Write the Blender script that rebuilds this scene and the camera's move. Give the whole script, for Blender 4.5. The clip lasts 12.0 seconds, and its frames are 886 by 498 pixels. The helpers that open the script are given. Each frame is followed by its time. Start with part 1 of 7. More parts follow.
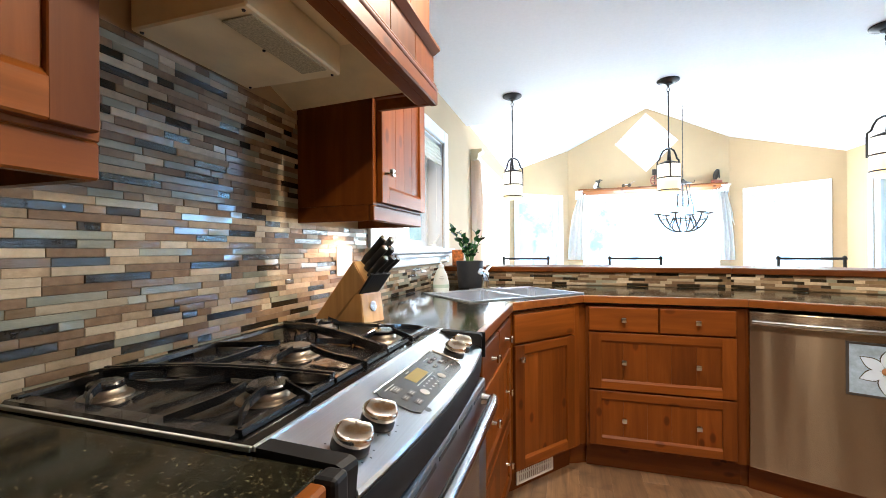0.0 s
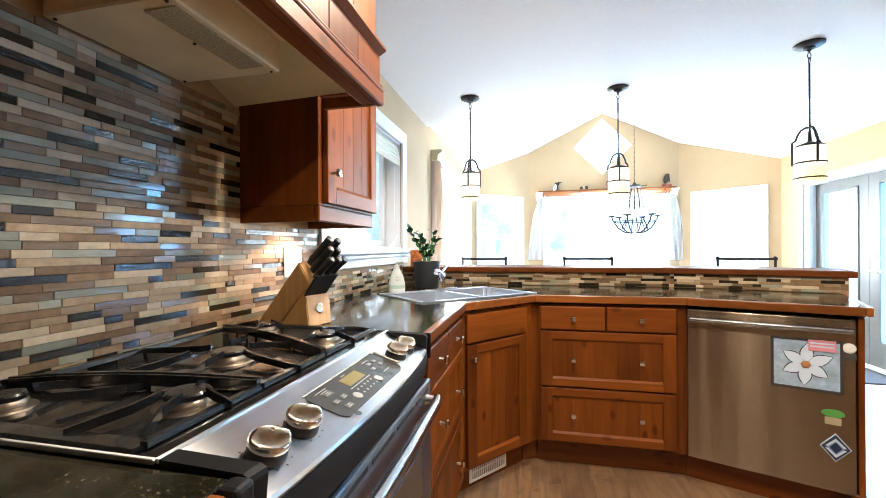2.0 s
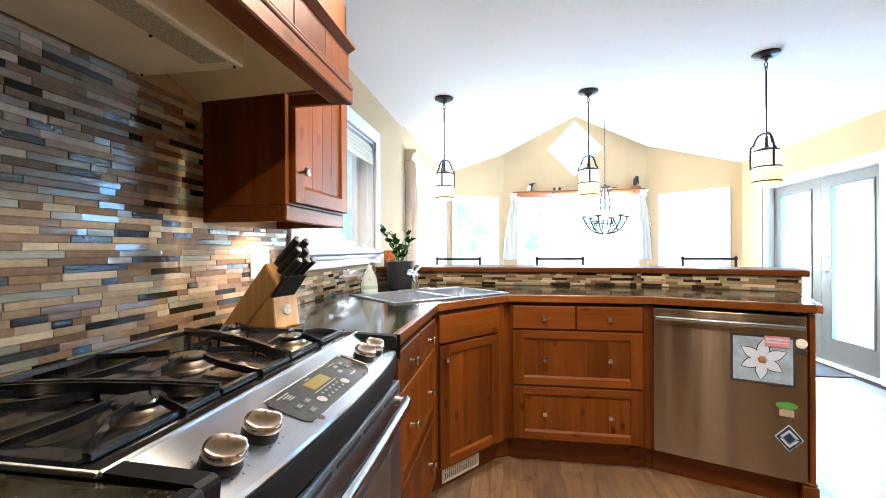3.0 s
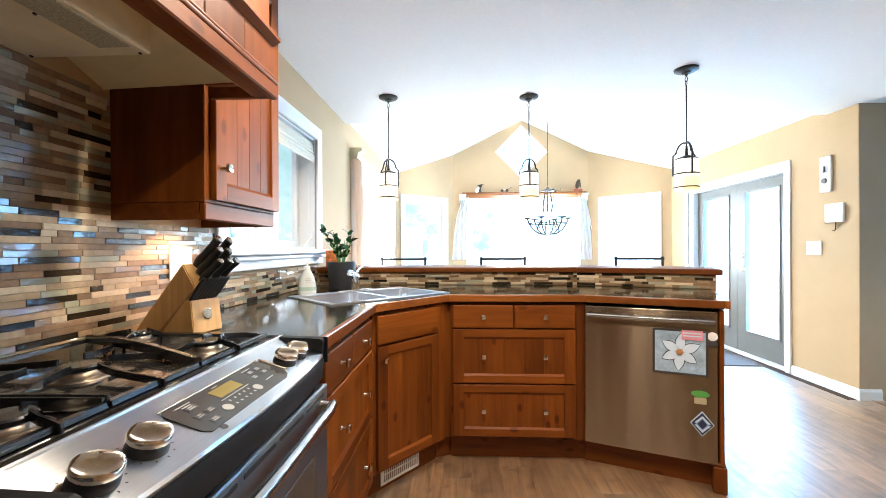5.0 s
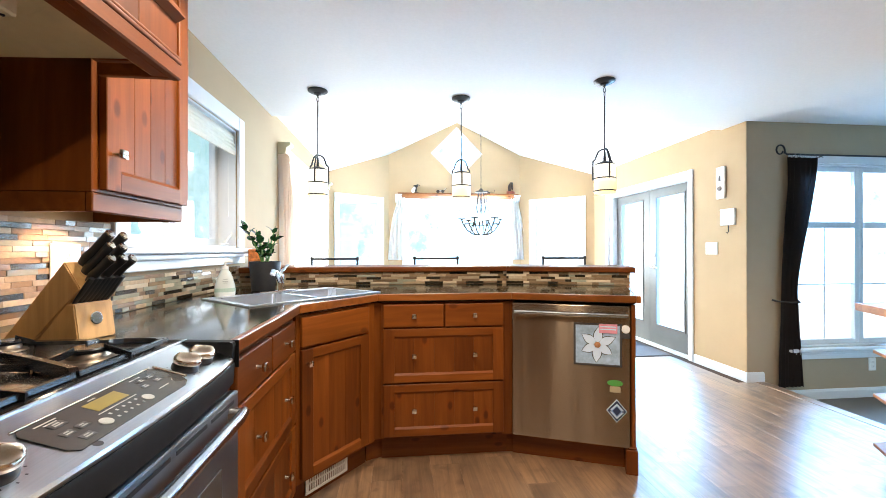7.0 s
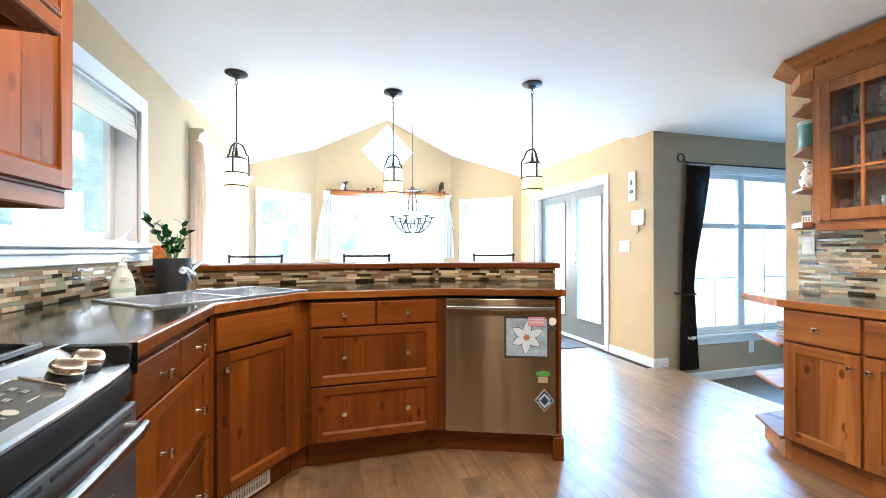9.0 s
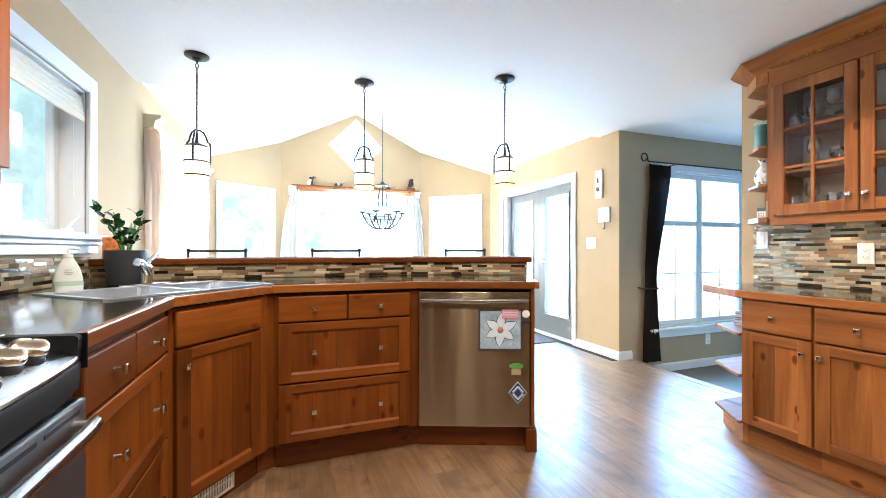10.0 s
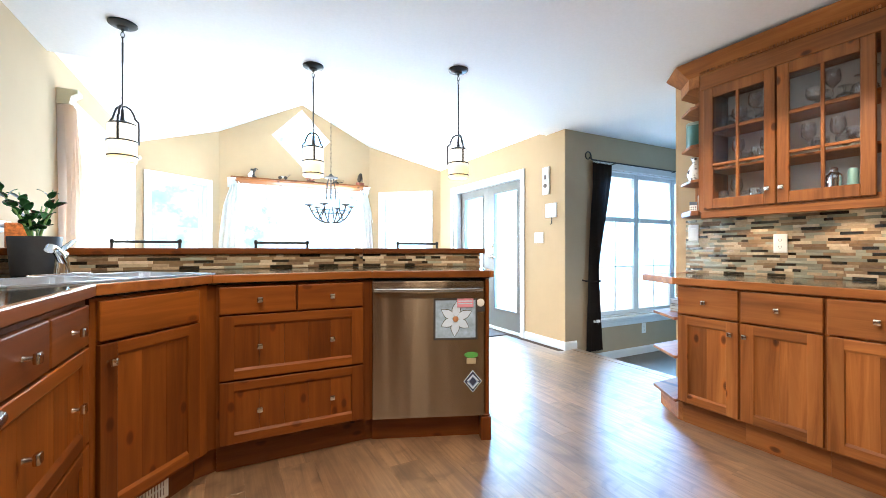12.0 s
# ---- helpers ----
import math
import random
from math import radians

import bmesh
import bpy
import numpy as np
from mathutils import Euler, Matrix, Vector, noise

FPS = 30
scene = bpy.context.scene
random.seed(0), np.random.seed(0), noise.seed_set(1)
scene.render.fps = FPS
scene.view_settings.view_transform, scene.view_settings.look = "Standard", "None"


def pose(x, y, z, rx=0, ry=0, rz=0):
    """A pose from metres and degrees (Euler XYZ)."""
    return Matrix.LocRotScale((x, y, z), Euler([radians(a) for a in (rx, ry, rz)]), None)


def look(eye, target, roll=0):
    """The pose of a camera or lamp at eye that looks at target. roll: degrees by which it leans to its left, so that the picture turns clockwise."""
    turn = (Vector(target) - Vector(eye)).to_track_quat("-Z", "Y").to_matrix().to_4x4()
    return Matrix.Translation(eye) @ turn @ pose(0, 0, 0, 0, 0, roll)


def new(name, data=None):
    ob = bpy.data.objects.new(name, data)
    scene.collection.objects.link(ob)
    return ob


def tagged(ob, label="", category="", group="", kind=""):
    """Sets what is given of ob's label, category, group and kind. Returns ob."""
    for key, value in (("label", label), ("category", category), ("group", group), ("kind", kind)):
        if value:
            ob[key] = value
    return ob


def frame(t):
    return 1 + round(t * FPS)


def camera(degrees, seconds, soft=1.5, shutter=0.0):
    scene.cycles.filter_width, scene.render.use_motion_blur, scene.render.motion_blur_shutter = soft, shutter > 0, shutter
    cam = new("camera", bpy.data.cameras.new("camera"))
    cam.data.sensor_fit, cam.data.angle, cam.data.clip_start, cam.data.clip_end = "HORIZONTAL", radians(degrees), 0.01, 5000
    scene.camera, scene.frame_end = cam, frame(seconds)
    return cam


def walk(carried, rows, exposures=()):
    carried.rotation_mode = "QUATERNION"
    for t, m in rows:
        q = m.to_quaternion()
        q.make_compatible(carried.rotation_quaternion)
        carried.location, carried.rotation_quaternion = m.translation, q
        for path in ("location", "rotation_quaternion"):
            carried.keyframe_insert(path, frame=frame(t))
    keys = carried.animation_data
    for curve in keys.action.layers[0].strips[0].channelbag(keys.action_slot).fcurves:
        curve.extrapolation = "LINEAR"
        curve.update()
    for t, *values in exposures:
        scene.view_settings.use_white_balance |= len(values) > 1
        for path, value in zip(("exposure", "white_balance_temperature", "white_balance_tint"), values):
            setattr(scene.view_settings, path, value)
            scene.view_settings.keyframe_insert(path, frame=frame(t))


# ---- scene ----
cam = camera(94.9, 12.0, soft=0.7)
PATH = [
    (0, (0.36, 0.351, 1.157), (-0.231, 2.261, 1.16), -0.4),
    (0.5, (0.374, 0.355, 1.159), (-0.186, 2.275, 1.16), -0.4),
    (1, (0.386, 0.358, 1.162), (-0.134, 2.289, 1.162), -0.3),
    (1.5, (0.401, 0.36, 1.162), (-0.077, 2.302, 1.162), -0.3),
    (2, (0.42, 0.365, 1.161), (-0.013, 2.317, 1.162), -0.3),
    (2.5, (0.429, 0.367, 1.162), (0.053, 2.332, 1.163), -0.3),
    (3, (0.438, 0.372, 1.163), (0.118, 2.347, 1.163), -0.3),
    (5, (0.507, 0.381, 1.164), (0.413, 2.379, 1.163), -0.2),
    (5.5, (0.521, 0.383, 1.163), (0.496, 2.383, 1.163), -0.2),
    (6, (0.531, 0.387, 1.16), (0.58, 2.386, 1.162), -0.2),
    (6.5, (0.541, 0.39, 1.158), (0.667, 2.386, 1.16), -0.2),
    (7, (0.548, 0.396, 1.152), (0.756, 2.385, 1.155), -0.1),
    (9, (0.542, 0.438, 1.124), (1.085, 2.362, 1.13), -0.1),
    (9.5, (0.532, 0.455, 1.109), (1.152, 2.357, 1.113), -0.1),
    (10, (0.52, 0.478, 1.086), (1.214, 2.353, 1.09), -0.0),
    (10.5, (0.517, 0.496, 1.068), (1.279, 2.345, 1.073), -0.1),
    (11, (0.51, 0.506, 1.051), (1.338, 2.327, 1.057), 0.0),
    (11.5, (0.5, 0.52, 1.038), (1.386, 2.313, 1.042), -0.0),
    (12, (0.498, 0.523, 1.026), (1.426, 2.295, 1.03), -0.0),
]
walk(cam, [(t, look(eye, target, roll)) for t, eye, target, roll in PATH])

# ---- world, sun and large lights ----
world = bpy.data.worlds.new("world")
scene.world = world
world.use_nodes = True
wn = world.node_tree
sky = wn.nodes.new("ShaderNodeTexSky")
sky.sky_type = "NISHITA"
sky.sun_disc = False
sky.sun_elevation, sky.sun_rotation = radians(62), radians(80)
wn.nodes["Background"].inputs["Strength"].default_value = 0.15
wn.links.new(sky.outputs["Color"], wn.nodes["Background"].inputs["Color"])


def lamp(name, kind, energy, colour, m, size=0.1, size_y=None, spot=None):
    data = bpy.data.lights.new(name, kind)
    data.energy, data.color = energy, colour
    if kind == "AREA":
        data.shape = "RECTANGLE" if size_y else "SQUARE"
        data.size = size
        if size_y:
            data.size_y = size_y
    elif kind == "SUN":
        data.angle = radians(0.6)
    else:
        data.shadow_soft_size = size
    if kind == "SPOT":
        data.spot_size, data.spot_blend = radians(spot), 0.25
    ob = new(name, data)
    ob.matrix_world = m
    return ob


SUN_FROM = Vector((math.sin(radians(80)) * math.cos(radians(62)), math.cos(radians(80)) * math.cos(radians(62)), math.sin(radians(62))))
lamp("sun", "SUN", 4.0, (1.0, 0.95, 0.86), look(SUN_FROM * 20, (0, 0, 0)))
DAY = (0.80, 0.92, 1.0)
XW_OUT = -0.665
GLARE = (0.19, 0.54, 1.0)
scene.view_settings.exposure = 0.87
# skylight that comes in at the openings
lamp("skylight_bay", "AREA", 112, DAY, look((1.745, 7.40, 1.345), (1.745, 0, 3.2)), 1.30, 1.28)
lamp("skylight_bay_right", "AREA", 26, DAY, look((3.16, 6.90, 1.32), (3.16 - 0.684, 6.90 - 0.729, 1.32)), 0.83, 1.22)
lamp("skylight_diamond", "AREA", 8, DAY, look((1.50, 7.345, 2.78), (1.5, 2, 2.78)), 0.55, 0.55)
lamp("skylight_nook", "AREA", 112, DAY, look((XW_OUT - 0.05, 5.16, 1.235), (3.0, 5.16, 2.05)), 1.88, 1.54)
lamp("skylight_french", "AREA", 160, GLARE, look((3.83, 5.12, 1.06), (-1.0, 5.12, 1.9)), 1.5, 1.60)
lamp("skylight_living", "AREA", 330, (0.20, 0.50, 1.0), look((5.03, 3.79, 1.50), (5.03, 2.65, 0.98)), 2.0, 0.66).data.spread = radians(95)
lamp("skylight_sink", "AREA", 1.0, (0.70, 0.85, 1.0), look((-1.02, 2.66, 2.36), (0.1, 2.66, 1.25)), 1.2, 0.40)
# the kitchen's own ceiling lights
CEIL_LAMP = 2.18
KITCHEN_LAMP = [(0.36, 1.68, 48, 158), (2.38, 1.50, 38, 130), (0.88, 0.98, 36, 160)]
for lx, ly, watts, cone in KITCHEN_LAMP:
    lamp("kitchen_downlight", "SPOT", watts, (1.0, 0.87, 0.70), look((lx, ly, CEIL_LAMP), (lx, ly, 0)), 0.035, spot=cone)

# ---- materials ----


def shader(name):
    m = bpy.data.materials.new(name)
    m.use_nodes = True
    return m, m.node_tree, m.node_tree.nodes["Principled BSDF"]


def node(tree, kind, **values):
    n = tree.nodes.new(kind)
    for key, value in values.items():
        n.inputs[key.replace("_", " ")].default_value = value
    return n


def ramp(tree, stops):
    n = tree.nodes.new("ShaderNodeValToRGB")
    while len(n.color_ramp.elements) < len(stops):
        n.color_ramp.elements.new(0.5)
    for e, (at, c) in zip(n.color_ramp.elements, stops):
        e.position, e.color = at, (*c, 1)
    return n


def spread(tree, scale):
    """Object coordinates, shifted at random for each object and scaled."""
    co = tree.nodes.new("ShaderNodeTexCoord")
    info = tree.nodes.new("ShaderNodeObjectInfo")
    mul = tree.nodes.new("ShaderNodeVectorMath")
    mul.operation = "MULTIPLY_ADD"
    mul.inputs[1].default_value = (37, 23, 51)
    tree.links.new(info.outputs["Random"], mul.inputs[0])
    tree.links.new(co.outputs["Object"], mul.inputs[2])
    sc = tree.nodes.new("ShaderNodeVectorMath")
    sc.operation = "MULTIPLY"
    sc.inputs[1].default_value = scale
    tree.links.new(mul.outputs[0], sc.inputs[0])
    return sc.outputs[0], info.outputs["Random"]


def mixed(tree, kind, a, b, factor):
    n = tree.nodes.new("ShaderNodeMix")
    n.data_type, n.blend_type = "RGBA", kind
    for socket, value in ((n.inputs[0], factor), (n.inputs[6], a), (n.inputs[7], b)):
        if hasattr(value, "is_linked"):
            tree.links.new(value, socket)
        else:
            socket.default_value = value if isinstance(value, (int, float)) else (*value, 1)
    return n.outputs[2]


def bumped(tree, bsdf, height, strength, distance=0.002):
    b = node(tree, "ShaderNodeBump", Strength=strength, Distance=distance)
    tree.links.new(height, b.inputs["Height"])
    tree.links.new(b.outputs[0], bsdf.inputs["Normal"])


def wood(name, axis, dark, mid, light, rough=0.46, coat=0.03, knots=0.85, grain=1.0, sheen=0.18):
    m, t, b = shader(name)
    s = [26.0 * grain] * 3
    s[axis] = 1.6 * grain
    co, rnd = spread(t, s)
    n1 = node(t, "ShaderNodeTexNoise", Scale=1.0, Detail=7.0, Roughness=0.62, Distortion=0.7)
    t.links.new(co, n1.inputs["Vector"])
    r = ramp(t, [(0.28, dark), (0.5, mid), (0.74, light)])
    t.links.new(n1.outputs[0], r.inputs[0])
    s2 = [5.0] * 3
    s2[axis] = 0.9
    co2, _ = spread(t, s2)
    n2 = node(t, "ShaderNodeTexNoise", Scale=1.0, Detail=3.0, Roughness=0.5)
    t.links.new(co2, n2.inputs["Vector"])
    r2 = ramp(t, [(0.3, (0.60, 0.56, 0.52)), (0.7, (1.20, 1.19, 1.12))])
    t.links.new(n2.outputs[0], r2.inputs[0])
    c = mixed(t, "MULTIPLY", r.outputs[0], r2.outputs[0], 0.8)
    r3 = ramp(t, [(0.0, (0.66, 0.62, 0.56)), (1.0, (1.20, 1.20, 1.16))])
    t.links.new(rnd, r3.inputs[0])
    c = mixed(t, "MULTIPLY", c, r3.outputs[0], 1.0)
    if knots:
        s3 = [6.5] * 3
        s3[axis] = 3.6
        co3, _ = spread(t, s3)
        flat, turned = t.nodes.new("ShaderNodeSeparateXYZ"), t.nodes.new("ShaderNodeCombineXYZ")
        t.links.new(co3, flat.inputs[0])
        t.links.new(flat.outputs[0], turned.inputs[0])
        t.links.new(flat.outputs[2], turned.inputs[1])
        v = node(t, "ShaderNodeTexVoronoi", Scale=0.8, Randomness=1.0)
        v.voronoi_dimensions = "2D"
        t.links.new(turned.outputs[0], v.inputs["Vector"])
        rk = ramp(t, [(0.0, (0.12, 0.06, 0.035)), (0.05, (0.3, 0.2, 0.13)), (0.085, (1.15, 0.98, 0.8)), (0.16, (1, 1, 1))])
        t.links.new(v.outputs["Distance"], rk.inputs[0])
        c = mixed(t, "MULTIPLY", c, rk.outputs[0], knots)
    t.links.new(c, b.inputs["Base Color"])
    b.inputs["Roughness"].default_value = rough
    b.inputs["Coat Weight"].default_value = coat
    b.inputs["Coat Roughness"].default_value = 0.28
    b.inputs["Specular IOR Level"].default_value = sheen
    bumped(t, b, n1.outputs[0], 0.12, 0.001)
    return m


FIR = ((0.142, 0.037, 0.005), (0.190, 0.052, 0.0072), (0.250, 0.074, 0.012))
PIN = ((0.22, 0.070, 0.017), (0.35, 0.122, 0.033), (0.47, 0.185, 0.054))
fir_v = wood("knotty_fir_upright", 2, *FIR, knots=0.6)
fir_h = wood("knotty_fir_level", 0, *FIR, knots=0.5)
pale_v = wood("honey_pine_upright", 2, *PIN, coat=0.10, sheen=0.24)
pale_h = wood("honey_pine_level", 0, *PIN, coat=0.10, sheen=0.24)
edge_y = wood("varnished_edge_long", 1, (0.18, 0.052, 0.010), (0.26, 0.082, 0.016), (0.33, 0.120, 0.028), rough=0.3, coat=0.4, knots=0)
edge_x = wood("varnished_edge_cross", 0, (0.18, 0.052, 0.010), (0.26, 0.082, 0.016), (0.33, 0.120, 0.028), rough=0.3, coat=0.4, knots=0)
beech = wood("beech_block", 2, (0.48, 0.27, 0.10), (0.60, 0.36, 0.15), (0.68, 0.44, 0.20), knots=0, coat=0.45)


def plain(name, colour, rough=0.5, metal=0.0, noise_scale=0, spread_by=0.08, bump=0.0, coat=0.0, spec=None):
    m, t, b = shader(name)
    b.inputs["Roughness"].default_value = rough
    b.inputs["Metallic"].default_value = metal
    b.inputs["Coat Weight"].default_value = coat
    if spec is not None:
        b.inputs["Specular IOR Level"].default_value = spec
    b.inputs["Base Color"].default_value = (*colour, 1)
    if noise_scale:
        co, _ = spread(t, (1, 1, 1))
        n = node(t, "ShaderNodeTexNoise", Scale=noise_scale, Detail=5.0, Roughness=0.6)
        t.links.new(co, n.inputs["Vector"])
        lo = tuple(c * (1 - spread_by) for c in colour)
        hi = tuple(min(1, c * (1 + spread_by)) for c in colour)
        r = ramp(t, [(0.3, lo), (0.7, hi)])
        t.links.new(n.outputs[0], r.inputs[0])
        t.links.new(r.outputs[0], b.inputs["Base Color"])
        if bump:
            bumped(t, b, n.outputs[0], bump, 0.003)
    return m


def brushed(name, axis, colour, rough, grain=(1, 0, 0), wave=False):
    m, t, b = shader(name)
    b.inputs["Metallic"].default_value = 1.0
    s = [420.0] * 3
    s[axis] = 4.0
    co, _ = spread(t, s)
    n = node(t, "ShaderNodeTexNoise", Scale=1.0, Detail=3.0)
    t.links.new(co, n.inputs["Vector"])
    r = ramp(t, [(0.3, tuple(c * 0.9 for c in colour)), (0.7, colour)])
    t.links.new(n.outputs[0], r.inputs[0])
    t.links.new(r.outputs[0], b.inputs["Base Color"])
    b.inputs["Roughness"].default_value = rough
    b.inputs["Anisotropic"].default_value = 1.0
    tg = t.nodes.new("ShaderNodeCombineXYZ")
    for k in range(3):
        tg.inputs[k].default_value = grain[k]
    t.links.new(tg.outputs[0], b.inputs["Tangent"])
    if wave:
        # long shallow waves across the sheet, shaped to imitate streaks of lamp light
        cw, _ = spread(t, (8.0, 0.0, 0.7))
        nw = node(t, "ShaderNodeTexNoise", Scale=1.0, Detail=1.0, Roughness=0.4)
        t.links.new(cw, nw.inputs["Vector"])
        bumped(t, b, n.outputs[0], 0.20, 0.0012)
        low = node(t, "ShaderNodeBump", Strength=1.0, Distance=0.0075)
        t.links.new(nw.outputs[0], low.inputs["Height"])
        t.links.new(low.outputs[0], b.inputs["Normal"].links[0].from_node.inputs["Normal"])
    else:
        bumped(t, b, n.outputs[0], 0.05, 0.0005)
    return m


wall_paint = plain("warm_yellow_wall_paint", (0.475, 0.325, 0.178), 0.75, noise_scale=3, spread_by=0.03, bump=0.06)
living_paint = plain("olive_beige_wall_paint", (0.40, 0.31, 0.21), 0.8, noise_scale=3, spread_by=0.04, bump=0.06)
ceiling_paint = plain("white_ceiling_paint", (0.91, 0.91, 0.90), 0.85, noise_scale=60, spread_by=0.02, bump=0.25)
white_trim = plain("white_trim_paint", (0.72, 0.735, 0.75), 0.35, noise_scale=9, spread_by=0.02)
cream_trim = plain("cream_valance_paint", (0.62, 0.55, 0.36), 0.5, noise_scale=9, spread_by=0.05)
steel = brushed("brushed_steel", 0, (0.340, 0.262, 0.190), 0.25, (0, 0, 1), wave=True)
steel_h = brushed("brushed_steel_level", 0, (0.66, 0.66, 0.67), 0.28, (1, 0, -0.45))
pewter = plain("dark_pewter", (0.70, 0.67, 0.62), 0.16, 1.0)
sink_steel = plain("satin_sink_steel", (0.74, 0.82, 0.93), 0.36, 1.0, noise_scale=120, spread_by=0.03)
steel_door = brushed("brushed_steel_oven", 1, (0.22, 0.225, 0.235), 0.30, (0, 0, 1))
steel_bar = plain("satin_steel_bar", (0.36, 0.36, 0.37), 0.22, 1.0, noise_scale=60, spread_by=0.1)
chrome = plain("polished_chrome", (0.80, 0.80, 0.80), 0.09, 1.0)
burner_alloy = plain("dull_burner_alloy", (0.30, 0.25, 0.20), 0.38, 1.0, noise_scale=60, spread_by=0.2)
nickel = plain("satin_nickel", (0.74, 0.69, 0.61), 0.20, 1.0)
iron = plain("black_iron", (0.018, 0.017, 0.017), 0.45, 0.3, noise_scale=40, spread_by=0.3)
cast = plain("cast_iron_grate", (0.008, 0.0085, 0.010), 0.24, 0.0, noise_scale=90, spread_by=0.3, bump=0.05, coat=0.5)
enamel = plain("black_enamel", (0.012, 0.011, 0.011), 0.16, 0.0, noise_scale=12, spread_by=0.5, coat=0.4)
cap_plastic = plain("dull_black_plastic", (0.010, 0.010, 0.011), 0.55, noise_scale=30, spread_by=0.2, spec=0.2)
black_plastic = plain("black_plastic", (0.016, 0.017, 0.019), 0.4, noise_scale=30, spread_by=0.2)
dark_gap = plain("dark_recess", (0.05, 0.02, 0.008), 0.7, noise_scale=9, spread_by=0.2)
white_plastic = plain("white_plastic", (0.80, 0.79, 0.76), 0.4, noise_scale=15, spread_by=0.02)
cream_metal = plain("cream_enamelled_metal", (0.80, 0.68, 0.44), 0.42, noise_scale=7, spread_by=0.10)
grey_pad = plain("grease_filter_mesh", (0.46, 0.40, 0.26), 0.5, 0.3, noise_scale=220, spread_by=0.35, bump=0.3)
grout = plain("grey_grout", (0.22, 0.185, 0.14), 0.9, noise_scale=80, spread_by=0.1, bump=0.2)
outdoor = plain("pale_concrete_paving", (0.60, 0.59, 0.56), 0.9, noise_scale=1.3, spread_by=0.12)


def glass(name, tint=(1, 1, 1), gloss=0.09, rim=0.45, rough=0.02):
    m = bpy.data.materials.new(name)
    m.use_nodes = True
    t = m.node_tree
    t.nodes.remove(t.nodes["Principled BSDF"])
    a = node(t, "ShaderNodeBsdfTransparent", Color=(*tint, 1))
    g = node(t, "ShaderNodeBsdfGlossy", Roughness=rough)
    mix = t.nodes.new("ShaderNodeMixShader")
    lw = node(t, "ShaderNodeLayerWeight", Blend=0.5)
    power = t.nodes.new("ShaderNodeMath")
    power.operation = "POWER"
    power.inputs[1].default_value = 3.0
    t.links.new(lw.outputs["Facing"], power.inputs[0])
    mul = t.nodes.new("ShaderNodeMath")
    mul.operation = "MULTIPLY_ADD"
    mul.inputs[1].default_value, mul.inputs[2].default_value = rim, 0.015 + gloss * 0.12
    t.links.new(power.outputs[0], mul.inputs[0])
    t.links.new(mul.outputs[0], mix.inputs[0])
    t.links.new(a.outputs[0], mix.inputs[1])
    t.links.new(g.outputs[0], mix.inputs[2])
    t.links.new(mix.outputs[0], t.nodes["Material Output"].inputs[0])
    return m


pane_glass = glass("window_glass")
cup_glass = glass("drinking_glass", (0.97, 0.975, 0.975), 1.2, 1.0, 0.10)


def countertop():
    m, t, b = shader("black_granite_laminate")
    co, _ = spread(t, (1, 1, 1))
    v = node(t, "ShaderNodeTexNoise", Scale=170.0, Detail=4.0, Roughness=0.75)
    t.links.new(co, v.inputs["Vector"])
    r = ramp(t, [(0.40, (0.006, 0.0065, 0.005)), (0.57, (0.020, 0.018, 0.012)), (0.64, (0.07, 0.06, 0.035)), (0.76, (0.30, 0.25, 0.14))])
    t.links.new(v.outputs[0], r.inputs[0])
    n2 = node(t, "ShaderNodeTexNoise", Scale=22.0, Detail=3.0)
    t.links.new(co, n2.inputs["Vector"])
    r2 = ramp(t, [(0.3, (0.6, 0.65, 0.6)), (0.7, (1.2, 1.15, 1.0))])
    t.links.new(n2.outputs[0], r2.inputs[0])
    t.links.new(mixed(t, "MULTIPLY", r.outputs[0], r2.outputs[0], 1.0), b.inputs["Base Color"])
    b.inputs["Roughness"].default_value = 0.11
    b.inputs["Specular IOR Level"].default_value = 0.32
    bumped(t, b, n2.outputs[0], 0.04, 0.002)
    return m


counter_stone = countertop()


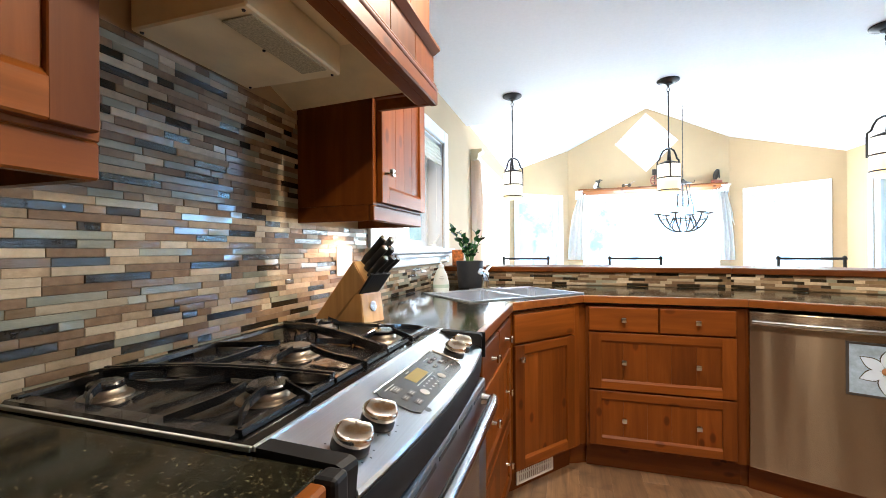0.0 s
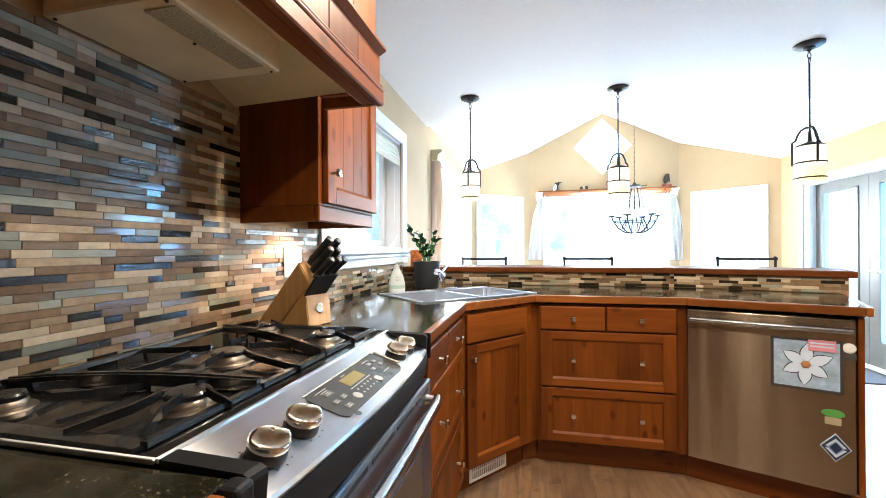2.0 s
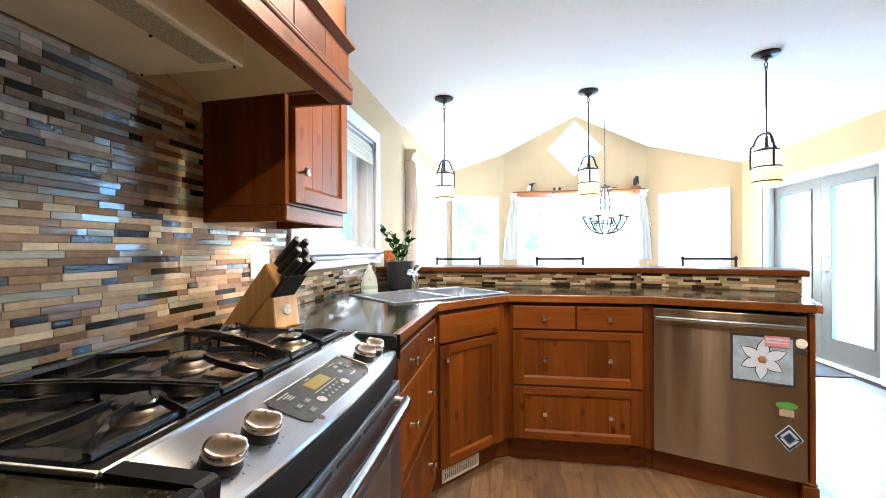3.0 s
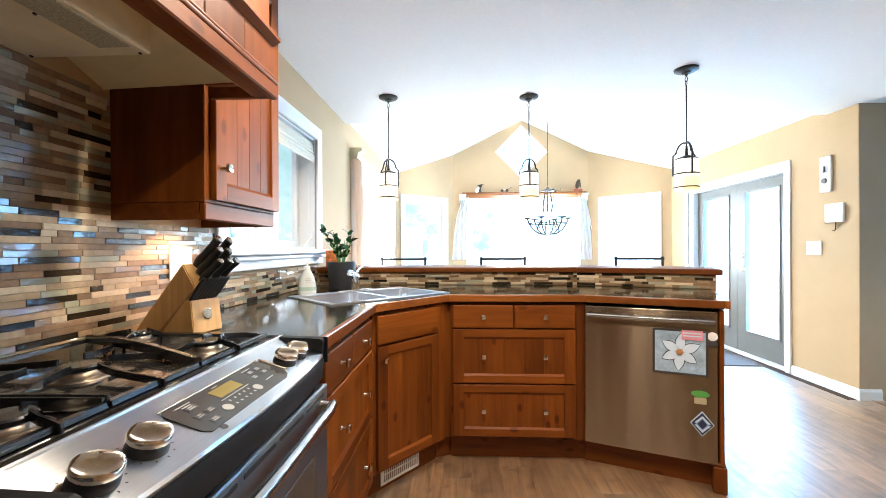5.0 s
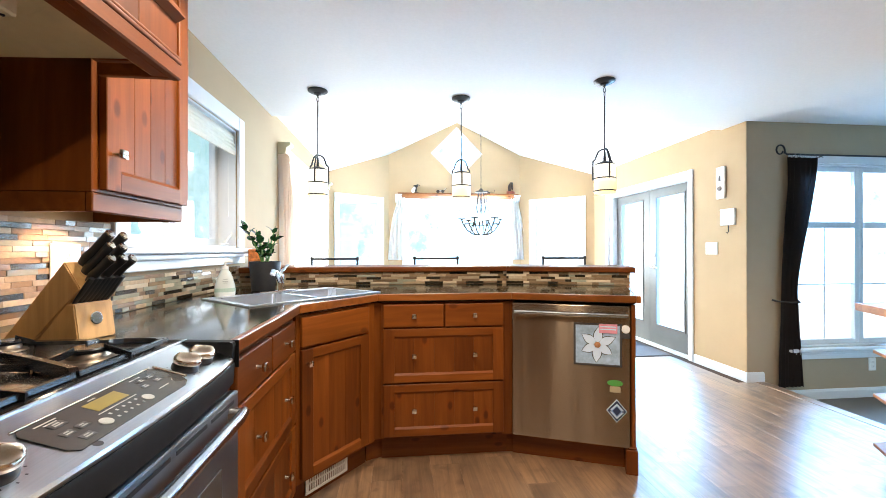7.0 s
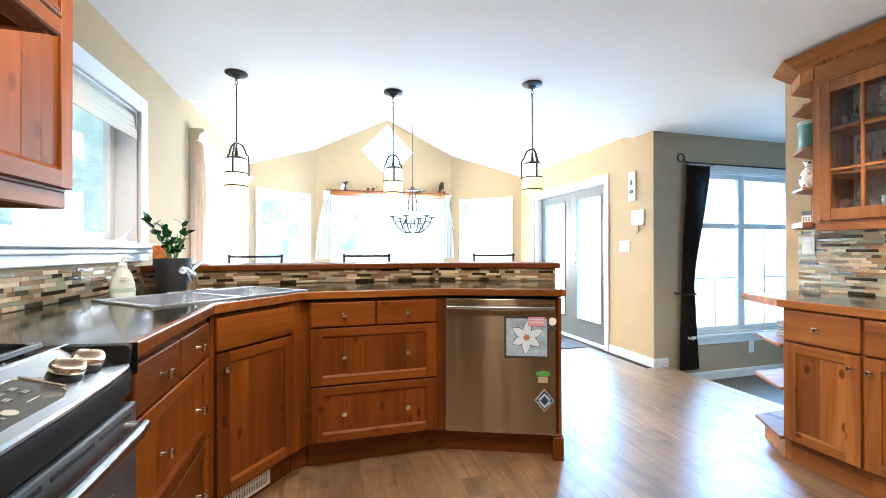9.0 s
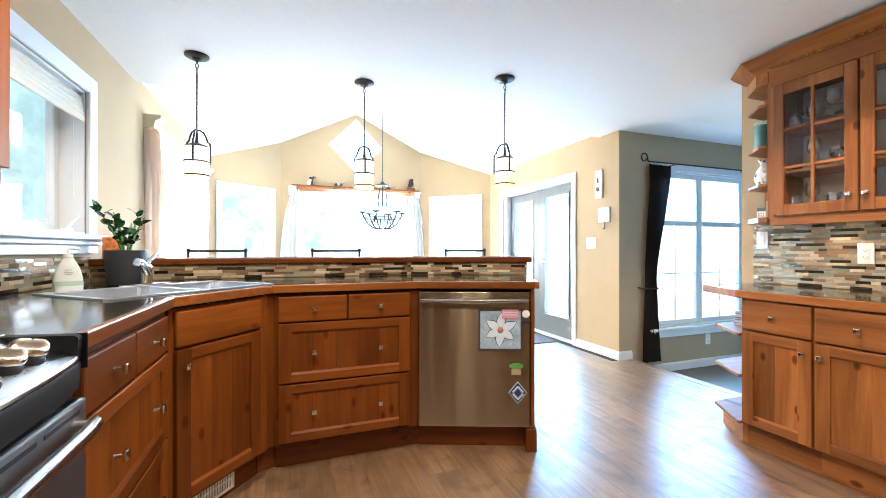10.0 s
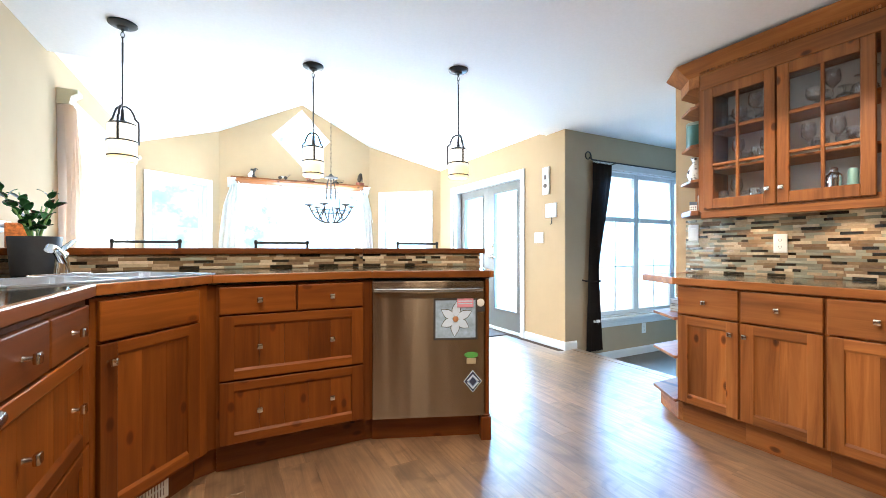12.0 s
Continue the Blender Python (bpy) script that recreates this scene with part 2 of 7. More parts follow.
def floor_planks():
    m, t, b = shader("grey_brown_vinyl_plank")
    co, rnd = spread(t, (1, 1, 1))
    sc = t.nodes.new("ShaderNodeVectorMath")
    sc.operation = "MULTIPLY"
    sc.inputs[1].default_value = (2.0, 30, 30)
    t.links.new(co, sc.inputs[0])
    n = node(t, "ShaderNodeTexNoise", Scale=1.0, Detail=8.0, Roughness=0.65, Distortion=0.8)
    t.links.new(sc.outputs[0], n.inputs["Vector"])
    r = ramp(t, [(0.28, (0.100, 0.052, 0.024)), (0.5, (0.310, 0.178, 0.088)), (0.72, (0.46, 0.285, 0.150))])
    t.links.new(n.outputs[0], r.inputs[0])
    r2 = ramp(t, [(0.0, (0.74, 0.72, 0.70)), (1.0, (1.14, 1.12, 1.1))])
    t.links.new(rnd, r2.inputs[0])
    n3 = node(t, "ShaderNodeTexNoise", Scale=7.0, Detail=4.0, Distortion=1.0)
    t.links.new(co, n3.inputs["Vector"])
    r3 = ramp(t, [(0.34, (0.44, 0.37, 0.31)), (0.44, (0.86, 0.84, 0.82)), (0.62, (1.10, 1.10, 1.10))])
    t.links.new(n3.outputs[0], r3.inputs[0])
    c = mixed(t, "MULTIPLY", r.outputs[0], r2.outputs[0], 1.0)
    c = mixed(t, "MULTIPLY", c, r3.outputs[0], 0.8)
    t.links.new(c, b.inputs["Base Color"])
    b.inputs["Roughness"].default_value = 0.32
    b.inputs["Specular IOR Level"].default_value = 0.8
    b.inputs["Coat Weight"].default_value = 1.0
    b.inputs["Coat IOR"].default_value = 2.2
    b.inputs["Coat Roughness"].default_value = 0.46
    bumped(t, b, n.outputs[0], 0.10, 0.001)
    return m


plank = floor_planks()


def tile_mat(name, lo, hi, rough, scale, coat=0.0):
    m, t, b = shader(name)
    co, rnd = spread(t, (1, 1, 1))
    n = node(t, "ShaderNodeTexNoise", Scale=scale, Detail=5.0, Roughness=0.65)
    t.links.new(co, n.inputs["Vector"])
    r = ramp(t, [(0.3, lo), (0.7, hi)])
    t.links.new(n.outputs[0], r.inputs[0])
    g = t.nodes.new("ShaderNodeNewGeometry")
    add = t.nodes.new("ShaderNodeMath")
    t.links.new(rnd, add.inputs[0])
    t.links.new(g.outputs["Random Per Island"], add.inputs[1])
    fr = t.nodes.new("ShaderNodeMath")
    fr.operation = "FRACT"
    t.links.new(add.outputs[0], fr.inputs[0])
    r2 = ramp(t, [(0.0, (0.70, 0.68, 0.66)), (1.0, (1.18, 1.18, 1.18))])
    t.links.new(fr.outputs[0], r2.inputs[0])
    t.links.new(mixed(t, "MULTIPLY", r.outputs[0], r2.outputs[0], 1.0), b.inputs["Base Color"])
    b.inputs["Roughness"].default_value = rough
    b.inputs["Coat Weight"].default_value = coat
    b.inputs["Specular IOR Level"].default_value = 0.24 if rough > 0.3 else 0.5
    # rough stone faces, softly pillowed glass
    stretch = t.nodes.new("ShaderNodeVectorMath")
    stretch.operation = "MULTIPLY"
    stretch.inputs[1].default_value = (1.0, 1.0, 3.0)
    t.links.new(co, stretch.inputs[0])
    relief = node(t, "ShaderNodeTexNoise", Scale=60.0 if rough > 0.3 else 38.0, Detail=3.0, Roughness=0.6)
    t.links.new(stretch.outputs[0], relief.inputs["Vector"])
    bumped(t, b, relief.outputs[0], 0.30 if rough > 0.3 else 0.55, 0.003)
    return m


TILES = [
    tile_mat("beige_travertine_tile", (0.310, 0.222, 0.130), (0.470, 0.345, 0.215), 0.5, 45),
    tile_mat("cream_travertine_tile", (0.45, 0.358, 0.238), (0.61, 0.495, 0.345), 0.5, 45),
    tile_mat("brown_stone_tile", (0.175, 0.105, 0.056), (0.280, 0.176, 0.098), 0.55, 45),
    tile_mat("grey_green_glass_tile", (0.250, 0.245, 0.182), (0.365, 0.355, 0.265), 0.18, 12, 0.4),
    tile_mat("dark_brown_glass_tile", (0.018, 0.013, 0.007), (0.038, 0.027, 0.015), 0.15, 12, 0.4),
    tile_mat("amber_glass_tile", (0.190, 0.122, 0.064), (0.285, 0.190, 0.106), 0.18, 12, 0.4),
]


def glowing(name, colour, strength):
    m, t, b = shader(name)
    b.inputs["Base Color"].default_value = (*colour, 1)
    b.inputs["Emission Color"].default_value = (*colour, 1)
    b.inputs["Emission Strength"].default_value = strength
    b.inputs["Roughness"].default_value = 0.4
    return m


bulb_glow = glowing("lit_bulb", (1.0, 0.87, 0.68), 20.0)
puck_glow = glowing("puck_lamp_glow", (1.0, 0.80, 0.50), 14.0)

# ---- mesh helpers ----


def box(bm, a, b, bevel=0.0, m=None, segments=1):
    """A box between two corners, its edges rounded by bevel, turned by m."""
    lo = [min(p, q) for p, q in zip(a, b)]
    hi = [max(p, q) for p, q in zip(a, b)]
    vs = [bm.verts.new((x, y, z)) for x in (lo[0], hi[0]) for y in (lo[1], hi[1]) for z in (lo[2], hi[2])]
    fs = [bm.faces.new([vs[i] for i in q]) for q in ((0, 1, 3, 2), (4, 6, 7, 5), (0, 4, 5, 1), (2, 3, 7, 6), (0, 2, 6, 4), (1, 5, 7, 3))]
    geom = list(vs)
    if bevel:
        es = list({e for f in fs for e in f.edges})
        got = bmesh.ops.bevel(bm, geom=es, offset=bevel, segments=segments, affect="EDGES", profile=0.5)
        geom = list({v for f in got["faces"] for v in f.verts} | {v for v in vs if v.is_valid})
    if m is not None:
        bmesh.ops.transform(bm, matrix=m, verts=geom)
    return bm


def prism(bm, points, z0, z1, bevel=0.0):
    """An upright prism over a plan outline."""
    lo = [bm.verts.new((x, y, z0)) for x, y in points]
    hi = [bm.verts.new((x, y, z1)) for x, y in points]
    n = len(points)
    fs = [bm.faces.new(lo[::-1]), bm.faces.new(hi)]
    fs += [bm.faces.new((lo[i], lo[(i + 1) % n], hi[(i + 1) % n], hi[i])) for i in range(n)]
    bmesh.ops.recalc_face_normals(bm, faces=fs)
    if bevel:
        bmesh.ops.bevel(bm, geom=list({e for f in fs for e in f.edges}), offset=bevel, segments=2, affect="EDGES", profile=0.5)
    return bm


def extrude(bm, points, along, m=None):
    """A bar whose section is given in (u, v), drawn out along the first axis from 0 to along."""
    a = [bm.verts.new((0, u, v)) for u, v in points]
    b = [bm.verts.new((along, u, v)) for u, v in points]
    n = len(points)
    fs = [bm.faces.new(a[::-1]), bm.faces.new(b)] + [bm.faces.new((a[i], a[(i + 1) % n], b[(i + 1) % n], b[i])) for i in range(n)]
    bmesh.ops.recalc_face_normals(bm, faces=fs)
    if m is not None:
        bmesh.ops.transform(bm, matrix=m, verts=a + b)
    return bm


def lathe(bm, profile, steps=24, m=None, close=False):
    """A turned shape round z from (radius, height) pairs."""
    rings = []
    for r, z in profile:
        rings.append([bm.verts.new((r * math.cos(i * math.tau / steps), r * math.sin(i * math.tau / steps), z)) for i in range(steps)])
    for p, q in zip(rings, rings[1:]):
        for i in range(steps):
            bm.faces.new((p[i], p[(i + 1) % steps], q[(i + 1) % steps], q[i]))
    bm.faces.new(rings[0][::-1])
    if close:
        bm.faces.new(rings[-1])
    if m is not None:
        bmesh.ops.transform(bm, matrix=m, verts=[v for ring in rings for v in ring])
    return bm


def tube(bm, points, radius, steps=8, m=None):
    """A round bar along a line of points; radius may be a list."""
    pts = [Vector(p) for p in points]
    rs = radius if isinstance(radius, (list, tuple)) else [radius] * len(pts)
    rings = []
    side = None
    for i, p in enumerate(pts):
        d = (pts[min(i + 1, len(pts) - 1)] - pts[max(i - 1, 0)]).normalized()
        if side is None:
            side = d.orthogonal().normalized()
        side = (side - d * side.dot(d)).normalized()
        up = d.cross(side)
        rings.append([bm.verts.new(p + rs[i] * (side * math.cos(k * math.tau / steps) + up * math.sin(k * math.tau / steps))) for k in range(steps)])
    for p, q in zip(rings, rings[1:]):
        for i in range(steps):
            bm.faces.new((p[i], p[(i + 1) % steps], q[(i + 1) % steps], q[i]))
    bm.faces.new(rings[0][::-1])
    bm.faces.new(rings[-1])
    if m is not None:
        bmesh.ops.transform(bm, matrix=m, verts=[v for ring in rings for v in ring])
    return bm


def mesh_of(name, bm, material, smooth=False):
    me = bpy.data.meshes.new(name)
    bm.normal_update()
    bm.to_mesh(me)
    bm.free()
    for m in material if isinstance(material, (list, tuple)) else (material,):
        me.materials.append(m)
    if smooth:
        for p in me.polygons:
            p.use_smooth = True
        me.set_sharp_from_angle(angle=radians(40))
    return me


def part(name, bm, material, parent, label="", smooth=False, m=None):
    ob = new(name, mesh_of(name, bm, material, smooth))
    ob.parent = parent
    if m is not None:
        ob.matrix_local = m
    if label:
        ob["label"] = label
    return ob


def solid(name, bm, material, label, category="", kind="", group="", m=None, smooth=False):
    ob = new(name, mesh_of(name, bm, material, smooth))
    if m is not None:
        ob.matrix_world = m
    return tagged(ob, label, category, group, kind)


def thing(name, m, label, category, group="", kind=""):
    ob = new(name)
    ob.empty_display_size = 0.05
    ob.matrix_world = m
    return tagged(ob, label, category, group, kind)


B = bmesh.new
# ---- plan ----
XW, XE = -0.51, 3.50        # the range wall and the hutch wall
XD, CORNER = 3.53, 3.625    # the glass-door wall and its outer corner
CEIL = 2.262                # level ceiling
RIDGE_X, RIDGE, EAVES = 1.50, 3.293, 2.302
NOOK = 3.90                 # where the vault begins
BAY = [(-0.51, 6.50), (0.357, 7.20), (2.588, 7.20), (3.53, 6.40)]
BACK = -2.4
STEP = -0.17                # sunken living room
C1, C2, C3 = Vector((0.12, 2.19)), Vector((0.43, 2.575)), Vector((1.155, 2.575))
PEN = radians(-22)
C4 = C3 + 0.625 * Vector((math.cos(PEN), math.sin(PEN)))


def wall_with_holes(name, p, q, z0, z1, holes, material, label, thick=0.15, top=None):
    """A wall from plan point p to q whose room side is to its right; holes are (from, to, low, high) along it. top: heights at points along it."""
    p, q = Vector(p), Vector(q)
    length = (q - p).length
    cuts = sorted({0.0, length, *[c for h in holes for c in h[:2]], *([c for c, _ in top] if top else [])})

    def height(s):
        if not top:
            return z1
        for (s0, h0), (s1, h1) in zip(top, top[1:]):
            if s0 - 1e-6 <= s <= s1 + 1e-6:
                return h0 + (h1 - h0) * (s - s0) / (s1 - s0)
        return z1

    bm = B()

    def slab(s0, s1, lo0, lo1, hi0, hi1):
        vs = []
        for y in (0, thick):
            vs += [bm.verts.new((s0, y, lo0)), bm.verts.new((s1, y, lo1)), bm.verts.new((s1, y, hi1)), bm.verts.new((s0, y, hi0))]
        for f in ((0, 1, 2, 3), (7, 6, 5, 4), (0, 4, 5, 1), (3, 2, 6, 7), (0, 3, 7, 4), (1, 5, 6, 2)):
            bm.faces.new([vs[i] for i in f])

    for s0, s1 in zip(cuts, cuts[1:]):
        mid = (s0 + s1) / 2
        inside = sorted([h for h in holes if h[0] < mid < h[1]], key=lambda h: h[2])
        base = z0
        for h in inside:
            if h[2] > base:
                slab(s0, s1, base, base, h[2], h[2])
            base = h[3]
        slab(s0, s1, base, base, height(s0), height(s1))
    bmesh.ops.remove_doubles(bm, verts=bm.verts, dist=1e-5)
    bmesh.ops.recalc_face_normals(bm, faces=bm.faces)
    a = math.atan2((q - p).y, (q - p).x)
    return solid(name, bm, material, label, "wall", "structure", m=Matrix.Translation((p.x, p.y, 0)) @ Matrix.Rotation(a, 4, "Z"))


def vault(x):
    return RIDGE - (RIDGE - EAVES) * abs(x - RIDGE_X) / (RIDGE_X - XW if x < RIDGE_X else XD - RIDGE_X)


# ---- walls ----
KW = (2.09, 3.158, 1.165, 1.922)      # kitchen window
NW = (4.20, 6.12, 0.45, 2.02)       # nook window
wall_with_holes("wall_west", (XW, BACK), (XW, 6.50), 0, CEIL, [(KW[0] - BACK, KW[1] - BACK, KW[2], KW[3]), (NW[0] - BACK, NW[1] - BACK, NW[2], NW[3])], wall_paint, "warm yellow painted wall behind the range and sink", top=[(0, CEIL), (NOOK - BACK, CEIL), (NOOK - BACK + 0.001, EAVES), (6.50 - BACK, EAVES)])
la = (Vector(BAY[1]) - Vector(BAY[0])).length
ra = (Vector(BAY[3]) - Vector(BAY[2])).length
WL, WR, WC = (0.175, la - 0.19, 0.70, 1.93), (0.245, ra - 0.205, 0.70, 1.917), (0.27, 2.05, 0.70, 1.99)
wall_with_holes("wall_bay_west", BAY[0], BAY[1], 0, CEIL, [WL], wall_paint, "warm yellow angled bay wall", top=[(0, EAVES), (la, vault(BAY[1][0]))])
mid = RIDGE_X - BAY[1][0]
dia = 0.443
cw = BAY[2][0] - BAY[1][0]
wall_with_holes("wall_bay_north", BAY[1], BAY[2], 0, CEIL, [WC], wall_paint, "warm yellow gable wall with a diamond window", top=[(0, 2.20), (cw, 2.20)])
# gable with its diamond opening, in eight pieces round it
bm = B()
dz, dx = 2.775, mid - 0.003
ring_in = [(dx, dz - dia * 1.02), (dx - dia, dz), (dx, dz + dia * 1.02), (dx + dia, dz)]
outer = [(0, 2.20), (cw, 2.20), (cw, vault(BAY[2][0])), (mid, RIDGE), (0, vault(BAY[1][0]))]
for y in (0.0, 0.15):
    i = [bm.verts.new((s, y, z)) for s, z in ring_in]
    o = [bm.verts.new((s, y, z)) for s, z in outer]
    for f in ((o[0], o[1], i[0]), (o[1], i[3], i[0]), (o[1], o[2], i[3]), (o[2], o[3], i[2], i[3]), (o[3], o[4], i[1], i[2]), (o[4], o[0], i[1]), (o[0], i[0], i[1])):
        bm.faces.new(f)
vs = list(bm.verts)
for k in range(4):
    bm.faces.new((vs[k], vs[(k + 1) % 4], vs[9 + (k + 1) % 4], vs[9 + k]))
bmesh.ops.recalc_face_normals(bm, faces=bm.faces)
solid("wall_gable", bm, wall_paint, "warm yellow gable over the bay window", "wall", "structure", m=Matrix.Translation((BAY[1][0], BAY[1][1], 0)))
wall_with_holes("wall_bay_east", BAY[2], BAY[3], 0, CEIL, [WR], wall_paint, "warm yellow angled bay wall", top=[(0, vault(BAY[2][0])), (ra, EAVES)])
FD = (4.325, 5.955, 0.0, 1.905)     # glass doors
wall_with_holes("wall_east", (XD, 6.40), (XD, CORNER + 0.004), 0, CEIL, [(6.40 - FD[1], 6.40 - FD[0], FD[2], FD[3])], wall_paint, "warm yellow wall with the glass doors", top=[(0, EAVES), (6.40 - NOOK - 0.001, EAVES), (6.40 - NOOK, CEIL), (6.40 - CORNER - 0.004, CEIL)])
LWIN = (4.000, 6.060, 0.285, 1.905)
wall_with_holes("wall_living_north", (XD + 0.003, CORNER), (7.6, CORNER), STEP, CEIL, [(LWIN[0] - XD - 0.003, LWIN[1] - XD - 0.003, LWIN[2], LWIN[3])], living_paint, "olive beige living room wall with a window")
wall_with_holes("wall_hutch", (XE, 2.44), (XE, BACK), 0, CEIL, [], wall_paint, "warm yellow wall behind the hutch")
wall_with_holes("wall_living_east", (7.6, CORNER), (7.6, BACK), STEP, CEIL, [], living_paint, "olive beige living room end wall")
wall_with_holes("wall_living_south", (7.6, BACK), (XE + 0.15, BACK), STEP, CEIL, [], living_paint, "olive beige living room wall")
wall_with_holes("wall_south", (XE + 0.15, BACK), (XW, BACK), 0, CEIL, [], wall_paint, "warm yellow wall at the kitchen's end")
# ---- ceilings ----
bm = B()
box(bm, (XW - 0.15, BACK - 0.15, CEIL), (7.75, NOOK, CEIL + 0.12))
solid("ceiling", bm, ceiling_paint, "white level ceiling over kitchen and living room", "ceiling", "structure")
bm = B()
for a, b, c in (((XW - 0.15), vault(XW - 0.15), RIDGE_X), (RIDGE_X, RIDGE, XD + 0.15)):
    za, zb = vault(a), vault(c)
    q = [(a, NOOK, za), (c, NOOK, zb), (c, 7.4, zb), (a, 7.4, za)]
    lo = [bm.verts.new(p) for p in q]
    hi = [bm.verts.new((x, y, z + 0.12)) for x, y, z in q]
    bm.faces.new(lo[::-1])
    bm.faces.new(hi)
    for k in range(4):
        bm.faces.new((lo[k], lo[(k + 1) % 4], hi[(k + 1) % 4], hi[k]))
bmesh.ops.recalc_face_normals(bm, faces=bm.faces)
solid("ceiling_vault", bm, ceiling_paint, "white pitched ceiling over the dining nook", "ceiling", "structure")
bm = B()
extrude(bm, [(XW, CEIL + 0.001), (XW, EAVES + 0.10), (RIDGE_X, RIDGE + 0.10), (XD, EAVES + 0.10), (XD, CEIL + 0.001)], 0.06, Matrix(((0, 1, 0, 0), (-1, 0, 0, NOOK + 0.0005), (0, 0, 1, 0), (0, 0, 0, 1))))
solid("ceiling_gable", bm, ceiling_paint, "white end of the pitched ceiling", "ceiling", "structure")
# ---- floors ----
bm = B()
prism(bm, [(XW - 0.1, BACK - 0.1), (3.66, BACK - 0.1), (3.66, 6.40), (2.60, 7.32), (0.34, 7.32), (XW - 0.1, 6.5)], -0.12, -0.006)
floor = solid("floor", bm, dark_gap, "grey-brown wood-look plank floor", "floor", "structure")
bm = B()
box(bm, (3.662, BACK - 0.1, STEP - 0.1), (7.7, 3.775, STEP))
carpet = plain("taupe_carpet", (0.17, 0.15, 0.125), 0.95, noise_scale=300, spread_by=0.3, bump=0.6)
solid("floor_living", bm, carpet, "taupe carpet in the sunken living room", "floor", "structure")
bm = B()
box(bm, (3.662, 2.44, STEP), (3.678, CORNER, -0.0085))
box(bm, (3.605, 2.44, -0.008), (3.690, CORNER, 0.004), 0.003)
solid("trim_step", bm, plank, "plank nosing at the step down", "trim", "structure")


def baseboard(p, q, z=0.0, h=0.085):
    p, q = Vector(p), Vector(q)
    d = (q - p)
    bm = B()
    extrude(bm, [(-0.014, 0), (0.0, 0), (0.0, h), (-0.006, h), (-0.014, h - 0.02)], d.length)
    solid("baseboard", bm, white_trim, "white painted baseboard", "baseboard", "structure", m=Matrix.Translation((p.x, p.y, z)) @ Matrix.Rotation(math.atan2(d.y, d.x), 4, "Z"))


baseboard((XD - 0.001, 4.255), (XD - 0.001, CORNER - 0.015))
baseboard((XD - 0.014, CORNER - 0.001), (3.685, CORNER - 0.001))
baseboard((3.692, CORNER - 0.001), (7.6, CORNER - 0.001), STEP)
baseboard((XD - 0.001, 6.40), (XD - 0.001, 6.03))
baseboard(BAY[2], BAY[3])
baseboard(BAY[1], BAY[2])
baseboard(BAY[0], BAY[1])
baseboard((XW + 0.001, 3.5), (XW + 0.001, 6.5))

# ---- windows ----


def casing(parent, w, h, width, depth=0.02, sill=0.0):
    for nm, a, b in (("casing", (-width, -depth, 0), (0, -0.001, h + width)), ("casing", (w, -depth, 0), (w + width, -0.001, h + width)), ("casing", (0.0005, -depth, h), (w - 0.0005, -0.001, h + width))):
        bm = B()
        box(bm, a, b, 0.004)
        part(nm, bm, white_trim, parent)


def window(name, p, angle, hole_w, z0, z1, label, sashes, mutts=(0, 0), casing_w=0.075, setback=0.06, sill=True, kind="structure"):
    """A window set into a wall hole; local x along the wall, y outwards."""
    ob = thing(name, Matrix.Translation((p[0], p[1], z0)) @ Matrix.Rotation(angle, 4, "Z"), label, "window", kind=kind)
    h = z1 - z0
    casing(ob, hole_w, h, casing_w)
    if sill:
        bm = B()
        box(bm, (-casing_w - 0.03, -0.06, -0.03), (hole_w + casing_w + 0.03, -0.001, 0.0), 0.006)
        box(bm, (-casing_w, -0.022, -0.10), (hole_w + casing_w, -0.001, -0.0555), 0.004)
        box(bm, (-casing_w - 0.012, -0.040, -0.055), (hole_w + casing_w + 0.012, -0.001, -0.031), 0.006, segments=2)
        part("window_sill", bm, white_trim, ob)
    bm = B()
    for a, b in (((0, 0.002, 0), (0.012, 0.148, h)), ((hole_w - 0.012, 0.002, 0), (hole_w, 0.148, h)), ((0.0125, 0.002, h - 0.012), (hole_w - 0.0125, 0.148, h)), ((0.0125, 0.002, 0), (hole_w - 0.0125, 0.148, 0.012))):
        box(bm, a, b)
    part("jamb", bm, white_trim, ob)
    x0 = 0.0125
    wid = (hole_w - 0.025) / sum(sashes)
    for s in sashes:
        x1 = x0 + wid * s
        fr = part("window_frame", frame_bm(x0, x1, 0.0125, h - 0.0125, setback, 0.045, 0.04), white_trim, ob)
        bm = B()
        box(bm, (x0 + 0.044, setback + 0.016, 0.057), (x1 - 0.044, setback + 0.020, h - 0.057))
        g = part("pane", bm, pane_glass, fr)
        g.visible_shadow = False
        if mutts[0] or mutts[1]:
            bm = B()
            for k in range(1, mutts[0] + 1):
                xx = x0 + 0.045 + (x1 - x0 - 0.09) * k / (mutts[0] + 1)
                box(bm, (xx - 0.009, setback + 0.008, 0.057), (xx + 0.009, setback + 0.028, h - 0.057))
            for k in range(1, mutts[1] + 1):
                zz = 0.057 + (h - 0.114) * k / (mutts[1] + 1)
                box(bm, (x0 + 0.045, setback + 0.006, zz - 0.009), (x1 - 0.045, setback + 0.030, zz + 0.009))
            part("glazing_bar", bm, white_trim, fr)
        x0 = x1
    return ob


def frame_bm(x0, x1, z0, z1, y0, width, depth, bevel=0.004):
    bm = B()
    box(bm, (x0, y0, z0), (x0 + width, y0 + depth, z1), bevel)
    box(bm, (x1 - width, y0, z0), (x1, y0 + depth, z1), bevel)
    box(bm, (x0 + width - 0.0005, y0, z0), (x1 - width + 0.0005, y0 + depth, z0 + width), bevel)
    box(bm, (x0 + width - 0.0005, y0, z1 - width), (x1 - width + 0.0005, y0 + depth, z1), bevel)
    return bm


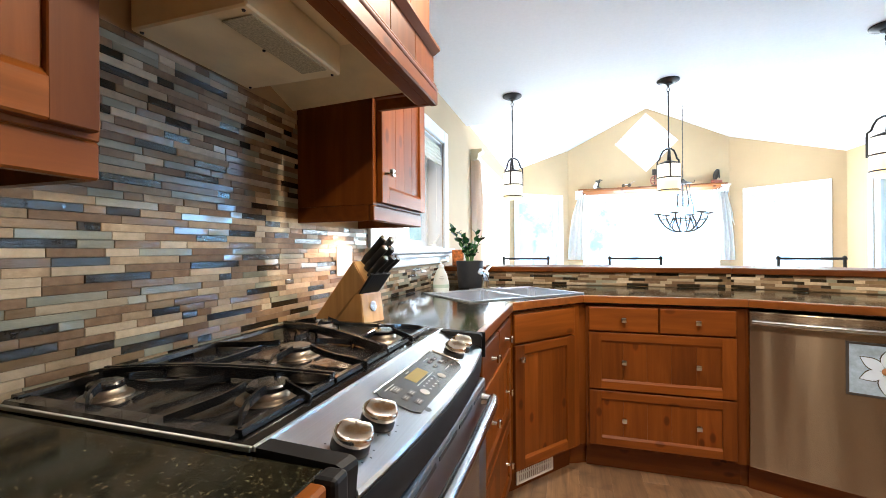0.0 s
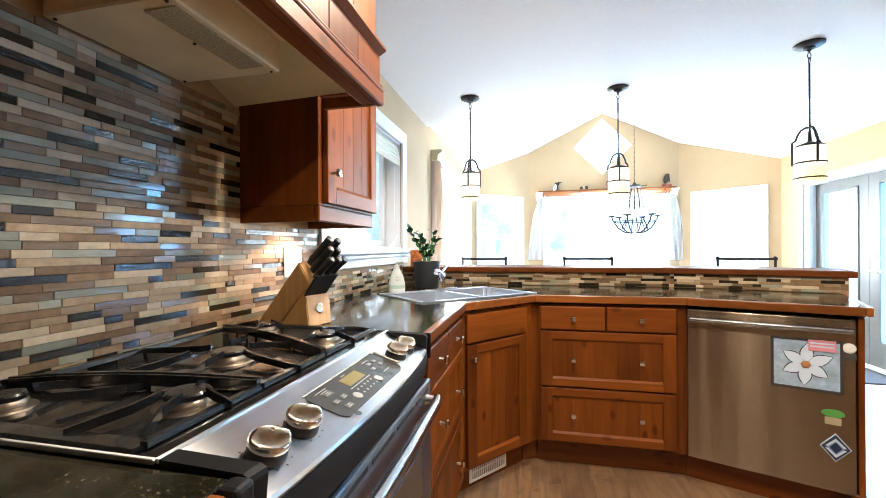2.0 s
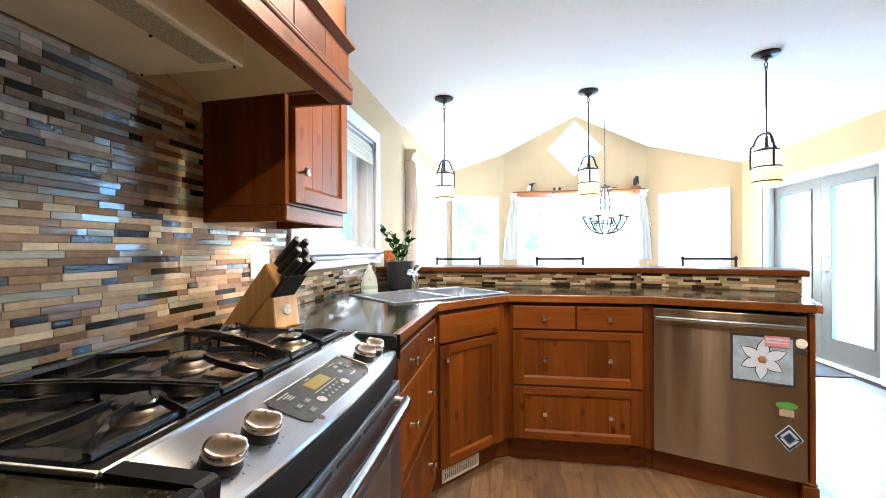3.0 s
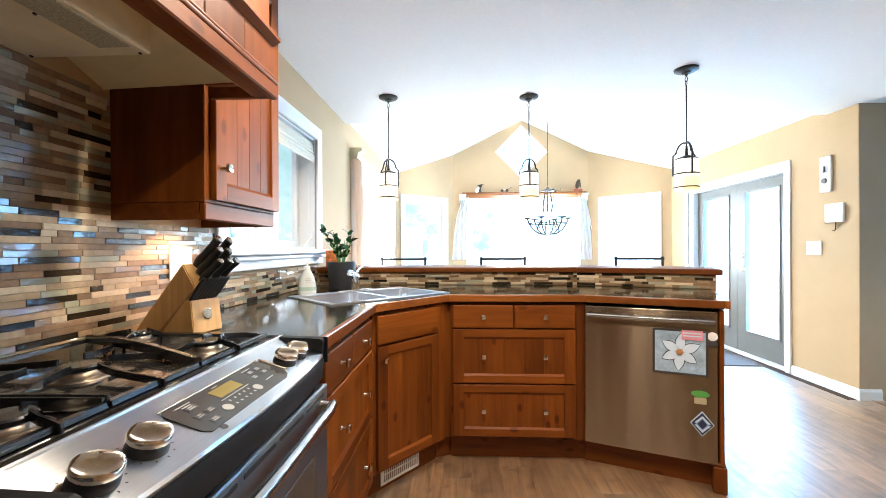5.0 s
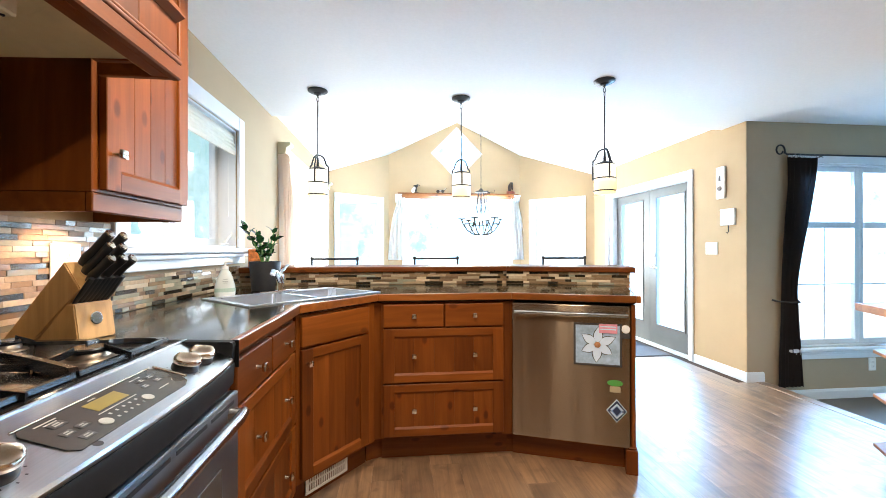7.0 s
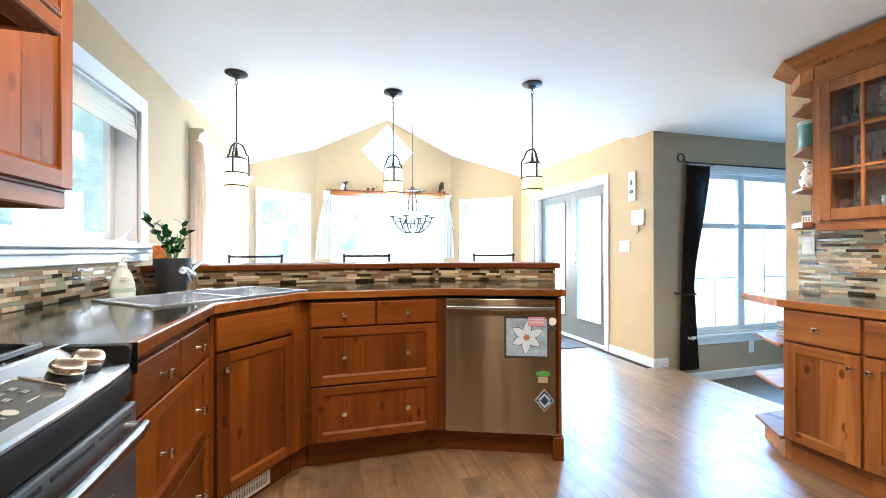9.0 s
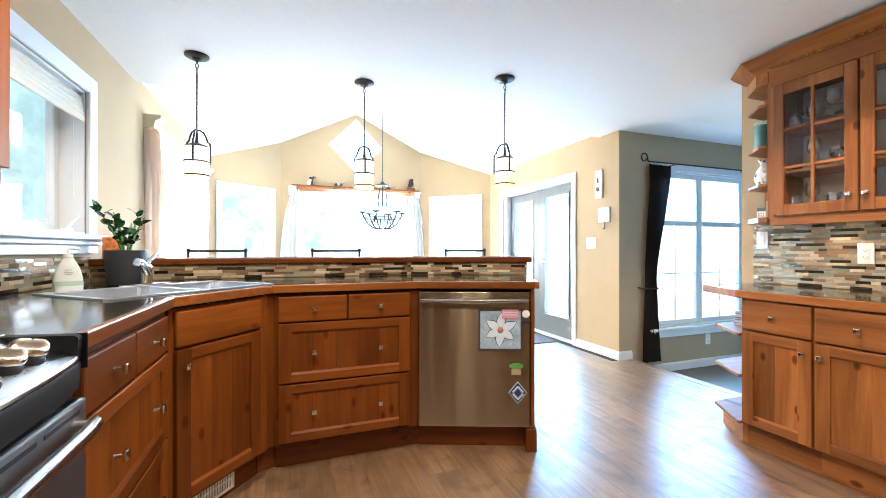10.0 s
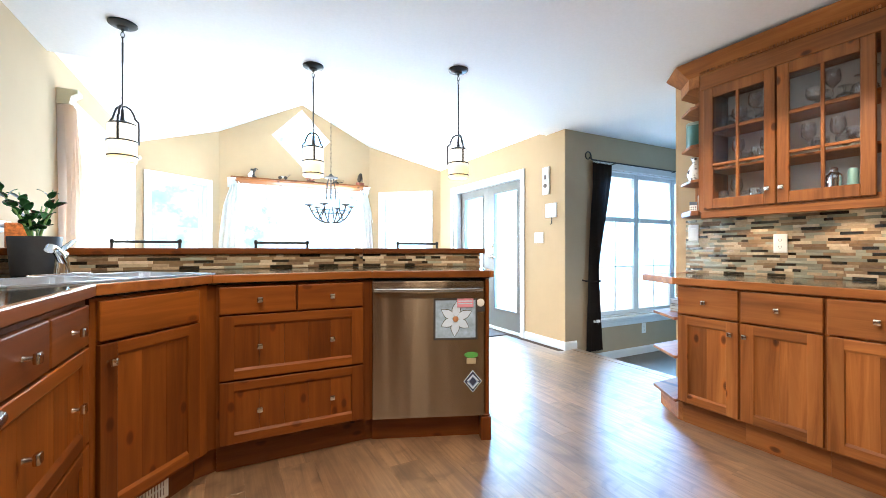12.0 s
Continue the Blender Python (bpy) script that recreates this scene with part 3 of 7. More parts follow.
window("window_1", (XW, KW[0]), radians(90), KW[1] - KW[0], KW[2], KW[3], "white kitchen window over the sink", [1, 1], casing_w=0.09, setback=0.105)
window("window_2", (XW, NW[0]), radians(90), NW[1] - NW[0], NW[2], NW[3], "white nook window between curtains", [1, 1], setback=0.09)
bl = math.atan2(BAY[1][1] - BAY[0][1], BAY[1][0] - BAY[0][0])
p = Vector(BAY[0]) + WL[0] * Vector((math.cos(bl), math.sin(bl)))
window("window_3", p, bl, WL[1] - WL[0], WL[2], WL[3], "white sash window in the angled bay", [1], (0, 1))
window("window_4", (BAY[1][0] + WC[0], BAY[1][1]), 0, WC[1] - WC[0], WC[2], WC[3], "wide white picture window in the bay", [1], casing_w=0.05)
br = math.atan2(BAY[3][1] - BAY[2][1], BAY[3][0] - BAY[2][0])
p = Vector(BAY[2]) + WR[0] * Vector((math.cos(br), math.sin(br)))
window("window_5", p, br, WR[1] - WR[0], WR[2], WR[3], "white sash window in the angled bay", [1], (0, 1))
window_6 = window("window_6", (LWIN[0], CORNER), 0, LWIN[1] - LWIN[0], LWIN[2], LWIN[3], "white living room window with glazing bars", [1.0, 1.0, 1.0], setback=0.05)
for k in range(3):
    x0 = 0.0125 + k * 0.67833
    bm = B()
    box(bm, (x0 + 0.0455, 0.045, 1.055), (x0 + 0.6325, 0.088, 1.110), 0.003)
    box(bm, (x0 + 0.0455, 0.060, 0.545), (x0 + 0.6325, 0.078, 0.555))
    box(bm, (x0 + 0.334, 0.061, 0.058), (x0 + 0.344, 0.077, 1.054))
    part("transom", bm, white_trim, window_6)
# diamond window
window_7 = thing("window_7", Matrix.Translation((BAY[1][0] + dx, BAY[1][1], dz)), "white diamond window in the gable", "window", kind="structure")
bm = B()
for (s0, z0), (s1, z1) in zip(ring_in, ring_in[1:] + ring_in[:1]):
    a, b = Vector((s0 - dx, 0, z0 - dz)), Vector((s1 - dx, 0, z1 - dz))
    k = 0.90
    q = [a, b, b * k, a * k]
    lo = [bm.verts.new((v.x, 0.012, v.z)) for v in q]
    hi = [bm.verts.new((v.x, 0.10, v.z)) for v in q]
    bm.faces.new(lo)
    bm.faces.new(hi[::-1])
    for n in range(4):
        bm.faces.new((lo[n], hi[n], hi[(n + 1) % 4], lo[(n + 1) % 4]))
bmesh.ops.recalc_face_normals(bm, faces=bm.faces)
part("window_frame", bm, white_trim, window_7)
bm = B()
bm.faces.new([bm.verts.new(((s - dx) * 0.9, 0.055, (z - dz) * 0.9)) for s, z in ring_in])
part("pane", bm, pane_glass, window_7).visible_shadow = False

# ---- glass doors ----
grey_door = plain("grey_painted_steel_door", (0.15, 0.145, 0.135), 0.4, noise_scale=8, spread_by=0.05)
door_frame = thing("door_frame", Matrix.Translation((XD, FD[1], 0)) @ Matrix.Rotation(radians(-90), 4, "Z"), "white casing round the glass doors", "door frame", kind="structure")
casing(door_frame, FD[1] - FD[0], FD[3], 0.065)
bm = B()
dw = FD[1] - FD[0]
for a, b in (((0, 0.002, 0), (0.09, 0.148, FD[3])), ((dw - 0.03, 0.002, 0), (dw, 0.148, FD[3])), ((0.0905, 0.002, FD[3] - 0.03), (dw - 0.0305, 0.148, FD[3])), ((0.0905, 0.002, 0.0), (dw - 0.0305, 0.148, 0.02))):
    box(bm, a, b)
part("jamb", bm, white_trim, door_frame)
for k, (x0, x1) in enumerate(((0.093, dw / 2 + 0.028), (dw / 2 + 0.032, dw - 0.033))):
    d = thing("door_%d" % (k + 1), Matrix.Translation((XD, FD[1], 0)) @ Matrix.Rotation(radians(-90), 4, "Z"), "closed grey glass door to the garden", "door", kind="structure")
    bm = B()
    y0, y1 = 0.07, 0.112
    sw = 0.118
    for a, b in (((x0, y0, 0.022), (x0 + sw, y1, FD[3] - 0.033)), ((x1 - sw, y0, 0.022), (x1, y1, FD[3] - 0.033)), ((x0 + sw, y0, FD[3] - 0.125), (x1 - sw, y1, FD[3] - 0.033)), ((x0 + sw, y0, 0.022), (x1 - sw, y1, 0.24))):
        box(bm, a, b)
    part("door_leaf", bm, grey_door, d)
    part("glazing_frame", frame_bm(x0 + sw + 0.001, x1 - sw - 0.001, 0.241, FD[3] - 0.126, y0 - 0.008, 0.022, 0.05), grey_door, d)
    bm = B()
    box(bm, (x0 + sw + 0.012, y0 + 0.018, 0.255), (x1 - sw - 0.012, y0 + 0.022, FD[3] - 0.140))
    part("pane", bm, pane_glass, d).visible_shadow = False
    if k == 1:
        bm = B()
        hx = x0 + 0.085
        lathe(bm, [(0.028, 0), (0.028, 0.006), (0.012, 0.012), (0.012, 0.045), (0.0, 0.046)], 20, pose(hx, y0, 0.935, 90, 0, 0))
        tube(bm, [(hx, y0 - 0.04, 0.935), (hx + 0.03, y0 - 0.044, 0.935), (hx + 0.10, y0 - 0.040, 0.933)], 0.009)
        lathe(bm, [(0.028, 0), (0.028, 0.008), (0.018, 0.014), (0.0, 0.015)], 20, pose(hx, y0, 1.08, 90, 0, 0))
        part("door_handle", bm, nickel, d, "satin nickel lever and deadbolt", smooth=True)

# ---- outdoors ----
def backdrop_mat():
    m, t, b = shader("glowing_garden_backdrop")
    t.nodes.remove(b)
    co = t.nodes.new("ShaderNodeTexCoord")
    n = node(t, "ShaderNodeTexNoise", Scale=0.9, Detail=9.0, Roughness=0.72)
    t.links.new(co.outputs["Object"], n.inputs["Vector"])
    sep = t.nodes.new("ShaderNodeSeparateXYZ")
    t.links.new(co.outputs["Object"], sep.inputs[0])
    # daylight over the garden is put into these colours, which glow by themselves
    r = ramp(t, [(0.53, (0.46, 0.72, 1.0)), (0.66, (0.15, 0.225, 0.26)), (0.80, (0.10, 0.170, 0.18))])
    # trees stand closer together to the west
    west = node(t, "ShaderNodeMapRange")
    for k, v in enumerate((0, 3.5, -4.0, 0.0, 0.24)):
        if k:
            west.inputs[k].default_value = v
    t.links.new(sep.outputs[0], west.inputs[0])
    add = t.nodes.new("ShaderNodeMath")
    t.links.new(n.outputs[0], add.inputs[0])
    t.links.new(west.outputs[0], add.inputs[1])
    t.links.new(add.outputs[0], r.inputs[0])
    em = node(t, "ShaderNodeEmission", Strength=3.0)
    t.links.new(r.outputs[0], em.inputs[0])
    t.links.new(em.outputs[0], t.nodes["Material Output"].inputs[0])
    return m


garden_glow = backdrop_mat()
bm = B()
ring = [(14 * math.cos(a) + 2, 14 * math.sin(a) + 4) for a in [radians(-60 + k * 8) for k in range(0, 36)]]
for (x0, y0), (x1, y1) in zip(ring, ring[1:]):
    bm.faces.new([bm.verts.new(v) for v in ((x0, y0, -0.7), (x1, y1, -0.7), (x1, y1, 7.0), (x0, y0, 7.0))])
backdrop = solid("backdrop", bm, garden_glow, "glowing backdrop of a bright garden seen through the windows", "backdrop", "structure")
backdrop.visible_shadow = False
bm = B()
N = 24
for i in range(N):
    a0, a1 = i * math.tau / N, (i + 1) * math.tau / N
    bm.faces.new([bm.verts.new(v) for v in ((2, 4, -0.6), (2 + 60 * math.cos(a0), 4 + 60 * math.sin(a0), -0.6), (2 + 60 * math.cos(a1), 4 + 60 * math.sin(a1), -0.6))])
bmesh.ops.remove_doubles(bm, verts=bm.verts, dist=1e-4)
solid("ground", bm, outdoor, "pale sunlit paving round the house", "ground", "structure")

# ---- cabinets ----


def knob(parent, x, z, y=0.0):
    bm = B()
    lathe(bm, [(0.007, 0.0), (0.006, 0.004), (0.005, 0.016), (0.008, 0.019)], 10, pose(x, y, z, 90, 0, 0), close=True)
    box(bm, (x - 0.0125, y - 0.031, z - 0.0125), (x + 0.0125, y - 0.018, z + 0.0125), 0.004, segments=2)
    return part("knob", bm, pewter, parent, "square pewter knob", smooth=True)


def panel_front(name, parent, x0, x1, z0, z1, knobs=(), stile=0.06, rail=0.05, boards=0, mats=None, thick=0.02, y=0.0, planks=False):
    """A framed front: stiles, rails and a sunk panel of boards. It stands from y - thick to y."""
    mv, mh = mats or (fir_v, fir_h)
    bm = B()
    box(bm, (x0 + 0.01, y - 0.0018, z0 + 0.01), (x1 - 0.01, y, z1 - 0.01))
    front = part(name, bm, mv, parent)
    for a in (x0, x1 - stile):
        bm = B()
        box(bm, (a, y - thick, z0), (a + stile, y - 0.0005, z1), 0.0018)
        part("stile", bm, mv, front)
    for lo, hi in ((z0, z0 + rail), (z1 - rail, z1)):
        bm = B()
        yf, sunk, s = y - thick - 0.0003, y - thick + 0.0085, 0.011
        prof = [(yf + 0.003, lo), (yf, lo + 0.003), (yf, hi - 0.003), (yf + 0.003, hi), (y - 0.0008, hi), (y - 0.0008, lo)]
        if lo == z0:
            prof = [(yf + 0.003, lo), (yf, lo + 0.003), (yf, hi - s), (yf + 0.003, hi - s + 0.004), (sunk, hi), (y - 0.0008, hi), (y - 0.0008, lo)]
        else:
            prof = [(sunk, lo), (yf + 0.003, lo + s - 0.004), (yf, lo + s), (yf, hi - 0.003), (yf + 0.003, hi), (y - 0.0008, hi), (y - 0.0008, lo)]
        ends = [[bm.verts.new((x, q, z)) for q, z in prof] for x in (x0 + stile - 0.001, x1 - stile + 0.001)]
        bm.faces.new(ends[0])
        bm.faces.new(ends[1][::-1])
        for k in range(len(prof)):
            j = (k + 1) % len(prof)
            bm.faces.new((ends[0][j], ends[0][k], ends[1][k], ends[1][j]))
        bmesh.ops.recalc_face_normals(bm, faces=bm.faces)
        part("rail", bm, mh, front)
    n = boards or max(2, round((x1 - x0 - 2 * stile) / 0.10))
    w = (x1 - x0 - 2 * stile + 0.01) / n
    for k in range(n):
        bm = B()
        a = x0 + stile - 0.005 + k * w
        box(bm, (a, y - thick + 0.009, z0 + rail - 0.005), (a + w - (0.0012 if planks else 0.0007), y - 0.002, z1 - rail + 0.005), 0.0012 if planks else 0.0)
        part("board", bm, mv, front)
    for kx, kz in knobs:
        knob(front, kx, kz, y - thick)
    return front


def slab_front(name, parent, x0, x1, z0, z1, knobs=(), mats=None, thick=0.02, y=0.0):
    bm = B()
    box(bm, (x0, y - thick, z0), (x1, y, z1), 0.005, segments=2)
    front = part(name, bm, (mats or (fir_v, fir_h))[1], parent)
    for kx, kz in knobs:
        knob(front, kx, kz, y - thick)
    return front


def base_cabinet(m, w, depth, label, group="kitchen base cabinets"):
    ob = thing("base_cabinet", m, label, "cabinet", group)
    bm = B()
    box(bm, (0, 0.001, 0.13), (w, depth, 0.868))
    part("body", bm, fir_v, ob)
    bm = B()
    box(bm, (0, 0.068, 0.0), (w, 0.09, 0.1295))
    part("toe_kick", bm, fir_h, ob)
    return ob


def drawer_base(m, w, depth, label):
    ob = base_cabinet(m, w, depth, label)
    g = 0.004
    a, b = 0.014, w - 0.044
    mid = (a + b) / 2
    slab_front("drawer", ob, a, mid - g, 0.735, 0.858, [((a + mid) / 2, 0.797)])
    slab_front("drawer", ob, mid + g, b, 0.735, 0.858, [((b + mid) / 2, 0.797)])
    q1, q2 = (a + mid) / 2, (b + mid) / 2
    panel_front("drawer", ob, a, b, 0.438, 0.727, [(q1, 0.585), (q2, 0.585)])
    panel_front("drawer", ob, a, b, 0.150, 0.429, [(q1, 0.295), (q2, 0.295)])
    return ob


RUN_X = 0.095       # the fronts of the range run
drawer_base(Matrix.Translation((RUN_X, 1.515, 0)) @ Matrix.Rotation(radians(90), 4, "Z"), 0.665, 0.60, "reddish knotty fir drawer cabinet beside the range")
# corner cabinet under the sink, set aslant
u = (C2 - C1).normalized()
nrm = Vector((-u.y, u.x))
cl = (C2 - C1).length
corner = Matrix.Translation((*(C1 + nrm * 0.028), 0)) @ Matrix.Rotation(math.atan2(u.y, u.x), 4, "Z")
ob = base_cabinet(corner, cl, 0.30, "reddish knotty fir corner sink cabinet with a floor vent")
slab_front("false_drawer", ob, 0.018, cl - 0.060, 0.725, 0.858)
panel_front("door", ob, 0.018, cl - 0.060, 0.150, 0.715, [(0.045, 0.655)], boards=3)
bm = B()
vx0, vx1, vz0, vz1 = 0.10, 0.36, 0.018, 0.112
bm2 = frame_bm(vx0, vx1, vz0, vz1, 0.062, 0.012, 0.006, 0.001)
vent = part("floor_vent", bm2, white_plastic, ob, "cream slotted vent grille in the toe kick")
bm = B()
for i in range(18):
    for j in range(2):
        x = vx0 + 0.016 + i * (vx1 - vx0 - 0.032) / 17
        z = vz0 + 0.014 + j * 0.036
        box(bm, (x - 0.0035, 0.063, z), (x + 0.0035, 0.067, z + 0.030))
box(bm, (vx0 + 0.01, 0.0632, vz0 + 0.043), (vx1 - 0.01, 0.0672, vz0 + 0.049))
part("slat", bm, white_plastic, vent)
# drawer cabinet of the peninsula
drawer_base(Matrix.Translation((C2.x + 0.012, C2.y + 0.028, 0)), C3.x - C2.x - 0.012, 0.58, "reddish knotty fir drawer cabinet in the peninsula")
# dishwasher bay: end panel, plinth and post
e = Vector((math.cos(PEN), math.sin(PEN)))
DWM = Matrix.Translation((*(C3 + Vector((0.004, 0.03))), 0)) @ Matrix.Rotation(PEN, 4, "Z")
ob = thing("dishwasher_surround", DWM, "dark fir end panel and plinth beside the dishwasher", "panel")
bm = B()
box(bm, (0.612, -0.012, 0.0), (0.632, 0.56, 0.868), 0.003)
part("side_panel", bm, fir_v, ob)
bm = B()
box(bm, (0.0, 0.055, 0.0), (0.611, 0.075, 0.128))
part("toe_kick", bm, fir_h, ob)
bm = B()
box(bm, (0.586, -0.020, 0.0), (0.642, 0.048, 0.125), 0.003)
box(bm, (0.592, -0.016, 0.1255), (0.638, 0.044, 0.140), 0.006)
part("plinth_block", bm, fir_v, ob, "square fir plinth block")

# filler posts where the runs turn
for (px, py), turn, w in (((C2.x - 0.004, C2.y + 0.034), 25, 0.052), ((C3.x - 0.012, C3.y + 0.034), -11, 0.050)):
    ob = thing("filler_post", pose(px, py, 0, 0, 0, turn), "narrow fir post where the cabinets turn", "post")
    bm = B()
    box(bm, (-w / 2, 0.006, 0.131), (w / 2, 0.05, 0.868), 0.002)
    part("post", bm, fir_v, ob)
    bm = B()
    box(bm, (-w / 2 - 0.02, 0.062, 0.0), (w / 2 + 0.02, 0.075, 0.1305))
    part("toe_kick", bm, fir_h, ob)

# ---- counters ----


def offset_line(pts, d):
    """The line of plan points shifted to its left by d."""
    out = []
    for i, p in enumerate(pts):
        n = []
        if i > 0:
            v = (pts[i] - pts[i - 1]).normalized()
            n.append(Vector((-v.y, v.x)))
        if i < len(pts) - 1:
            v = (pts[i + 1] - pts[i]).normalized()
            n.append(Vector((-v.y, v.x)))
        if len(n) == 1:
            out.append(p + n[0] * d)
        else:
            k = (n[0] + n[1])
            out.append(p + k * (d / (1 + n[0].dot(n[1]))))
    return out


BARF = [Vector((XW, 3.20)), Vector((1.29, 3.20)), Vector((1.29, 3.20)) + 0.80 * e]
front_line = [Vector((C1.x, 1.514)), C1, C2, C3, C4]
edge_in = offset_line(front_line, 0.022)
bend = BARF[1]
back_end = BARF[2] - 0.03 * e
SINK = Matrix.Translation((0.014, 2.572, 0.915)) @ Matrix.Rotation(radians(46), 4, "Z")
sink_w, sink_d = 0.735, 0.47
sink_hole = [SINK @ Vector((sx * (sink_w / 2 - 0.02), sy * (sink_d / 2 - 0.02), 0)) for sx, sy in ((-1, -1), (1, -1), (1, 1), (-1, 1))]
bm = B()
outline = [Vector((XW + 0.001, 1.514)), *edge_in[0:1], *edge_in[1:], back_end, BARF[1], Vector((XW + 0.001, 3.20))]
hole = [Vector((v.x, v.y)) for v in sink_hole]


def slab_with_hole(bm, outline, hole, z0, z1):
    edges = []
    for loop in (outline, hole):
        vs = [bm.verts.new((p.x, p.y, z1)) for p in loop]
        edges += [bm.edges.new((vs[i], vs[(i + 1) % len(vs)])) for i in range(len(vs))]
    got = bmesh.ops.triangle_fill(bm, use_beauty=True, edges=edges)
    faces = [g for g in got["geom"] if isinstance(g, bmesh.types.BMFace)]
    ex = bmesh.ops.extrude_face_region(bm, geom=faces)
    vs = [g for g in ex["geom"] if isinstance(g, bmesh.types.BMVert)]
    bmesh.ops.translate(bm, vec=(0, 0, z0 - z1), verts=vs)
    bmesh.ops.recalc_face_normals(bm, faces=bm.faces)


slab_with_hole(bm, outline, hole, 0.872, 0.914)
counter = thing("countertop", Matrix.Identity(4), "black speckled counter with a fir edge, round the sink", "countertop")
part("slab", bm, counter_stone, counter)
for i in range(4):
    a, b = front_line[i], front_line[i + 1]
    a2, b2 = edge_in[i], edge_in[i + 1]
    bm = B()
    prism(bm, [(a.x, a.y), (b.x, b.y), (b2.x, b2.y), (a2.x, a2.y)], 0.878, 0.9155, 0.004)
    part("edge_strip", bm, edge_y if i == 0 else edge_x, counter, "rounded fir edge strip")
bm = B()
w = (back_end - C4)
wn_ = Vector((w.y, -w.x)).normalized() * 0.022
prism(bm, [(C4.x, C4.y), (C4.x + wn_.x, C4.y + wn_.y), (back_end.x + wn_.x, back_end.y + wn_.y), (back_end.x, back_end.y)], 0.878, 0.9155, 0.004)
part("edge_strip", bm, edge_x, counter, "rounded fir edge strip")
# counter beyond the range
near = thing("countertop", Matrix.Identity(4), "black speckled counter with a fir edge, at the range's near side", "countertop")
bm = B()
box(bm, (XW + 0.001, -0.5, 0.872), (C1.x - 0.022, 0.745, 0.914), 0.002)
part("slab", bm, counter_stone, near)
bm = B()
box(bm, (C1.x - 0.022, -0.5, 0.878), (C1.x, 0.718, 0.9155), 0.004)
part("edge_strip", bm, edge_y, near, "rounded fir edge strip")
drawer_base(Matrix.Translation((RUN_X, -0.5, 0)) @ Matrix.Rotation(radians(90), 4, "Z"), 1.245, 0.60, "reddish knotty fir base cabinet at the range's near side")

# ---- raised bar ----
bar = thing("breakfast_bar", Matrix.Identity(4), "raised bar with a tiled upstand and fir top", "breakfast bar")
back_line = offset_line(BARF, 0.11)
bm = B()
prism(bm, [(p.x, p.y) for p in BARF] + [(p.x, p.y) for p in back_line[::-1]], 0.0, 0.9995)
part("wall", bm, wall_paint, bar)
f2, k2 = offset_line(BARF, -0.028), offset_line(BARF, 0.36)
f2[-1] += e * 0.03
k2[-1] += e * 0.03
f2[0].x = k2[0].x = XW + 0.002
for i in range(2):
    bm = B()
    prism(bm, [(f2[i].x, f2[i].y), (f2[i + 1].x, f2[i + 1].y), (k2[i + 1].x, k2[i + 1].y), (k2[i].x, k2[i].y)], 1.000, 1.036, 0.006)
    part("bar_top", bm, fir_h, bar, "smooth fir bar top")

# ---- upper cabinets and hood ----


def upper_cabinet(m, w, depth, z0, z1, label, fronts, mats=None):
    ob = thing("wall_cabinet", m, label, "cabinet")
    mv, mh = mats or (fir_v, fir_h)
    bm = B()
    box(bm, (0, 0.001, z0 + 0.05), (w, depth, z1), 0.002)
    part("body", bm, mv, ob)
    bm = B()
    box(bm, (0.001, 0.0, z0), (w - 0.001, 0.018, z0 + 0.0495), 0.003)
    box(bm, (0.001, 0.0185, z0), (0.018, depth, z0 + 0.0495))
    box(bm, (w - 0.018, 0.0185, z0), (w - 0.001, depth, z0 + 0.0495))
    part("light_rail", bm, mh, ob)
    for x0, x1, kx, kz in fronts:
        panel_front("door", ob, x0, x1, z0 + 0.058, z1 - 0.02, [(kx, kz)], stile=0.055, rail=0.06, boards=4, mats=mats, planks=True)
    return ob


UX = -0.205
upper_cabinet(Matrix.Translation((UX - 0.02, 1.508, 0)) @ Matrix.Rotation(radians(90), 4, "Z"), 0.43, 0.284, 1.25, 2.16, "reddish fir wall cabinet with a planked door", [(0.022, 0.425, 0.047, 1.405)])
upper_cabinet(Matrix.Translation((UX - 0.02, 0.0, 0)) @ Matrix.Rotation(radians(90), 4, "Z"), 0.728, 0.284, 1.25, 2.16, "reddish fir wall cabinet on the hood's near side", [(0.01, 0.36, 0.33, 1.405), (0.366, 0.715, 0.39, 1.405)])
# hood: wooden mantle with a metal insert, local x along the wall
HY0, HY1 = 0.732, 1.506
hood = thing("range_hood", Matrix.Translation((-0.022, HY0, 0)) @ Matrix.Rotation(radians(90), 4, "Z"), "planked fir hood with a cream metal insert", "range hood")
hw = HY1 - HY0
hd = -0.022 - XW - 0.001
bm = B()
box(bm, (0, -0.012, 1.585), (hw, 0.012, 1.625), 0.004)
box(bm, (0.0185, 0.0125, 1.588), (hw - 0.0185, 0.050, 1.606), 0.002)
box(bm, (0, 0.0125, 1.588), (0.018, 0.18, 1.62), 0.002)
box(bm, (hw - 0.018, 0.0125, 1.588), (hw, 0.18, 1.62), 0.002)
part("bottom_rail", bm, fir_h, hood)
for yy, zz, rr in ((-0.013, 1.632, 0.0065), (-0.008, 1.645, 0.0045)):
    bm = B()
    tube(bm, [(0.0005, yy + rr, zz), (hw - 0.0005, yy + rr, zz)], rr, 10)
    part("bead", bm, fir_h, hood, smooth=True)
nb = 5
for k in range(nb):
    bm = B()
    box(bm, (k * hw / nb + 0.0008, 0.0, 1.626), ((k + 1) * hw / nb - 0.0008, 0.016, 1.735), 0.0025)
    part("board", bm, fir_v, hood)
for k in range(nb):
    bm = B()
    box(bm, (k * hw / nb + 0.0008, 0.012, 1.79), ((k + 1) * hw / nb - 0.0008, 0.026, 2.10), 0.0025)
    part("board", bm, fir_v, hood)
bm = B()
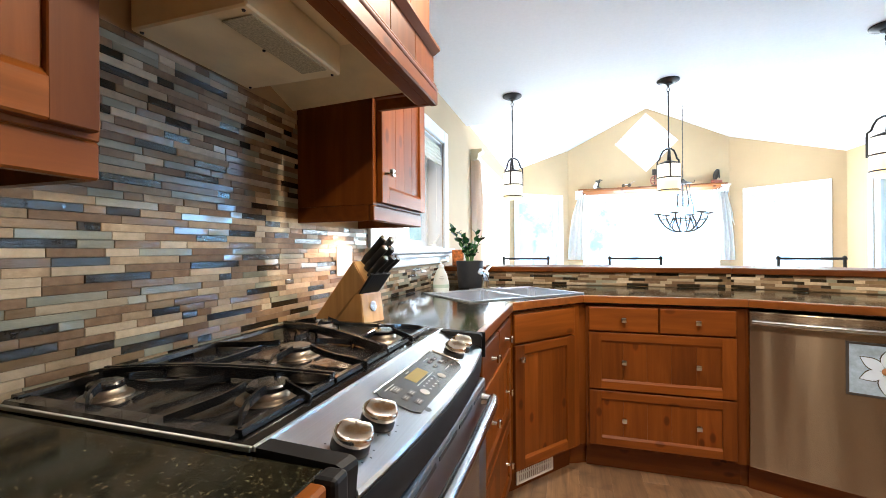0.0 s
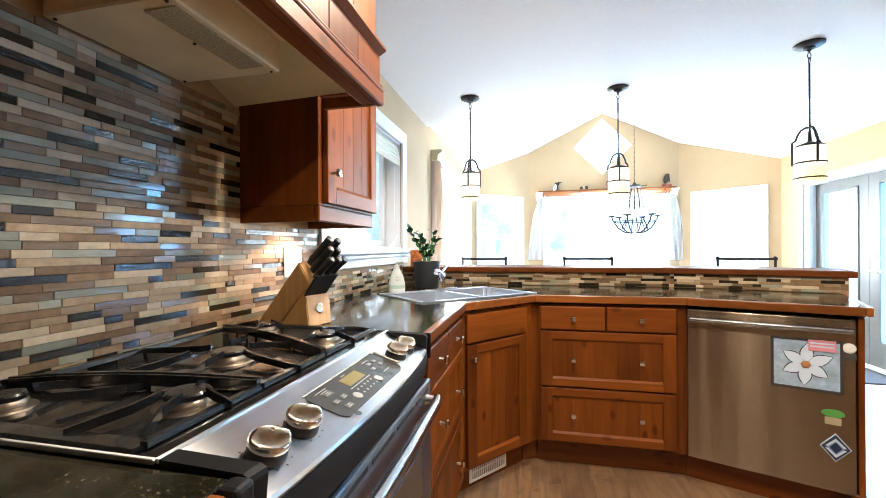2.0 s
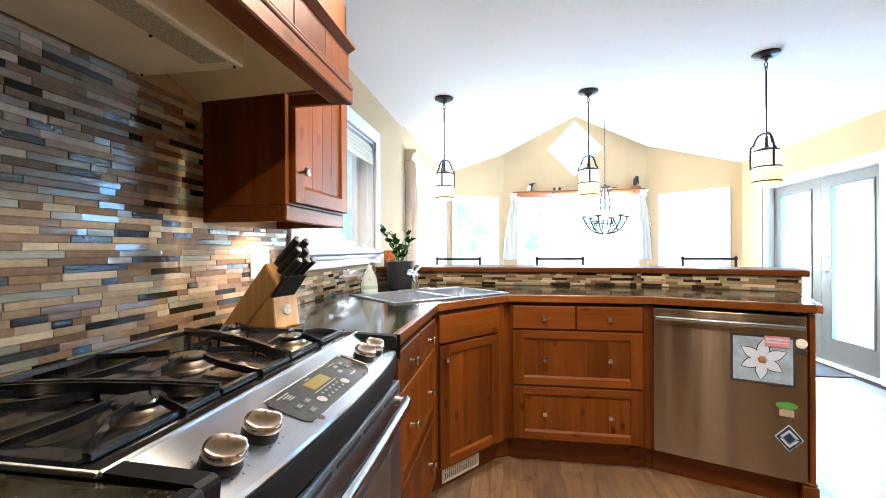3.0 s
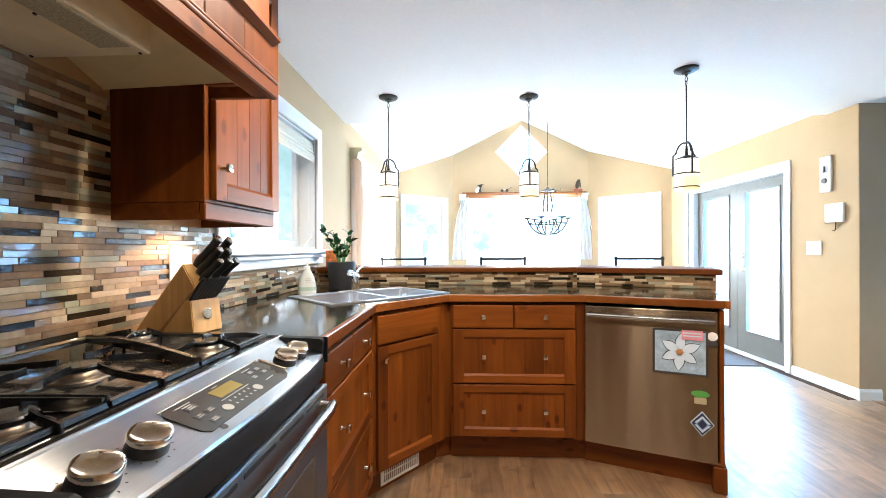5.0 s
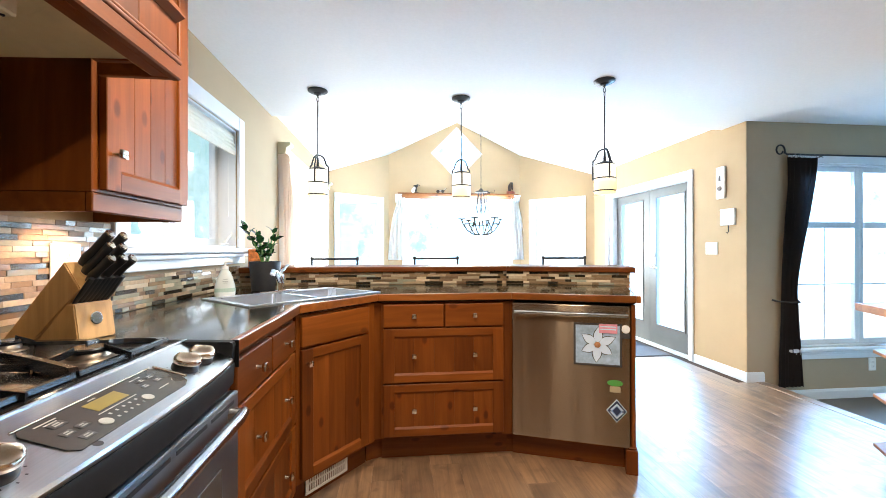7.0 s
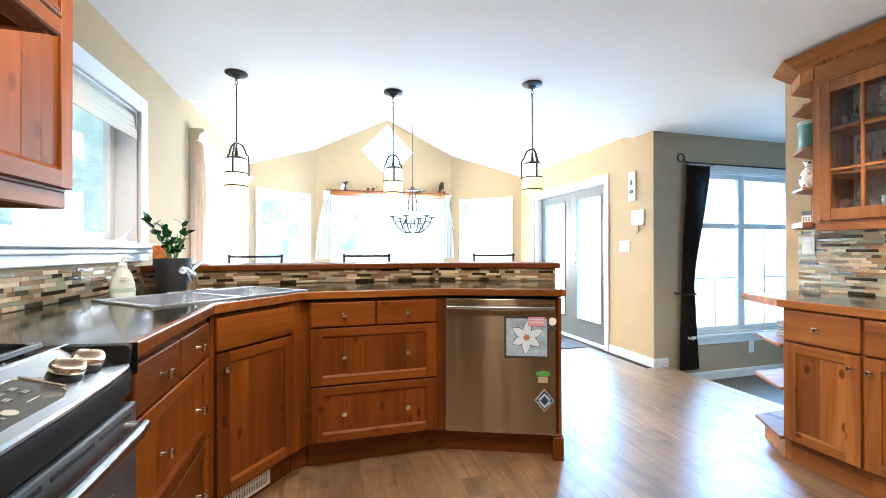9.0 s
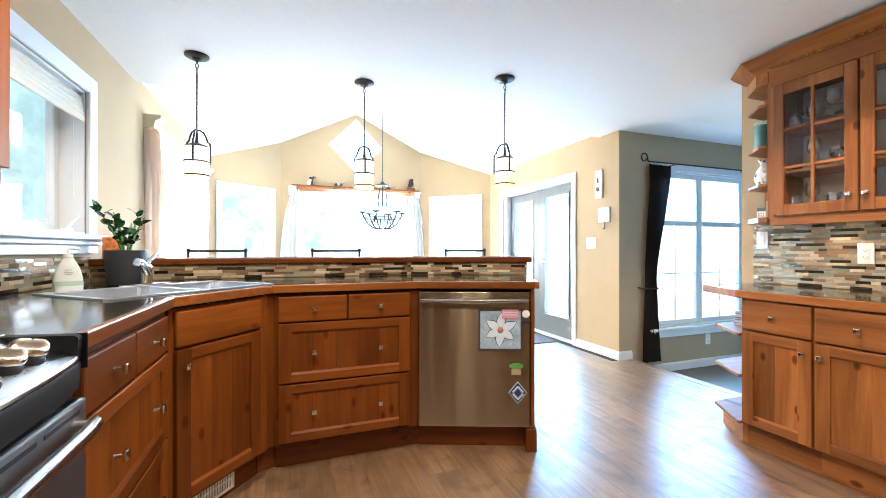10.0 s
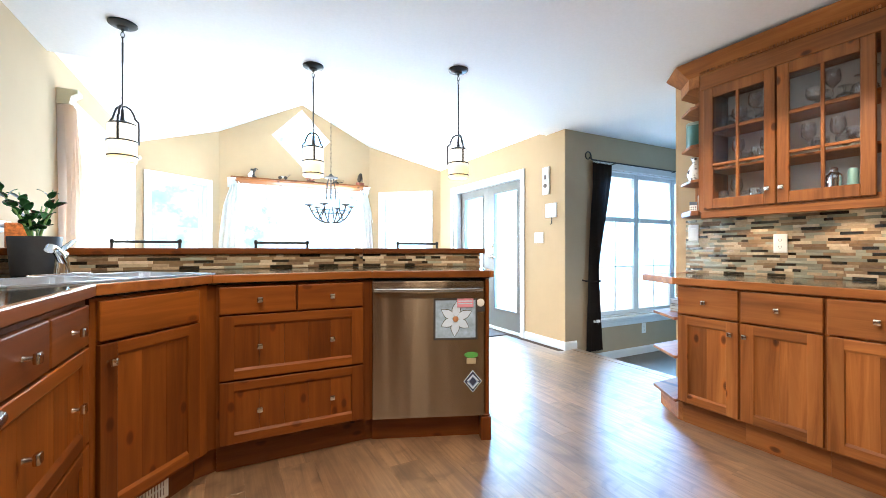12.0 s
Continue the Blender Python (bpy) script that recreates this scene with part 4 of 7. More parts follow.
extrude(bm, [(0.0, 1.736), (-0.02, 1.748), (-0.02, 1.756), (-0.008, 1.760), (-0.006, 1.775), (0.012, 1.785), (0.02, 1.785), (0.02, 1.736)], hw)
part("moulding", bm, fir_h, hood)
bm = B()
for a, b in (((0, 0.017, 1.626), (0.016, 0.19, 2.10)), ((hw - 0.016, 0.017, 1.626), (hw, 0.19, 2.10)), ((0.0165, 0.03, 2.08), (hw - 0.0165, hd, 2.10))):
    box(bm, a, b)
part("side_panel", bm, fir_v, hood)
bm = B()
box(bm, (0.0185, 0.056, 1.695), (0.5605, hd - 0.002, 1.699))
part("liner_top", bm, cream_metal, hood)
bm = B()
box(bm, (0.0185, 0.0505, 1.592), (hw - 0.0185, 0.0545, 1.705))
part("liner_front", bm, cream_metal, hood)
bm = B()
lo = [bm.verts.new(v) for v in ((0.561, 0.056, 1.695), (0.561, hd - 0.002, 1.695), (hw - 0.0185, hd - 0.002, 1.618), (hw - 0.0185, 0.056, 1.632))]
hi = [bm.verts.new(v.co + Vector((0, 0, 0.004))) for v in lo]
bm.faces.new(lo)
bm.faces.new(hi[::-1])
for k in range(4):
    bm.faces.new((lo[k], hi[k], hi[(k + 1) % 4], lo[(k + 1) % 4]))
bmesh.ops.recalc_face_normals(bm, faces=bm.faces)
part("liner", bm, cream_metal, hood, "cream metal liner")
# the fan's box under the liner
bm = B()
box(bm, (0.228, 0.183, 1.612), (0.553, hd - 0.010, 1.6945), 0.004)
fanbox = part("fan_box", bm, cream_metal, hood, "cream metal extractor box")
bm = B()
box(bm, (0.255, 0.195, 1.6085), (0.508, 0.268, 1.6115), 0.001)
part("filter", bm, grey_pad, fanbox, "mesh grease filter")
for x, y in ((0.240, 0.20), (0.54, 0.20), (0.54, 0.46), (0.240, 0.46), (0.38, 0.275)):
    bm = B()
    lathe(bm, [(0.004, 1.6115), (0.003, 1.6085)], 10, pose(x, y, 0), close=True)
    part("screw", bm, iron, fanbox)


def puck(x, y, z, label, watts=5.0):
    ob = thing("puck_light", pose(x, y, z), label, "light", "under-cabinet lights")
    bm = B()
    lathe(bm, [(0.030, -0.016), (0.033, -0.014), (0.034, 0.0)], 24, close=True)
    part("housing", bm, white_plastic, ob, smooth=True)
    bm = B()
    lathe(bm, [(0.024, -0.0185), (0.025, -0.0162)], 24, close=True)
    part("lens", bm, puck_glow, ob, "warm glowing lens")
    lamp("puck_lamp", "SPOT", watts, (1.0, 0.68, 0.46), look((x, y, z - 0.03), (x - 0.02, y, z - 1)), 0.02, spot=130)
    return ob


puck(-0.40, 1.72, 1.299, "small warm puck light under the wall cabinet", 4.5)

# ---- range ----
RG = Matrix.Translation((0.115, 0.752, 0)) @ Matrix.Rotation(radians(90), 4, "Z")
RW = 0.756
rng = thing("gas_range", RG, "stainless slide-in gas range with black grates", "range")
bm = B()
box(bm, (0.002, 0.012, 0.03), (RW - 0.002, 0.615, 0.80), 0.004)
part("body", bm, black_plastic, rng)
bm = B()
box(bm, (0.0, 0.122, 0.80), (RW, 0.622, 0.918), 0.006, segments=2)
part("cooktop", bm, enamel, rng, "black enamelled cooktop", smooth=True)
bm = B()
box(bm, (-0.0065, 0.120, 0.9155), (-0.0005, 0.622, 0.9225), 0.001)
box(bm, (RW + 0.0005, 0.120, 0.9155), (RW + 0.003, 0.622, 0.9215), 0.001)
box(bm, (-0.003, 0.116, 0.9155), (RW + 0.003, 0.1215, 0.9225), 0.001)
part("trim_strip", bm, steel_h, rng)


def bow(s):
    """How far the panel's front stands out at s from 0 to 1."""
    return -0.004 - 0.024 * max(0.0, 1 - (2 * s - 1) ** 2) ** 0.85


def bowed(x0, x1, back, front_shift, zb, zf, bottom, n=24):
    """A panel whose front edge follows the bow; it slopes from zb at the back to zf in front."""
    bm = B()
    cols = []
    for i in range(n + 1):
        x = x0 + (x1 - x0) * i / n
        yf = bow(x / RW) + front_shift
        cols.append([bm.verts.new(v) for v in ((x, back, bottom), (x, back, zb), (x, yf + 0.010, zf + 0.0035), (x, yf + 0.002, zf), (x, yf, zf - 0.006), (x, yf + 0.004, bottom))])
    for p, q in zip(cols, cols[1:]):
        for k in range(6):
            bm.faces.new((p[k], q[k], q[(k + 1) % 6], p[(k + 1) % 6]))
    bm.faces.new(cols[0])
    bm.faces.new(cols[-1][::-1])
    bmesh.ops.recalc_face_normals(bm, faces=bm.faces)
    return bm


part("control_panel", bowed(0.0245, RW - 0.0245, 0.1155, 0.0, 0.918, 0.876, 0.862), steel_h, rng, "sloping bowed stainless control panel", smooth=True)
part("panel_skirt", bowed(0.0, RW, 0.1150, 0.001, 0.8615, 0.8600, 0.806), cap_plastic, rng, "black bowed band under the panel", smooth=True)
for x0, x1 in ((-0.002, 0.024), (RW - 0.024, RW + 0.002)):
    part("end_cap", bowed(x0, x1, 0.1155, 0.0, 0.921, 0.9135, 0.862, 4), cap_plastic, rng, "black end cap")
# lugs at the front of the caps, past the counters' edges
for x0, x1 in ((-0.0315, -0.0025), (RW + 0.0025, RW + 0.0065)):
    bm = B()
    box(bm, (x0, -0.012, 0.845), (x1, 0.0165, 0.917), 0.006 if x1 < 0 else 0.0015, segments=2)
    part("cap_lug", bm, cap_plastic, rng, "black end cap")
SLOPE = math.degrees(math.atan2(0.0385, 0.125))
# burner knobs
for x, y in ((0.080, 0.036), (0.160, 0.036), (0.582, 0.034), (0.646, 0.034)):
    z = 0.918 - (0.1155 - y) * 0.308
    k = thing("burner_knob", pose(x, y, z + 0.0005, SLOPE, 0, 0), "", "")
    k.parent = rng
    k.matrix_local = pose(x, y, z + 0.0005, SLOPE, 0, 0)
    bm = B()
    lathe(bm, [(0.0265, 0.0), (0.0265, 0.008), (0.0235, 0.012), (0.022, 0.0135)], 28, close=True)
    part("knob_base", bm, black_plastic, k, smooth=True)
    bm = B()
    lathe(bm, [(0.0240, 0.0138), (0.0262, 0.015), (0.0275, 0.019), (0.0270, 0.0235), (0.0255, 0.0262)] + [(0.024 - 0.003 * i, 0.0262) for i in range(8)], 48, close=True)
    # a grip ridge crosses the hollowed cap
    for v in bm.verts:
        if v.co.z > 0.026:
            u = v.co.x * math.cos(radians(35)) + v.co.y * math.sin(radians(35))
            r = math.hypot(v.co.x, v.co.y) / 0.0265
            v.co.z += (0.0125 * math.exp(-(u / 0.0065) ** 2) - 0.0070 * math.exp(-((abs(u) - 0.0150) / 0.006) ** 2)) * (1 - r ** 6)
    part("knob_cap", bm, nickel, k, "polished metal knob cap", smooth=True)
    bm = B()
    for a in range(0, 300, 30):
        d = radians(a + 30)
        box(bm, (-0.0008, 0.031, 0.0004), (0.0008, 0.034, 0.0007), 0, Matrix.Rotation(d, 4, "Z"))
    part("dial_mark", bm, black_plastic, k)
display_black = plain("smoked_display_glass", (0.055, 0.057, 0.060), 0.16, noise_scale=20, spread_by=0.1)
amber = glowing("amber_display", (0.20, 0.15, 0.03), 0.10)
pale_print = plain("pale_print", (0.36, 0.36, 0.35), 0.5)
grey_key = plain("dark_grey_key", (0.035, 0.036, 0.040), 0.35)
DP = pose(0.385, 0.040, 0.918 - (0.1155 - 0.040) * 0.308 + 0.001, SLOPE, 0, 0)
bm = B()
prism(bm, [(-0.143, 0.040), (-0.152, 0.030), (-0.154, -0.034), (-0.146, -0.048), (0.120, -0.048), (0.142, -0.040), (0.155, -0.020), (0.156, 0.032), (0.146, 0.040)], 0, 0.0025, 0.0008)
disp = part("display_panel", bm, display_black, rng, "smoked glass oven control", m=DP)
bm = B()
box(bm, (0.1535, -0.030, 0.0), (0.1615, 0.040, 0.0058), 0.002, segments=2)
box(bm, (-0.150, 0.0405, 0.0), (0.150, 0.0440, 0.0040), 0.001)
part("display_bezel", bm, nickel, disp, "polished bezel round the controls")
bm = B()
box(bm, (-0.048, 0.000, 0.0027), (0.024, 0.027, 0.0034))
part("clock_window", bm, amber, disp)
for cx, cy, w, h in ((-0.107, 0.016, 0.026, 0.014), (-0.120, -0.009, 0.020, 0.013), (-0.093, -0.009, 0.020, 0.013), (-0.113, -0.031, 0.022, 0.013), (0.082, 0.018, 0.020, 0.010), (0.110, 0.018, 0.020, 0.010), (0.070, 0.001, 0.018, 0.010), (0.110, 0.001, 0.020, 0.010)):
    bm = B()
    box(bm, (cx - w / 2, cy - h / 2, 0.0027), (cx + w / 2, cy + h / 2, 0.0036), 0.0004)
    key = part("key", bm, grey_key, disp)
    bm = B()
    box(bm, (cx - w * 0.3, cy - 0.0035, 0.0037), (cx + w * 0.3, cy - 0.0010, 0.0039))
    box(bm, (cx - w * 0.22, cy + 0.0010, 0.0037), (cx + w * 0.22, cy + 0.0035, 0.0039))
    part("key_marking", bm, pale_print, key)
for cx, cy in ((-0.069, -0.026), (0.034, -0.026)):
    bm = B()
    lathe(bm, [(0.0100, 0.0027), (0.0100, 0.0037)], 20, pose(cx, cy, 0), close=True)
    part("round_key", bm, pale_print, disp)
for i in range(5):
    for j in range(2):
        bm = B()
        box(bm, (-0.048 + i * 0.0155, -0.018 - j * 0.014, 0.0027), (-0.044 + i * 0.0155, -0.0135 - j * 0.014, 0.0031))
        part("key_marking", bm, pale_print, disp)
for cx, cy, w in ((-0.110, 0.030, 0.036), (-0.108, 0.0245, 0.022), (-0.012, -0.006, 0.090), (0.085, 0.030, 0.030), (-0.020, 0.032, 0.016), (0.09, -0.022, 0.03)):
    bm = B()
    box(bm, (cx - w / 2, cy - 0.0010, 0.0027), (cx + w / 2, cy + 0.0010, 0.0031))
    part("key_marking", bm, pale_print, disp)
bm = B()
lathe(bm, [(0.007, 0.0), (0.007, 0.0012)], 20, pose(0.262, -0.010, 0.918 - 0.1255 * 0.308 + 0.001, SLOPE, 0, 0), close=True)
part("badge", bm, grey_key, rng, "small round maker's badge")
# oven door, handle, drawer
bm = B()
box(bm, (0.004, -0.014, 0.205), (RW - 0.004, 0.0115, 0.790), 0.006, segments=2)
door = part("oven_door", bm, steel_door, rng, "stainless oven door")
bm = B()
box(bm, (0.11, -0.0165, 0.30), (RW - 0.11, -0.0145, 0.640), 0.001)
part("oven_window", bm, display_black, door, "dark oven window")
bm = B()
tube(bm, [(0.045, -0.042, 0.746), (0.10, -0.050, 0.748), (RW / 2, -0.054, 0.748), (RW - 0.10, -0.050, 0.748), (RW - 0.045, -0.042, 0.746)], [0.013, 0.0145, 0.0145, 0.0145, 0.013], 12)
for x in (0.055, RW - 0.055):
    tube(bm, [(x, -0.012, 0.746), (x, -0.030, 0.746), (x, -0.044, 0.746)], [0.017, 0.013, 0.012], 12)
part("door_handle", bm, steel_bar, door, "brushed steel bar handle", smooth=True)
for k in range(5):
    bm = B()
    a = 0.03 + k * 0.142
    box(bm, (a, -0.0155, 0.766), (a + 0.12, -0.0135, 0.774))
    part("vent_slot", bm, black_plastic, door)
bm = B()
box(bm, (0.004, -0.018, 0.045), (RW - 0.004, 0.0115, 0.198), 0.006, segments=2)
part("drawer", bm, steel_door, rng, "stainless warming drawer")
# burners and grates
BURN = [(0.150, 0.225, 0.034), (0.078, 0.490, 0.026), (0.385, 0.350, 0.036), (0.600, 0.240, 0.036), (0.690, 0.480, 0.026)]
for x, y, r in BURN:
    bm = B()
    lathe(bm, [(r * 1.5, 0.9182), (r * 1.45, 0.921), (r * 1.1, 0.923), (r * 1.05, 0.930), (r * 0.95, 0.933)], 24, pose(x, y, 0), close=True)
    bn = part("burner", bm, burner_alloy, rng, "cast burner ring", smooth=True)
    bm = B()
    lathe(bm, [(r, 0.9335), (r, 0.940), (r * 0.9, 0.943)], 24, pose(x, y, 0), close=True)
    part("burner_cap", bm, cast, bn, "black burner cap", smooth=True)


def bar(bm, pts, w, h):
    """A cast bar of rectangular section along points (x, y, z of its top)."""
    rings = []
    for i, p in enumerate(pts):
        a, b = Vector(pts[max(i - 1, 0)]), Vector(pts[min(i + 1, len(pts) - 1)])
        d = (b - a)
        n = Vector((-d.y, d.x, 0)).normalized() * (w / 2)
        p = Vector(p)
        rings.append([bm.verts.new(v) for v in (p - n - Vector((0, 0, h)), p + n - Vector((0, 0, h)), p + n * 0.75, p - n * 0.75)])
    for p, q in zip(rings, rings[1:]):
        for k in range(4):
            bm.faces.new((p[k], p[(k + 1) % 4], q[(k + 1) % 4], q[k]))
    bm.faces.new(rings[0][::-1])
    bm.faces.new(rings[-1])


def finger(grate, start, tip, bend):
    """A curved cast blade that rises from the grate's frame towards a burner."""
    a, b = Vector((*start, 0.931)), Vector((*tip, 0.950))
    side = Vector((-(b - a).y, (b - a).x, 0)).normalized() * bend
    bm = B()
    bar(bm, [a, a.lerp(b, 0.3) + side * 0.8 + Vector((0, 0, 0.002)), a.lerp(b, 0.62) + side + Vector((0, 0, 0.001)), a.lerp(b, 0.88) + side * 0.5, b], 0.0062, 0.013)
    part("grate_finger", bm, cast, grate)


# the dividing bars splay towards the wall
DIV_A, DIV_B = ((0.236, 0.150), (0.150, 0.600)), ((0.445, 0.150), (0.660, 0.600))


def on_bar(d, s):
    return (d[0][0] + (d[1][0] - d[0][0]) * s, d[0][1] + (d[1][1] - d[0][1]) * s)


def grate_frame(corners, tops):
    """The low outer frame of one grate."""
    bm = B()
    for k in range(len(corners)):
        (ax, ay), (bx, by) = corners[k], corners[(k + 1) % len(corners)]
        w, z = tops[k]
        n = 7
        rise = 0.010 if w < 0.012 else 0.0
        bar(bm, [(ax + (bx - ax) * i / n, ay + (by - ay) * i / n, z + rise * math.sin(math.pi * i / n)) for i in range(n + 1)], w, z - 0.9215 + rise * 0.3)
    return part("grate", bm, cast, rng, "black cast iron grate")


grate = grate_frame([(0.016, 0.158), (0.236 - 0.009, 0.158), (0.150 - 0.009, 0.600), (0.016, 0.600)], [(0.014, 0.9300), (0.010, 0.938), (0.022, 0.9300), (0.034, 0.9265)])
finger(grate, (0.020, 0.160), (0.118, 0.205), 0.012)
finger(grate, (0.020, 0.290), (0.122, 0.248), -0.014)
finger(grate, on_bar(DIV_A, 0.22), (0.176, 0.234), 0.004)
finger(grate, (0.150, 0.145), (0.152, 0.192), 0.004)
finger(grate, (0.020, 0.440), (0.056, 0.470), 0.006)
finger(grate, on_bar(DIV_A, 0.68), (0.106, 0.480), -0.008)
finger(grate, (0.095, 0.590), (0.082, 0.520), 0.006)
finger(grate, on_bar(DIV_A, 0.45), (0.080, 0.400), 0.012)
grate = grate_frame([(0.236, 0.158), (0.445, 0.158), (0.660, 0.600), (0.150, 0.600)], [(0.014, 0.9300), (0.010, 0.940), (0.022, 0.9300), (0.010, 0.940)])
finger(grate, on_bar(DIV_A, 0.30), (0.345, 0.330), 0.014)
finger(grate, on_bar(DIV_B, 0.28), (0.425, 0.325), -0.012)
finger(grate, (0.340, 0.145), (0.372, 0.300), 0.012)
finger(grate, (0.400, 0.595), (0.390, 0.400), -0.012)
finger(grate, on_bar(DIV_A, 0.70), (0.335, 0.405), -0.014)
finger(grate, on_bar(DIV_B, 0.72), (0.440, 0.395), 0.014)
grate = grate_frame([(0.454, 0.158), (0.740, 0.158), (0.740, 0.600), (0.669, 0.600)], [(0.014, 0.9300), (0.026, 0.9300), (0.022, 0.9300), (0.010, 0.938)])
finger(grate, (0.736, 0.180), (0.636, 0.225), -0.012)
finger(grate, (0.736, 0.320), (0.630, 0.265), 0.014)
finger(grate, on_bar(DIV_B, 0.26), (0.566, 0.245), -0.006)
finger(grate, (0.590, 0.145), (0.598, 0.205), 0.004)
finger(grate, (0.736, 0.455), (0.712, 0.478), 0.004)
finger(grate, on_bar(DIV_B, 0.62), (0.664, 0.470), 0.008)
finger(grate, (0.702, 0.592), (0.692, 0.510), 0.006)

# ---- dishwasher ----
dish = thing("dishwasher", DWM, "stainless dishwasher with magnets on its door", "dishwasher")
bm = B()
box(bm, (0.006, 0.025, 0.13), (0.606, 0.55, 0.862), 0.003)
part("body", bm, black_plastic, dish)
bm = B()
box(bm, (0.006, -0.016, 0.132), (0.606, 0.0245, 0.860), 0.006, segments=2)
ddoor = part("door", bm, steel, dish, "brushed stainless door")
bm = B()
tube(bm, [(0.022, -0.052, 0.816), (0.30, -0.056, 0.816), (0.590, -0.052, 0.816)], 0.0105, 12)
for x in (0.03, 0.582):
    tube(bm, [(x, -0.016, 0.816), (x, -0.052, 0.816)], 0.010, 10)
part("handle", bm, steel_bar, ddoor, "round steel bar handle", smooth=True)

# magnets stuck to the dishwasher door
frost = plain("frosted_stained_glass", (0.38, 0.51, 0.66), 0.12, noise_scale=25, spread_by=0.25)
petal_w = plain("white_glass_petal", (0.66, 0.79, 0.95), 0.12, noise_scale=18, spread_by=0.04)
lead = plain("dark_lead_came", (0.05, 0.045, 0.045), 0.5)
pinkm = plain("pink_card", (0.78, 0.33, 0.42), 0.6, noise_scale=40, spread_by=0.12)
greenm = plain("green_magnet_enamel", (0.10, 0.36, 0.08), 0.4)
navy = plain("navy_enamel", (0.02, 0.035, 0.10), 0.35)
copper = plain("copper_centre", (0.42, 0.20, 0.09), 0.5, noise_scale=90, spread_by=0.3)
FACE = DWM @ pose(0, -0.0165, 0)
m = FACE @ pose(0.448, 0, 0.656) @ Matrix.Scale(0.93, 4)
flower = thing("glass_flower_panel", m, "small stained glass panel with a white flower", "magnet")
bm = B()
box(bm, (-0.120, -0.0032, -0.112), (0.120, -0.0002, 0.112), 0.001)
part("pane", bm, frost, flower)
part("frame", frame_bm(-0.127, 0.127, -0.119, 0.119, -0.0048, 0.011, 0.0046, 0.001), lead, flower, "dark lead frame")


def petal(bm, r, w, y, angle, grow=0.0):
    pts = [(0.012, 0)] + [(0.012 + (r - 0.012) * s, w * math.sin(math.pi * s ** 0.8)) for s in (0.12, 0.28, 0.45, 0.62, 0.78, 0.9)] + [(r, 0)]
    pts += [(u, -v) for u, v in pts[-2:0:-1]]
    lo, hi = [], []
    for u, v in pts:
        s = 1 + grow / max(0.02, math.hypot(u, v))
        x, z = u * s * math.cos(angle) - v * s * math.sin(angle), u * s * math.sin(angle) + v * s * math.cos(angle)
        lo.append(bm.verts.new((x, y, z)))
        hi.append(bm.verts.new((x, y - 0.0010, z)))
    n = len(lo)
    bm.faces.new(hi)
    for k in range(n):
        bm.faces.new((lo[k], lo[(k + 1) % n], hi[(k + 1) % n], hi[k]))
    bmesh.ops.recalc_face_normals(bm, faces=bm.faces)


for k, r in enumerate((0.100, 0.098, 0.092, 0.098, 0.090, 0.102)):
    a = radians(90 + 60 * k - 4)
    bm = B()
    petal(bm, r, 0.025, -0.0033, a, 0.0035)
    part("came", bm, lead, flower)
    bm = B()
    petal(bm, r, 0.023, -0.0046, a)
    part("petal", bm, petal_w, flower)
bm = B()
lathe(bm, [(0.017, 0), (0.016, 0.003), (0.010, 0.005)], 14, pose(0, -0.0060, 0, 90, 0, 0), close=True)
part("flower_centre", bm, copper, flower)
m = FACE @ pose(0.500, -0.0052, 0.742)
tag = thing("pink_magnet", m, "pink striped card magnet over the glass panel", "magnet")
bm = B()
box(bm, (-0.044, -0.003, -0.024), (0.044, 0, 0.024), 0.001)
part("card", bm, pinkm, tag)
bm = B()
for z in (0.010, -0.004):
    box(bm, (-0.038, -0.0036, z - 0.003), (0.038, -0.0031, z + 0.003))
part("stripe", bm, petal_w, tag)
m = FACE @ pose(0.584, 0, 0.728)
mag = thing("round_magnet", m, "small black and white round magnet", "magnet")
bm = B()
lathe(bm, [(0.021, 0), (0.021, 0.004), (0.016, 0.006)], 20, pose(0, 0, 0.014, 90, 0, 0), close=True)
part("disc", bm, white_plastic, mag)
bm = B()
box(bm, (-0.022, -0.006, -0.034), (0.022, 0, -0.006), 0.004)
part("base", bm, lead, mag)
m = FACE @ pose(0.533, 0, 0.448)
mag = thing("green_magnet", m, "flat green magnet with a beige foot", "magnet")
bm = B()
prism(bm, [(0.038 * math.cos(a), 0.016 * math.sin(a)) for a in [radians(15 * k) for k in range(24)]], 0, 0.004)
bmesh.ops.transform(bm, matrix=pose(0, 0, 0.014, 90, 0, 0), verts=bm.verts)
part("plate", bm, greenm, mag)
bm = B()
box(bm, (-0.026, -0.004, -0.034), (0.026, 0, -0.003), 0.003)
part("foot", bm, plain("beige_enamel", (0.46, 0.38, 0.25), 0.5), mag)
m = FACE @ pose(0.541, 0, 0.320)
mag = thing("diamond_magnet", m, "navy and white diamond-shaped magnet", "magnet")
for s, y, mt, nm in ((1.0, 0.0, petal_w, "border"), (0.90, -0.0022, navy, "field"), (0.55, -0.0032, plain("sky_blue_enamel", (0.25, 0.40, 0.68), 0.4), "inset"), (0.40, -0.0042, navy, "inset")):
    bm = B()
    prism(bm, [(-0.050 * s, 0), (0, -0.060 * s), (0.050 * s, 0), (0, 0.060 * s)], 0, 0.002)
    bmesh.ops.transform(bm, matrix=pose(0, y, 0, 90, 0, 0), verts=bm.verts)
    part(nm, bm, mt, mag)
bm = B()
for f, h in ((1, 0.004), (-1, 0.004)):
    prism(bm, [(-0.034, h * f), (0, (h + 0.036) * f), (0.034, h * f), (0.024, h * f), (0, (h + 0.025) * f), (-0.024, h * f)], 0, 0.0014)
